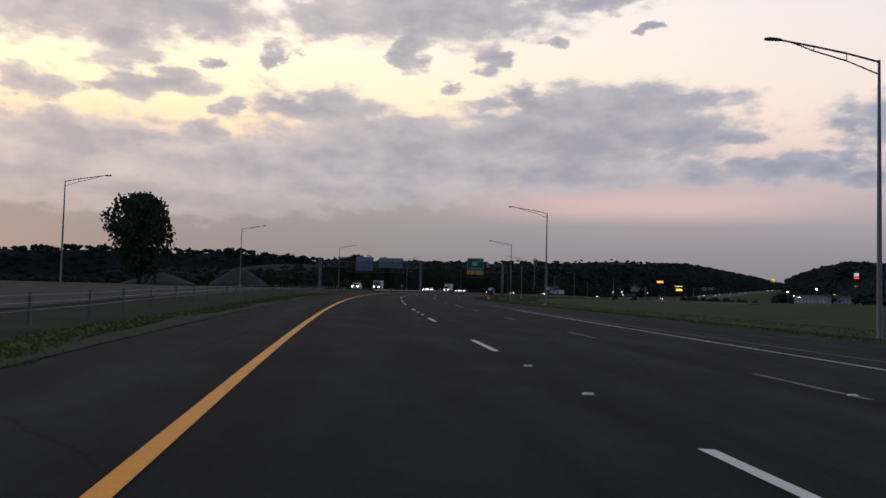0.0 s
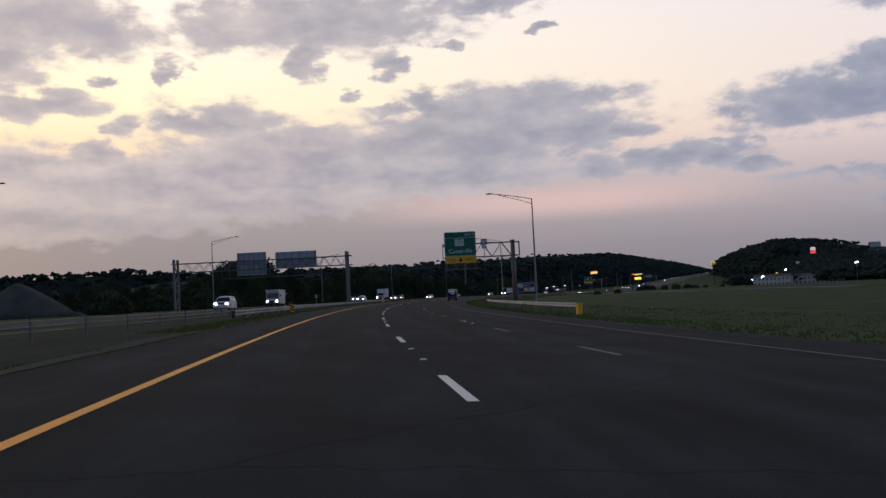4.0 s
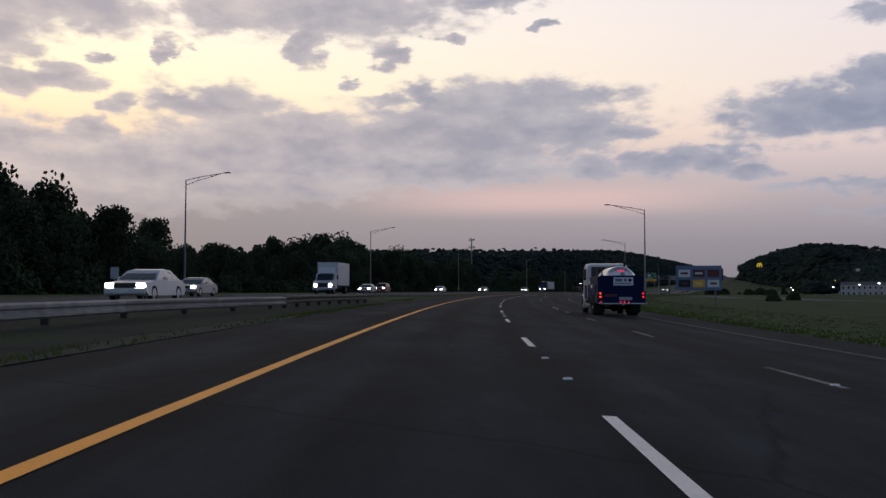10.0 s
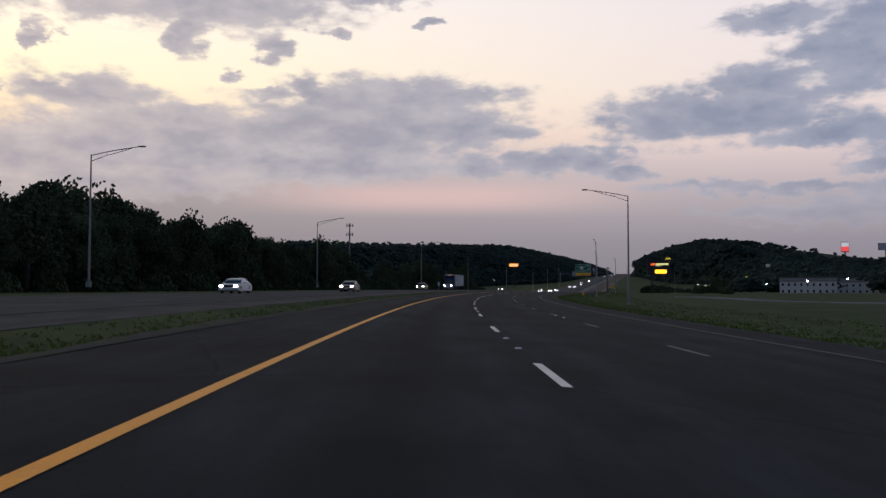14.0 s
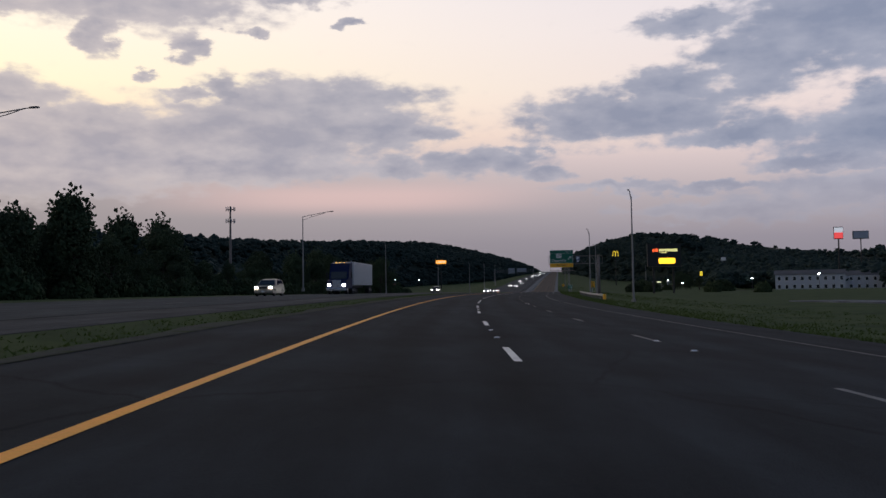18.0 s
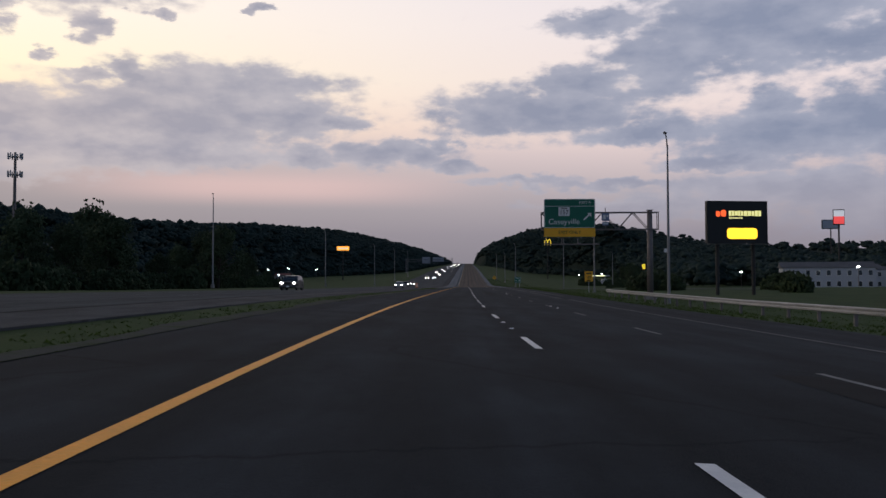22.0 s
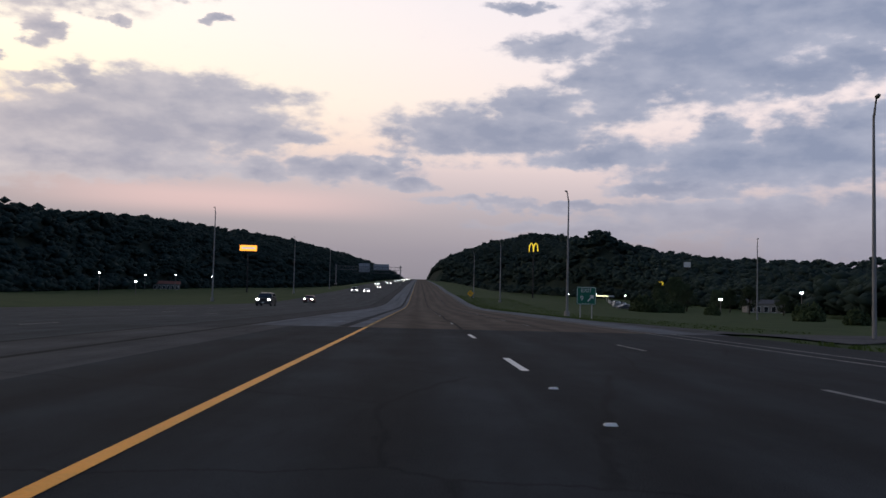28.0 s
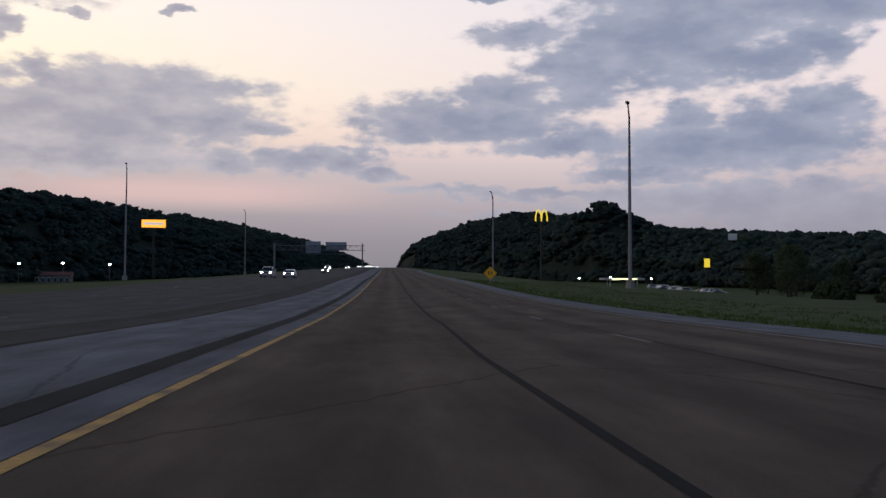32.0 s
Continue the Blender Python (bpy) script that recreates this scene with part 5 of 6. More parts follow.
part("symbol", Shape().box((-.2, -.026, 1.25), (.16, .01, .5)).box((.2, -.026, 1.25), (.16, .01, .5)), SIGN_BLACK, sg)
post_sign("plate_sign", 372, -33, .8, 1.1, 1.6, ALU, "small sign seen from behind beside the opposite lanes", 0, 1)
post_sign("plate_sign", 318, -28, 1.0, 1.0, 2.0, ALU, "small sign seen from behind beside the opposite lanes", 0, 1, True)
post_sign("plate_sign", 700, -31, .8, 1.2, 1.6, ALU, "small sign seen from behind beside the opposite lanes", 0, 1)


def barrel(s, lat, label):
    ob = thing("traffic_barrel", stand(s, lat), label, "traffic barrel", "barrels on the shoulder")
    bands = ((0, .10, .30, RUBBER), (.10, .32, .29, ORANGE), (.32, .47, .285, SIGN_WHITE), (.47, .62, .275, ORANGE), (.62, .77, .265, SIGN_WHITE), (.77, .98, .25, ORANGE))
    for z0, z1, r, m in bands:
        part("base" if m == RUBBER else "band", Shape().tube((0, 0, z0), (0, 0, z1 - .006), r * (1.15 if m == RUBBER else 1), r * .97, 20), m, ob, smooth=False)
    part("grip", Shape().tube((-.1, 0, 1.03), (.1, 0, 1.03), .03, n=8).tube((-.1, 0, .97), (-.1, 0, 1.03), .03, n=8).tube((.1, 0, .97), (.1, 0, 1.03), .03, n=8), ORANGE, ob)


def marker_panel(s, lat, label, back=None, bars=None, up=0.0):
    """Upright hazard panel with slanting orange and white bars, closing the rail's end."""
    back, bars = back or SIGN_WHITE, bars or ORANGE
    ob = thing("hazard_marker", stand(s, lat, up), label, "hazard marker")
    part("backing", Shape().box((0, .012, .62), (.36, .02, .98)), back, ob)
    for k in range(4):
        z = .22 + k * .25
        part("stripe", Shape().add([(-.18, -.004, z + .14), (-.18, -.004, z + .27), (.18, -.004, z + .11), (.18, -.004, z - .02)], [(0, 1, 2, 3)]).add([(-.18, .0, z + .14), (-.18, .0, z + .27), (.18, .0, z + .11), (.18, .0, z - .02)], [(0, 1, 2, 3)]), bars, ob)
    part("post", Shape().box((0, .06, .6), (.07, .07, 1.25)), WEATHERED, ob)
    part("foot", Shape().box((0, .06, .04), (.5, .5, .09), chamfer=.03), RUBBER, ob)
    if bars == ORANGE:
        part("lamp", Shape().tube((0, .03, 1.22), (0, .10, 1.22), .1, n=14), ORANGE, ob)


marker_panel(187, -3.50, "yellow and black striped object marker at the start of the guardrail", SIGN_YELLOW, SIGN_BLACK, -0.42)
marker_panel(289.5, -2.0, "orange and white striped hazard panel at the guardrail")
barrel(850, -8.5, "yellow-orange barrel at a median crossing")


def guardrail(s0, s1, lat_of, label, flip=1, post_gap=1.9, drop=0.0, metal=GALV):
    ob = thing("guardrail", pose(0, 0, 0), label, "guardrail")
    prof = [(0, .42), (.05, .46), (.05, .52), (0, .56), (0, .60), (.05, .64), (.05, .70), (0, .74)]
    s = s0
    while s < s1 - .1:
        e = min(s + 3.81, s1)
        rings = []
        for q in np.linspace(s, e, 3):
            lat = lat_of(q)
            rings.append([spot(q, lat + flip * x, z + drop) for x, z in prof] + [spot(q, lat + flip * (x - .006), z + drop) for x, z in prof[::-1]])
        part("rail", Shape().loft(rings), metal, ob)
        s = e
    s = s0 + .3
    while s < s1:
        lat = lat_of(s) - flip * .12
        part("post", Shape().box((0, 0, 0), (.15, .10, 1.0)), BLACK_TRIM if drop < -.2 else WEATHERED, ob).matrix_basis = stand(s, lat, .22 + drop)
        s += post_gap
    return ob


DULL_RAIL = mat("dull_rail", (.27, .28, .29), .55, .25, .25, 1.5, 25.0, .15, dirt=(.08, .08, .08), dirt_amount=.6, own=.2)


def median_rail(s):
    return -4.7 - .5 * smooth(s, 20, 30) * (1 - smooth(s, 30, 60)) - 1.6 * smooth(s, 30, 60) * (1 - smooth(s, 125, 166)) - 1.0 * (smooth(s, 278, 305) - smooth(s, 312, 330)) + .9 * smooth(s, 328, 344)




def cable_barrier(s0, s1):
    ob = thing("cable_barrier", pose(0, 0, 0), "thin steel cables strung on dark posts in the median", "cable barrier")
    for z in (.30, .44, .58):
        run = Shape()
        for s in np.arange(s0, s1, 7.68):
            e = min(s + 7.68, s1)
            run.tube(spot(s, median_rail(s), z - .1), spot(e, median_rail(e), z - .1), .009, n=5)
        part("cable", run, DULL_RAIL, ob)
    for s in np.arange(s0, s1, 3.84):
        part("post", Shape().box((0, 0, 0), (.06, .05, 1.0)), WEATHERED, ob).matrix_basis = stand(s, median_rail(s) - .06, .04)


cable_barrier(-24, 166)
guardrail(168, 326, median_rail, "galvanised steel guardrail on dark posts along the median", 1, 3.81, -.38, DULL_RAIL)
# the last stretch is coloured black to give the rail's shaded side
guardrail(326, 341.5, median_rail, "end of the median guardrail, coloured black for its shaded face, on close dark posts", 1, 1.9, -.34, BLACK_TRIM)
guardrail(178, 268, lambda s: 17.2 + .6 * smooth(s, 178, 215), "galvanised steel guardrail beside the sign mast", -1, 3.81)
guardrail(655, 748, lambda s: 19.4 - .4 * smooth(s, 690, 756), "pale guardrail beside the sign mast", -1, 3.81, -.12)
for s, lat in ((177, 17.2), (654, 19.4)):
    ob = thing("rail_end", stand(s, lat, ground_up(s, lat)), "yellow nose at the start of the guardrail", "guardrail end")
    part("nose", Shape().tube((0, 0, .1), (0, 0, .85), .22, .22, 14), SIGN_YELLOW, ob)
    part("plate", Shape().box((0, .35, .55), (.1, .6, .34), chamfer=.02), GALV, ob)


# ---- billboards, tall signs, masts ----
def led_billboard():
    ob = thing("led_billboard", stand(778.5, 43.3, 0, 8), "dark electronic billboard with glowing yellow and red words on two posts", "billboard")
    g = -1.0
    for x in (-3.0, 2.6):
        part("post", Shape().tube((x, .35, g), (x, .35, 8.4), .28, .28, 12), BLACK_TRIM, ob, "dark round post")
    part("cabinet", Shape().box((0, .3, 10.2), (9.4, .7, 6.3), chamfer=.06), SIGN_BLACK, ob, "black cabinet")
    part("frame", Shape().box((0, -.07, 13.28), (9.4, .06, .12)).box((0, -.07, 7.12), (9.4, .06, .12)).box((-4.64, -.07, 10.2), (.12, .06, 6.1)).box((4.64, -.07, 10.2), (.12, .06, 6.1)), BLACK_TRIM, ob)
    red = Shape().loft(moved(plate(.62, .8, .012, .22), -3.0, -.065, 11.4)).loft(moved(plate(.85, 1.0, .012, .34), -2.15, -.065, 11.5))
    part("red_mark", red, LED_RED, ob, "glowing red mark")
    pale = Shape()
    r = random.Random(3)
    x = -1.3
    while x < 3.6:
        w = r.uniform(.28, .5)
        pale.box((x + w / 2, -.065, 11.5), (w, .012, r.uniform(.62, .85)))
        x += w + .12
    x = -1.3
    while x < .6:
        w = r.uniform(.14, .3)
        pale.box((x + w / 2, -.065, 10.8), (w, .012, .2))
        x += w + .1
    part("word_bar", pale, LED_PALE, ob, "row of unreadable glowing letters")
    part("lit_panel", Shape().loft(moved(plate(4.7, 1.6, .02, .45), .75, -.065, 8.5)), LED_YELLOW, ob, "glowing yellow panel")
    part("catwalk", Shape().box((0, -.5, 6.9), (9.4, .8, .06)), WEATHERED, ob)


led_billboard()


def roadside_board():
    ob = thing("panel_billboard", stand(410, 28.0, -.5) @ Matrix.Diagonal((.88, .88, .92, 1)), "blue roadside board with six small logo panels", "road sign")
    part("board", Shape().loft(moved(plate(6.6, 3.5, .08, .1), 0, 0, 4.1)), SIGN_BLUE, ob)
    for k, x in enumerate((-2.1, 0, 2.1)):
        part("logo_panel", Shape().loft(moved(plate(1.7, 1.05, .03, .05), x, -.06, 4.75)), (SIGN_WHITE, RED_PAINT, RED_PAINT)[k], ob)
        part("logo_panel", Shape().loft(moved(plate(1.7, 1.05, .03, .05), x, -.06, 3.3)), (SIGN_BLACK, SIGN_YELLOW, SIGN_WHITE)[k], ob)
        for z, w in ((4.75, 1.1), (3.3, .9)):
            part("logo_bar", Shape().box((x, -.08, z), (w, .01, .28)), RED_PAINT if k != 1 else SIGN_WHITE, ob)
    for x in (-2.4, 2.4):
        part("post", Shape().box((x, .12, 1.9), (.2, .2, 4.6)), WEATHERED, ob)


roadside_board()


def pole_sign(name, x, y, z, label, face, w, h, tilt):
    g = -2.0
    ob = thing(name, pose(x, y, 0, 0, 0, tilt), label, "tall sign")
    part("pole", Shape().tube((0, .4, g), (0, .4, z), .45, .38, 12), BLACK_TRIM, ob)
    part("cabinet", Shape().box((0, .4, z), (w, .8, h), chamfer=.1), BLACK_TRIM, ob)
    part("face", Shape().box((0, -.015, z), (w * .92, .02, h * .86)), face, ob)
    return ob


x, y, z = spot(1305.5, -90.8)
sg = pole_sign("lit_pole_sign", x, y, 27.5, "glowing orange-yellow sign on a tall pole", SIGN_LIT, 10.0, 3.6, -14)
part("word_bar", Shape().box((0, -.03, 27.5), (7.2, .01, .9)), WHITE_LIT, sg)
x, y, z = spot(1299, 63.4)
ob = thing("arches_sign", pose(x, y, 0, 0, 0, -24), "glowing yellow double-arch shape on a tall pole", "tall sign")
part("pole", Shape().tube((0, .4, -2), (0, .4, 29.3), .4, .35, 12), BLACK_TRIM, ob)
arch = Shape()
for c in (-1.18, 1.18):
    pts = [Vector((c + 1.14 * math.cos(t), 0, 29.2 + 4.5 * math.sin(t) ** .8)) for t in np.linspace(0, math.pi, 14)]
    for a, b in zip(pts, pts[1:]):
        arch.tube(a, b, .27, n=8)
part("arches", arch, ARCH_LIT, ob)
x, y, z = spot(1046.9, 171.8)
sg = pole_sign("motel_sign", x, y, 31.5, "tall pole sign with a white head over a glowing red panel", RED_LIT, 5.0, 7.0, -24)
part("upper_face", Shape().box((0, -.04, 33.2), (4.6, .02, 2.8)), WHITE_LIT, sg)
pole_sign("board_on_pole", 442.2, 1106.5, 39.7, "grey board seen from behind on a tall pole", ALU, 11.5, 6.2, -24)
x, y, z = spot(1319, 138.5)
sg = pole_sign("narrow_sign", x, y, 13.4, "narrow glowing yellow sign on a pole", ARCH_LIT, 2.6, 4.4, -24)
x, y, z = spot(1355, 164.4)
pole_sign("small_board", x, y, 26.9, "small pale square board on a tall pole", SIGN_WHITE, 4.6, 3.6, -24)


def cell_tower():
    x, y, z = spot(906, -133)
    ob = thing("cell_tower", pose(x, y, 0), "slender dark monopole mast with two rings of antennas", "mast")
    part("monopole", Shape().tube((0, 0, -2), (0, 0, 42), .75, .35, 12), WEATHERED, ob)
    for z in (40.6, 35.2):
        ring = Shape()
        for k in range(6):
            a = k * math.pi / 3
            ring.bar((0, 0, z), (1.9 * math.cos(a), 1.9 * math.sin(a), z), .12, .12)
            b = a + math.pi / 3
            ring.bar((1.9 * math.cos(a), 1.9 * math.sin(a), z), (1.9 * math.cos(b), 1.9 * math.sin(b), z), .1, .1)
        part("platform", ring, WEATHERED, ob)
        for k in range(9):
            a = k * 2 * math.pi / 9
            part("antenna", Shape().box((2.0 * math.cos(a), 2.0 * math.sin(a), z + .2), (.34, .34, 1.9), chamfer=.04), GALV, ob)


cell_tower()


# ---- buildings beyond the verge ----
def block(name, s, lat, length, deep, tall, storeys, bays, label, wall=None, turn=0.0, roof="flat", lit=()):
    wall = wall or WALL_WHITE
    ob = thing(name, stand(s, lat, -1.4, turn), label, "building")
    part("wall", Shape().box((0, 0, tall / 2), (length, deep, tall)), wall, ob)
    if roof == "flat":
        part("roof", Shape().box((0, 0, tall + .2), (length + .6, deep + .6, .4), chamfer=.05), ROOF, ob)
    else:
        h = deep * .17
        part("roof", Shape().loft([[(x, -deep / 2 - .5, tall), (x, deep / 2 + .5, tall), (x, 0, tall + h)] for x in (-length / 2 - .5, length / 2 + .5)]), BRICK_RED if roof == "red" else ROOF, ob)
    sh = tall / storeys
    me_frame = Shape().box((0, 0, 0), (1.5, .10, sh * .52)).mesh("window", SIGN_WHITE)
    me_pane = Shape().box((0, -.055, 0), (1.3, .02, sh * .45)).mesh("pane", GLASS_DARK)
    for f in range(storeys):
        for k in range(bays):
            x = -length / 2 + length * (k + .5) / bays
            wdw = part("window", me_frame, SIGN_WHITE, ob)
            wdw.matrix_basis = pose(x, -deep / 2 - .04, sh * (f + .52))
            part("pane", me_pane, GLASS_DARK, wdw)
    return ob


block("hotel", 971, 134.6, 31, 13, 7.9, 2, 9, "pale two-storey hotel end with small windows and a dark roof", None, -14, "gable")
block("hotel_wing", 1000, 172, 44, 14, 7.6, 2, 12, "long pale two-storey wing of the hotel", None, -14, "gable")
block("shop", 1142, 126, 13, 9, 4.2, 1, 5, "small pale roadside shop", CONCRETE, -10, "gable")
block("house", 1130, 160, 12, 9, 5.5, 2, 4, "pale two-storey house among trees", None, 5, "gable")
block("gas_station", 1362, -150, 15, 10, 4.4, 1, 6, "low roadside shop with a red roof edge", WALL_DIM, 12, "red")


def canopy(s, lat):
    ob = thing("pump_canopy", stand(s, lat, -2.6), "flat pale canopy over fuel pumps on four posts", "canopy")
    part("deck", Shape().box((0, 0, 5.2), (18, 9, .9), chamfer=.06), WALL_WHITE, ob)
    for x in (-6, 6):
        for y in (-2.6, 2.6):
            part("post", Shape().box((x, y, 2.4), (.4, .4, 4.8)), GALV, ob)
            part("canopy_light", Shape().box((x * .6, y, 4.72), (2.4, 1.2, .06)), CANOPY_LIT, ob, "glowing light under the deck")
    part("fascia_light", Shape().box((0, -4.53, 5.2), (11, .04, .5)), CANOPY_LIT, ob, "glowing pale yellow fascia")


CANOPY_LIT = glow("canopy_light", (1.0, .97, .55), 1.6)
canopy(1332, 105)


def lot_lamp_at(s, lat, tall):
    x, y, z = spot(s, lat)
    ob = thing("lot_lamp", pose(x, y, z - 1.0), "white glowing lamp on a dark pole in a car park", "street lamp", "car park lamps")
    part("pole", Shape().tube((0, 0, 0), (0, 0, tall + 1.0), .13, .09, 8), WEATHERED, ob)
    part("lamp", Shape().tube((0, 0, tall + .85), (0, 0, tall + 1.35), .5, .42, 10), LOT_LAMP, ob, "glowing white lamp")


for s, lat, z in ((1348, -141, 8.4), (1331, -115.5, 7.9), (1336, -155, 8.1), (1190, -128, 8.4), (1205, -118, 5.2), (1450, 128, 3.8), (1377, 132, 2.4), (1440, 134, 3.2), (1384, 97.3, 2.4), (1418, 122, 2.8),
                  (1084, 90.2, 3.6), (1010, 116, 5.4), (1095, 119, 6.2), (925, 126, 6), (840, 128, 6), (620, 140, 7), (480, 150, 7)):
    lot_lamp_at(s, lat, z)


def heap(s, lat, r, h, seed):
    rr = random.Random(seed)
    rings = []
    for f in (1, .82, .6, .38, .18, .04):
        rings.append([(r * f * math.cos(a) * rr.uniform(.93, 1.07), r * f * math.sin(a) * rr.uniform(.93, 1.07), h * (1 - f) ** .85 + rr.uniform(-.08, .08)) for a in np.linspace(0, 2 * math.pi, 26)[:-1]])
    ob = new("gravel_mound", Shape().loft(rings).mesh("gravel_mound", GRAVEL, True))
    ob.matrix_basis = stand(s, lat, -.3)
    tagged(ob, "grey cone-shaped heap of gravel in the field", "gravel heap")


heap(266, -62, 10, 6.6, 1)
heap(236, -74, 11, 4.0, 2)
heap(285, -68, 9, 3.0, 3)


# ---- vehicles ----
def wheel(parent, x, y, r, w, rim=None, double=False):
    tyre = Shape()
    prof = [(-w / 2, r * .72), (-w / 2, r * .94), (-w / 2 + .03, r), (w / 2 - .03, r), (w / 2, r * .94), (w / 2, r * .72)]
    n = 22
    tyre.loft([[(x + a, y + b * math.cos(t), r + b * math.sin(t)) for a, b in prof] for t in np.linspace(0, 2 * math.pi, n + 1)], True, False)
    ob = part("wheel", tyre, RUBBER, parent, "", True)
    out = 1 if x > 0 else -1
    hub = Shape().tube((x - out * w * .3, y, r), (x + out * w * .34, y, r), r * .72, r * .66, 18).tube((x + out * w * .34, y, r), (x + out * w * .46, y, r), r * .3, r * .2, 12)
    part("rim", hub, rim or RIM, ob)
    return ob


def shell(profile, half, tuck, name, material, parent, label=""):
    """A body from its side outline: (y, z) points; sides lean in by tuck towards the top."""
    zs = [p[1] for p in profile]
    z0, z1 = min(zs), max(zs)
    rings = []
    for k in (-1, -.86, 0, .86, 1):
        ring = []
        for y, z in profile:
            f = (z - z0) / (z1 - z0)
            wide = half - tuck * f ** 1.5
            sq = 1 - .04 * (abs(k) == 1)
            ring.append((k * wide, y * (1 - .025 * (abs(k) == 1)), z0 + (z - z0) * sq))
        rings.append(ring)
    return part(name, Shape().loft(rings), material, parent, label)


def car(kind, colour, m, label, group="oncoming cars", lamp=None):
    """A car that comes towards the camera: its nose points to -y."""
    ob = thing(kind, m, label, "car", group)
    tall = {"sedan": 1.42, "suv": 1.74, "pickup": 1.82, "minivan": 1.75}[kind]
    L = {"sedan": 4.7, "suv": 4.75, "pickup": 5.6, "minivan": 5.0}[kind]
    half = .92 if kind == "sedan" else .98
    hood = .92 if kind == "sedan" else 1.08
    f, b = -L / 2, L / 2
    low = shell([(f, .42), (f + .04, .68), (f + .22, hood - .12), (f + 1.25, hood), (b - .35, hood + .04), (b - .04, hood - .12), (b, .5), (b - .2, .26), (f + .2, .26)], half, .06, "body", colour, ob)
    if kind == "sedan":
        cab = [(f + 1.15, hood - .02), (f + 2.0, tall - .06), (f + 2.6, tall), (b - 1.5, tall - .03), (b - .55, hood)]
    elif kind == "pickup":
        cab = [(f + 1.35, hood - .02), (f + 2.1, tall - .06), (f + 2.6, tall), (b - 2.0, tall - .04), (b - 1.8, hood)]
    else:
        cab = [(f + 1.1, hood - .02), (f + 1.85, tall - .07), (f + 2.5, tall), (b - .5, tall - .06), (b - .1, hood)]
    shell(cab, half - .06, .17, "cabin", colour, ob)
    y0, z0, y1, z1 = cab[0][0] + .07, cab[0][1] + .07, cab[1][0] - .03, cab[1][1] - .05
    part("windscreen", Shape().add([(-half + .13, y0 - .03, z0), (half - .13, y0 - .03, z0), (half - .30, y1 - .03, z1), (-half + .30, y1 - .03, z1), (-half + .13, y0, z0 - .02), (half - .13, y0, z0 - .02), (half - .30, y1, z1 - .02), (-half + .30, y1, z1 - .02)],
                                  [(0, 1, 2, 3), (4, 7, 6, 5), (0, 4, 5, 1), (2, 6, 7, 3), (1, 5, 6, 2), (0, 3, 7, 4)]), GLASS_DARK, ob)
    for sx in (-1, 1):
        ya, yb = cab[0][0] + .75, cab[-1][0] - (.75 if kind == "sedan" else .3)
        part("side_window", Shape().add([(sx * (half - .075), ya, hood + .04), (sx * (half - .075), yb, hood + .04), (sx * (half - .185), yb - .25, tall - .14), (sx * (half - .185), ya + .45, tall - .14),
                                         (sx * (half - .12), ya, hood + .04), (sx * (half - .12), yb, hood + .04), (sx * (half - .23), yb - .25, tall - .14), (sx * (half - .23), ya + .45, tall - .14)],
                                        [(0, 1, 2, 3), (4, 7, 6, 5), (0, 4, 5, 1), (2, 6, 7, 3), (1, 5, 6, 2), (0, 3, 7, 4)]), GLASS_DARK, ob)
        part("headlight", Shape().box((sx * (half - .26), f + .02, hood - .22), (.36, .12, .17), chamfer=.05), lamp or HEADLIGHT, ob, "" if lamp else "glowing white headlight")
        part("mirror", Shape().box((sx * (half + .08), cab[0][0] + .7, hood + .08), (.18, .10, .14), chamfer=.03), colour, ob)
        for y in (f + .88, b - .95):
            wheel(ob, sx * (half - .11), y, .34 if kind == "sedan" else .37, .22)
    part("grille", Shape().box((0, f + .01, hood - .24), (.95, .06, .20), chamfer=.02), BLACK_TRIM, ob)
    part("bumper", Shape().box((0, f - .01, .44), (half * 1.85, .14, .24), chamfer=.05), colour, ob)
    part("plate", Shape().box((0, f - .09, .46), (.32, .01, .16)), SIGN_WHITE, ob)
    return ob


def van(m, label):
    ob = thing("step_van", m, label, "van")
    part("body", Shape().box((0, .45, 1.65), (2.3, 5.1, 2.3), chamfer=.12), WHITE_PAINT, ob)
    part("roof_cap", Shape().box((0, .2, 2.86), (2.36, 5.7, .16), chamfer=.06), WHITE_PAINT, ob)
    part("nose", Shape().loft([[(x, y, z) for y, z in ((-3.0, .55), (-2.95, 1.2), (-2.3, 1.35), (-1.95, 1.4), (-1.95, .5))] for x in (-1.08, 1.08)]), WHITE_PAINT, ob)
    part("windscreen", Shape().box((0, -2.13, 1.98), (2.0, .05, .95), Euler((radians(-8), 0, 0)).to_matrix().to_4x4()), GLASS_DARK, ob)
    for sx in (-1, 1):
        part("headlight", Shape().box((sx * .82, -3.0, .95), (.34, .1, .24), chamfer=.04), HEADLIGHT, ob, "glowing white headlight")
        part("mirror", Shape().box((sx * 1.32, -2.1, 1.9), (.18, .12, .42), chamfer=.03), BLACK_TRIM, ob)
        for y in (-1.9, 1.8):
            wheel(ob, sx * .98, y, .4, .26)
    part("grille", Shape().box((0, -2.99, .85), (1.0, .06, .35)), BLACK_TRIM, ob)
    part("bumper", Shape().box((0, -3.1, .5), (2.2, .16, .26), chamfer=.04), BLACK_TRIM, ob)


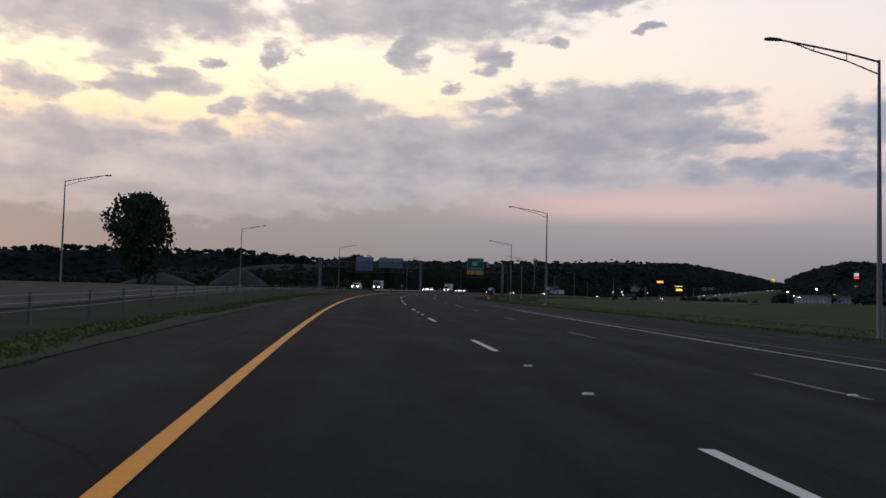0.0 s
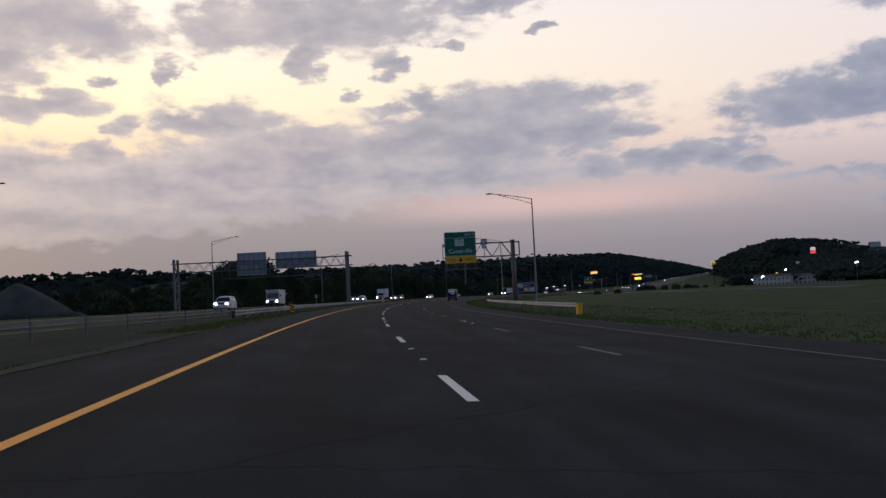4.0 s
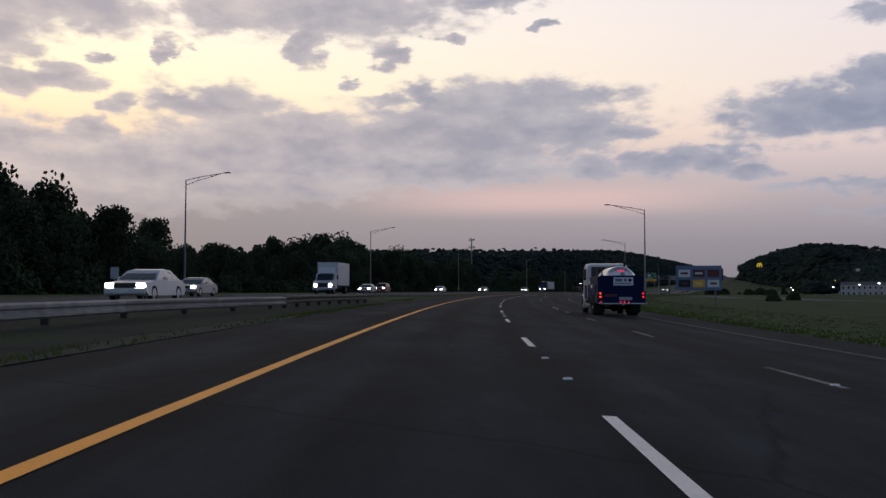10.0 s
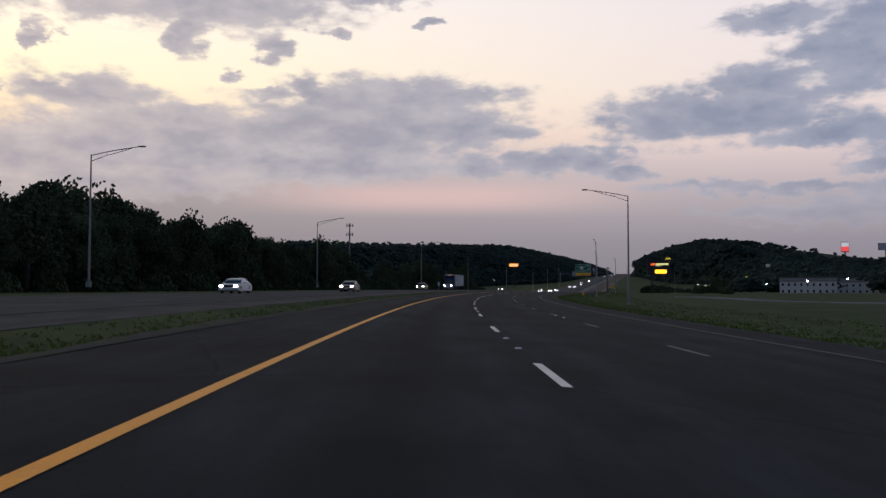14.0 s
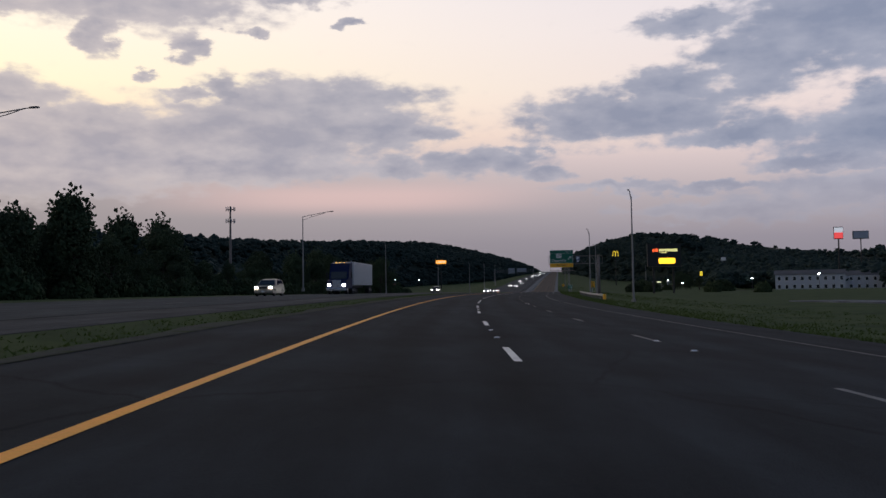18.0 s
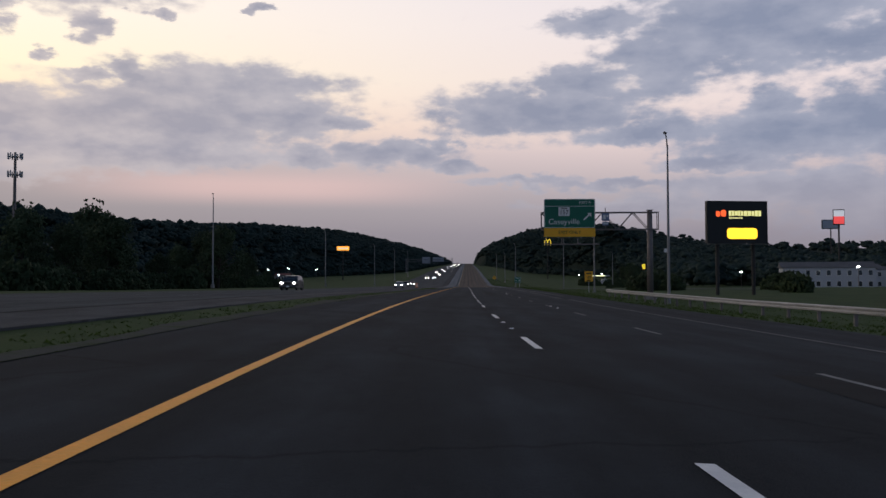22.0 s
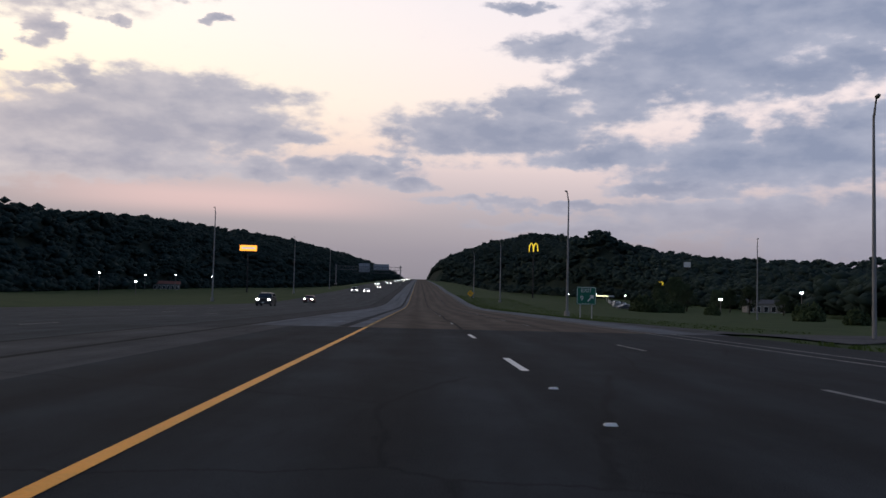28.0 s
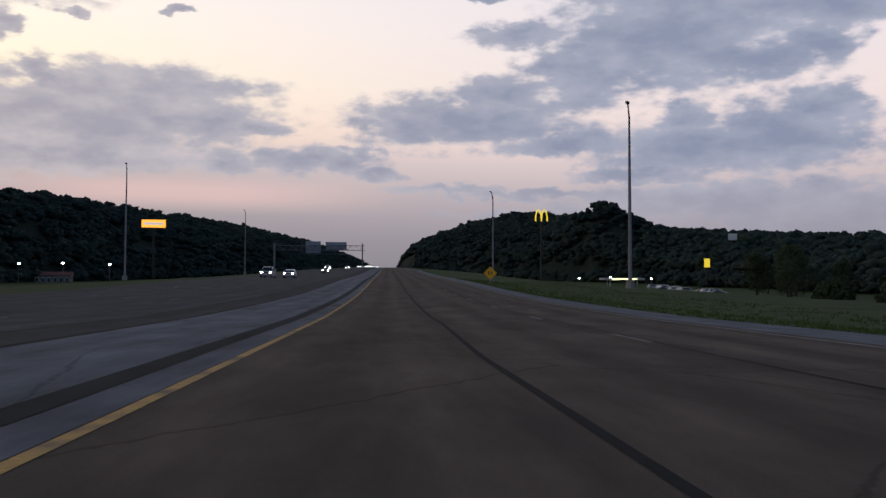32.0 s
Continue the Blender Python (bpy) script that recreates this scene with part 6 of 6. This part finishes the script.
def box_truck(m, label):
    ob = thing("box_truck", m, label, "truck")
    part("cargo_box", Shape().box((0, 1.6, 2.35), (2.45, 6.2, 2.7), chamfer=.05), WHITE_PAINT, ob, "white cargo box")
    part("box_trim", Shape().box((0, -1.52, 3.66), (2.5, .08, .1)), CHROME, ob)
    part("box_trim", Shape().box((0, -1.52, 1.06), (2.5, .08, .1)), CHROME, ob)
    part("cab", Shape().loft([[(x, y, z) for y, z in ((-3.95, .62), (-3.9, 1.35), (-2.95, 1.55), (-2.45, 2.3), (-1.6, 2.4), (-1.6, .6))] for x in (-1.12, -1.05, 1.05, 1.12)]), WHITE_PAINT, ob)
    part("windscreen", Shape().box((0, -2.76, 1.95), (1.9, .05, .82), Euler((radians(-33), 0, 0)).to_matrix().to_4x4()), GLASS_DARK, ob)
    part("fairing", Shape().loft([[(x, y, z) for y, z in ((-2.4, 2.4), (-1.7, 3.1), (-1.6, 3.1), (-1.6, 2.38))] for x in (-.95, .95)]), WHITE_PAINT, ob)
    part("grille", Shape().box((0, -3.96, 1.02), (1.15, .08, .5), chamfer=.02), BLACK_TRIM, ob)
    part("bumper", Shape().box((0, -4.05, .62), (2.3, .2, .3), chamfer=.04), CHROME, ob)
    for sx in (-1, 1):
        part("headlight", Shape().box((sx * .86, -3.96, 1.0), (.36, .1, .26), chamfer=.05), HEADLIGHT, ob, "glowing white headlight")
        part("mirror", Shape().box((sx * 1.4, -2.6, 1.95), (.16, .14, .5), chamfer=.03), BLACK_TRIM, ob)
        wheel(ob, sx * 1.0, -2.95, .47, .28)
        wheel(ob, sx * .98, 3.0, .47, .5)
    part("chassis", Shape().box((0, .8, .78), (.9, 8.2, .22)), BLACK_TRIM, ob)
    part("underrun_guard", Shape().box((0, 4.65, .55), (2.2, .1, .12)), BLACK_TRIM, ob)


def semi(m, label):
    ob = thing("semi_truck", m, label, "truck")
    part("trailer", Shape().box((0, 5.6, 2.55), (2.55, 13.6, 2.85), chamfer=.04), WHITE_PAINT, ob, "long white box trailer")
    for sx in (-1, 1):
        ribs = Shape()
        for k in range(18):
            ribs.box((sx * 1.285, -.9 + k * .76, 2.55), (.03, .06, 2.7))
        part("side_rib", ribs, GALV, ob)
    part("cab", Shape().loft([[(x, y, z) for y, z in ((-5.6, .7), (-5.55, 1.55), (-4.2, 1.85), (-3.9, 2.75), (-3.2, 3.75), (-1.7, 3.9), (-1.7, .7))] for x in (-1.18, -1.1, 1.1, 1.18)]), NAVY_PAINT, ob)
    part("windscreen", Shape().box((0, -4.10, 2.3), (1.9, .05, .9), Euler((radians(-18), 0, 0)).to_matrix().to_4x4()), GLASS_DARK, ob)
    part("grille", Shape().box((0, -5.62, 1.25), (1.0, .08, .9), chamfer=.02), CHROME, ob)
    part("bumper", Shape().box((0, -5.75, .6), (2.4, .25, .36), chamfer=.06), CHROME, ob)
    for sx in (-1, 1):
        part("headlight", Shape().box((sx * .9, -5.6, 1.12), (.38, .12, .28), chamfer=.05), HEADLIGHT, ob, "glowing white headlight")
        part("mirror", Shape().box((sx * 1.5, -4.0, 2.3), (.18, .14, .7), chamfer=.03), BLACK_TRIM, ob)
        part("exhaust_stack", Shape().tube((sx * 1.05, -1.5, 1.0), (sx * 1.05, -1.5, 4.1), .09, n=10), CHROME, ob)
        for y, w in ((-4.5, .3), (-1.5, .55), (-.3, .55), (10.2, .55), (11.5, .55)):
            wheel(ob, sx * (1.02 if w < .4 else .98), y, .5, w)
    part("chassis", Shape().box((0, 2.5, .95), (.9, 14, .25)), BLACK_TRIM, ob)
    part("marker_lamp", Shape().box((0, -3.3, 3.86), (.2, .08, .06)).box((.5, -3.3, 3.86), (.14, .08, .06)).box((-.5, -3.3, 3.86), (.14, .08, .06)), AMBER, ob)


def tanker(m):
    """Delivery tank truck seen from behind and the left; y points ahead, origin under the rear axle."""
    ob = thing("tank_truck", m, "white-cabbed tank truck with navy blue body and lit tail lamps", "truck")
    wb = 4.75
    part("chassis", Shape().box((-.42, 1.9, .82), (.1, 8.0, .26)).box((.42, 1.9, .82), (.1, 8.0, .26)).box((0, -1.6, .8), (.9, .1, .2)).box((0, 3, .8), (.9, .1, .2)), BLACK_TRIM, ob)
    for x in (-1, 1):
        wheel(ob, x * 1.04, wb, .49, .29)
        tyre = wheel(ob, x * .94, 0, .49, .56)
    part("axle", Shape().tube((-.9, 0, .49), (.9, 0, .49), .11, n=10).tube((0, -.12, .49), (0, .2, .49), .26, n=12), BLACK_TRIM, ob)
    # navy body round the tank
    bd = part("tank_body", Shape().box((0, -.57, 1.73), (2.40, 3.26, 1.1), chamfer=.05), NAVY_PAINT, ob, "navy blue tank cabinet")
    part("rear_panel", Shape().box((0, -2.2, 1.76), (2.2, .1, 1.1), chamfer=.02), NAVY_PAINT, bd)
    for sx in (-1, 1):
        part("skirt", Shape().box((sx * 1.14, .86, .98), (.12, .4, .5), chamfer=.03), NAVY_PAINT, bd)
        part("skirt", Shape().box((sx * 1.14, -1.45, 1.0), (.12, 1.4, .5), chamfer=.03), NAVY_PAINT, bd)
    part("tail_board", Shape().box((0, -2.32, 1.02), (2.5, .22, .46), chamfer=.03), NAVY_PAINT, bd)
    part("side_box", Shape().box((-1.16, -.95, 1.55), (.16, 1.2, .5), chamfer=.03), NAVY_PAINT, bd)
    part("side_box", Shape().box((-1.16, .72, 1.6), (.14, .5, .62), chamfer=.03), NAVY_PAINT, bd)
    part("side_cabinet", Shape().box((-.55, 1.75, 1.32), (1.1, 1.1, .86), chamfer=.04), NAVY_PAINT, ob, "navy cabinet behind the cab")
    for sx in (-1, 1):
        arch = Shape()
        pts = [(math.cos(t) * .66, .49 + math.sin(t) * .66) for t in np.linspace(.15, math.pi - .15, 12)]
        arch.loft([[(sx * 1.24, y, z), (sx * .66, y, z), (sx * .66, y * .93, z * .95), (sx * 1.24, y * .93, z * .95)] for y, z in pts])
        part("mudguard", arch, BLACK_TRIM, bd)
    # polished tank
    ring = lambda y, r, rz: [(r * 1.04 * math.cos(t), y, 1.95 + rz * math.sin(t)) for t in np.linspace(0, 2 * math.pi, 37)[:-1]]
    rows = [ring(-2.17, .3, .32), ring(-2.14, .62, .66), ring(-2.06, .78, .83), ring(-1.9, .84, .89), ring(.62, .84, .89), ring(.8, .78, .83), ring(.92, .6, .64), ring(.97, .3, .32)]
    tk = part("tank", Shape().loft(rows), TANK, ob, "polished metal tank", True)
    part("manway", Shape().tube((0, -.2, 2.76), (0, -.2, 2.92), .26, n=18).tube((0, -1.2, 2.78), (0, -1.2, 2.88), .12, n=12), CHROME, tk)
    part("rear_gauge", Shape().tube((.1, -2.22, 2.4), (.1, -2.12, 2.4), .11, n=18), GALV, tk)
    lad = Shape()
    for y in (-1.5, -1.05):
        for a, b in (((-1.1, y, 2.25), (-1.08, y, 2.72)), ((-1.08, y, 2.72), (-1.0, y, 2.82)), ((-1.0, y, 2.82), (-.88, y, 2.76)), ((-.88, y, 2.76), (-.84, y, 2.25))):
            lad.tube(a, b, .024, n=6)
    for k in range(3):
        lad.tube((-1.09, -1.5, 2.4 + k * .15), (-1.09, -1.05, 2.4 + k * .15), .018, n=6)
    part("lamp_bar", Shape().box((0, -2.1, 2.6), (.55, .08, .09), chamfer=.02), BLACK_TRIM, tk)
    part("grab_rail", lad, BLACK_TRIM, tk)
    # rear lamps and plates
    for sx in (-1, 1):
        box_ob = part("lamp_box", Shape().box((sx * 1.1, -2.43, 1.2), (.24, .08, .44), chamfer=.02), BLACK_TRIM, bd)
        part("tail_lamp", Shape().tube((sx * 1.1, -2.49, 1.31), (sx * 1.1, -2.46, 1.31), .048, n=14), TAIL_HOT if sx < 0 else TAIL, box_ob, "glowing red lamp")
        part("tail_lamp", Shape().tube((sx * 1.1, -2.49, 1.11), (sx * 1.1, -2.46, 1.11), .048, n=14), TAIL_HOT if sx < 0 else TAIL, box_ob, "glowing red lamp")
    part("low_lamp", Shape().tube((-1.06, -2.47, .84), (-1.06, -2.43, .84), .032, n=10), TAIL, bd, "small red lamp")
    for x in (-.2, .0, .2):
        part("marker_lamp", Shape().tube((x + .15, -2.46, .83), (x + .15, -2.43, .83), .034, n=10), TAIL, bd, "small red lamp")
        part("top_lamp", Shape().tube((x * .8, -2.19, 2.6), (x * .8, -2.13, 2.6), .033, n=10), TAIL, tk, "small red lamp")
    plate_ob = part("name_board", Shape().box((.12, -2.275, 1.98), (1.02, .02, .46)), SIGN_WHITE, bd, "white board with blue marks")
    part("mark", Shape().box((-.12, -2.29, 2.05), (.36, .008, .16)).box((.22, -2.29, 2.05), (.14, .008, .16)).box((.08, -2.29, 1.86), (.86, .008, .06)), SIGN_BLUE, plate_ob)
    part("mark_dot", Shape().tube((.46, -2.295, 2.05), (.46, -2.285, 2.05), .09, n=16), NAVY_PAINT, plate_ob)
    part("reflective_strip", Shape().box((-.55, -2.44, 1.2), (.62, .012, .14)), RED_PAINT, bd)
    part("plate_board", Shape().box((.2, -2.44, 1.02), (.66, .012, .18)), ALU, bd)
    part("bumper_bar", Shape().box((0, -2.5, .74), (2.44, .08, .08), chamfer=.02), CHROME, ob)
    for y, z in ((.72, 1.95), (-.1, 1.72)):
        part("side_placard", Shape().box((-1.245, y, z), (.01, .5, .2)), SIGN_WHITE, bd, "white side placard")
    for sx in (-1, 1):
        part("mud_flap", Shape().box((sx * .95, -.85, .45), (.58, .03, .5)), RUBBER, ob)
    # cab
    cabx = [(x, q) for x, q in ((-1.16, .93), (-1.13, .965), (-1.05, .99), (-.9, 1), (.9, 1), (1.05, .99), (1.13, .965), (1.16, .93))]
    prof = [(2.62, 1.0), (2.62, 2.86), (2.68, 3.02), (2.8, 3.12), (3.4, 3.18), (3.85, 3.08), (3.98, 2.96), (4.38, 2.12), (4.2, 1.0)]
    cab = part("cab", Shape().loft([[(x, y, 1.0 + (z - 1.0) * q) for y, z in prof] for x, q in cabx]), WHITE_PAINT, ob, "white cab")
    part("lower_cab", Shape().box((-1.165, 3.2, 1.39), (.02, 1.15, .86)).box((1.165, 3.2, 1.39), (.02, 1.15, .86)).box((0, 2.605, 1.39), (2.2, .02, .86)), NAVY_PAINT, cab, "navy lower panel")
    hood = [(4.2, 1.0), (4.33, 2.08), (4.9, 1.98), (5.55, 1.82), (5.72, 1.4), (5.74, .95)]
    part("hood", Shape().loft([[(x, y, .95 + (z - .95) * q) for y, z in hood] for x, q in ((-.92, .9), (-.75, 1), (.75, 1), (.92, .9))]), WHITE_PAINT, cab)
    for sx in (-1, 1):
        fend = Shape()
        pts = [(wb + math.cos(t) * .68, .50 + math.sin(t) * .72) for t in np.linspace(-.1, math.pi + .1, 14)]
        fend.loft([[(sx * 1.2, y, z), (sx * .8, y, z + .06), (sx * .8, y, z - .02), (sx * 1.2, y, z - .06)] for y, z in pts])
        part("fender", fend, WHITE_PAINT, cab)
    part("rear_window", Shape().box((.0, 2.605, 2.62), (1.7, .05, .50), chamfer=.05), GLASS_DARK, cab)
    part("window_rubber", Shape().box((.0, 2.612, 2.62), (1.84, .03, .64), chamfer=.008), BLACK_TRIM, cab)
    for sx in (-1, 1):
        part("side_window", Shape().add([(sx * 1.175, 3.02, 2.12), (sx * 1.175, 4.08, 2.12), (sx * 1.172, 3.76, 2.82), (sx * 1.172, 3.02, 2.82), (sx * 1.12, 3.02, 2.12), (sx * 1.12, 4.08, 2.12), (sx * 1.12, 3.76, 2.82), (sx * 1.12, 3.02, 2.82)],
                                        [(0, 1, 2, 3), (4, 7, 6, 5), (0, 4, 5, 1), (2, 6, 7, 3), (1, 5, 6, 2), (0, 3, 7, 4)]), GLASS_DARK, cab)
        mr = part("mirror", Shape().box((sx * 1.52, 4.0, 2.35), (.16, .12, .62), chamfer=.04).box((sx * 1.52, 4.0, 1.95), (.16, .12, .2), chamfer=.03), BLACK_TRIM, cab)
        part("mirror_arm", Shape().tube((sx * 1.12, 4.0, 2.74), (sx * 1.55, 4.02, 2.74), .025, n=6).tube((sx * 1.12, 4.1, 1.85), (sx * 1.55, 4.02, 1.82), .025, n=6).tube((sx * 1.55, 4.02, 2.74), (sx * 1.55, 4.02, 1.82), .02, n=6), BLACK_TRIM, mr)
        part("step", Shape().box((sx * 1.08, 3.75, .62), (.3, .75, .07)).box((sx * 1.1, 3.8, .92), (.24, .5, .06)), CHROME, ob)
        part("door_grip", Shape().box((sx * 1.178, 3.15, 1.95), (.03, .16, .05)), BLACK_TRIM, cab)
    part("fuel_tank", Shape().tube((-.92, 3.0, .78), (-.92, 3.6, .78), .26, n=18), CHROME, ob)
    part("rocker_rail", Shape().box((-1.12, 2.5, .62), (.08, 2.0, .08)), GALV, ob)
    part("exhaust_pipe", Shape().tube((.95, 2.42, 1.0), (.95, 2.42, 3.05), .07, n=10).tube((.95, 2.42, 3.05), (.95, 2.25, 3.22), .07, n=10), BLACK_TRIM, cab)
    part("front_bumper", Shape().box((0, 5.85, .72), (2.3, .2, .36), chamfer=.06), CHROME, ob)
    part("cab_vent", Shape().tube((-.62, 2.58, 1.9), (-.62, 2.61, 1.9), .09, n=12), BLACK_TRIM, cab)


tanker(stand(339.5, 9.75, 0, 1.0) @ Matrix.Diagonal((.98, .97, .91, 1)))

van(stand(272, -19.4), "white step van with lit headlights in the opposite lanes")
box_truck(stand(394, -17.3), "white box truck with lit headlights in the opposite lanes")
semi(stand(636, -14.2), "dark semi truck with white trailer and headlights lit")
FLEET = [("suv", WHITE_PAINT, 228, -17.3, "white"), ("sedan", SILVER_PAINT, 356, -19.0, "silver"), ("sedan", WHITE_PAINT, 330, -11.9, "white"), ("sedan", TAN_PAINT, 520, -13.4, "tan"),
         ("suv", RED_PAINT, 446, -21.6, "maroon"), ("sedan", SILVER_PAINT, 425, -19.4, "silver"), ("sedan", WHITE_PAINT, 489, -18.6, "white"), ("sedan", DARK_PAINT, 540, -17.2, "dark"),
         ("suv", TAN_PAINT, 616, -18.2, "tan"), ("suv", DARK_PAINT, 749, -17.2, "dark"),
         ("sedan", SILVER_PAINT, 838, -11.6, "silver"), ("sedan", RED_PAINT, 998, -18.6, "maroon"), ("suv", DARK_PAINT, 945, -17.6, "dark"),
         ("sedan", WHITE_PAINT, 1098, -13.8, "white"), ("pickup", SILVER_PAINT, 1100, -17.6, "silver"), ("sedan", DARK_PAINT, 1180, -13.8, "dark"), ("suv", WHITE_PAINT, 1240, -17.4, "white"),
         ("sedan", TAN_PAINT, 1300, -13.8, "tan"), ("sedan", DARK_PAINT, 1370, -17.4, "dark"), ("suv", SILVER_PAINT, 1440, -13.8, "silver"), ("sedan", WHITE_PAINT, 1520, -10.2, "white"),
         ("suv", DARK_PAINT, 1600, -13.8, "dark"), ("sedan", SILVER_PAINT, 1690, -17.4, "silver"), ("sedan", DARK_PAINT, 1790, -13.8, "dark"), ("minivan", WHITE_PAINT, 1900, -10.2, "white"),
         ("sedan", WHITE_PAINT, 1565, -17.4, "white"), ("suv", DARK_PAINT, 1645, -10.2, "dark"), ("sedan", SILVER_PAINT, 1740, -13.8, "silver"), ("sedan", DARK_PAINT, 1845, -17.4, "dark"),
         ("suv", SILVER_PAINT, 1960, -13.8, "silver"), ("sedan", WHITE_PAINT, 2050, -17.4, "white"), ("sedan", TAN_PAINT, 2140, -10.2, "tan"), ("suv", DARK_PAINT, 2230, -13.8, "dark")]
MADE = {}
for kind, colour, s, lat, word in FLEET:
    key = kind, word
    if key in MADE:
        copy_thing(MADE[key], stand(s, lat))
    else:
        MADE[key] = car(kind, colour, stand(s, lat), f"{word} {kind} with lit headlights in the opposite lanes")
# parked cars in the lots beyond the right verge
DIM_LAMP = mat("unlit_lamp", (.42, .43, .44), .2, 0, .05, 8.0, 40.0, 0)
row = random.Random(77)
PARKED = [car(kind, colour, pose(0, 0, 0), f"{word} {kind} parked in the lot beyond the verge", "parked cars", DIM_LAMP)
          for kind, colour, word in (("sedan", DARK_PAINT, "dark"), ("suv", SILVER_PAINT, "silver"), ("minivan", WHITE_PAINT, "white"), ("sedan", RED_PAINT, "maroon"))]
for k in range(16):
    s, lat = 1150 + 9.5 * k + row.uniform(-1, 1), 78 + 1.9 * k + row.uniform(-1.5, 1.5)
    m = stand(s, lat, ground_up(s, lat), row.choice((90, -90, 80, 100)))
    if k < 4:
        PARKED[k].matrix_basis = m
    else:
        copy_thing(PARKED[row.randrange(4)], m)
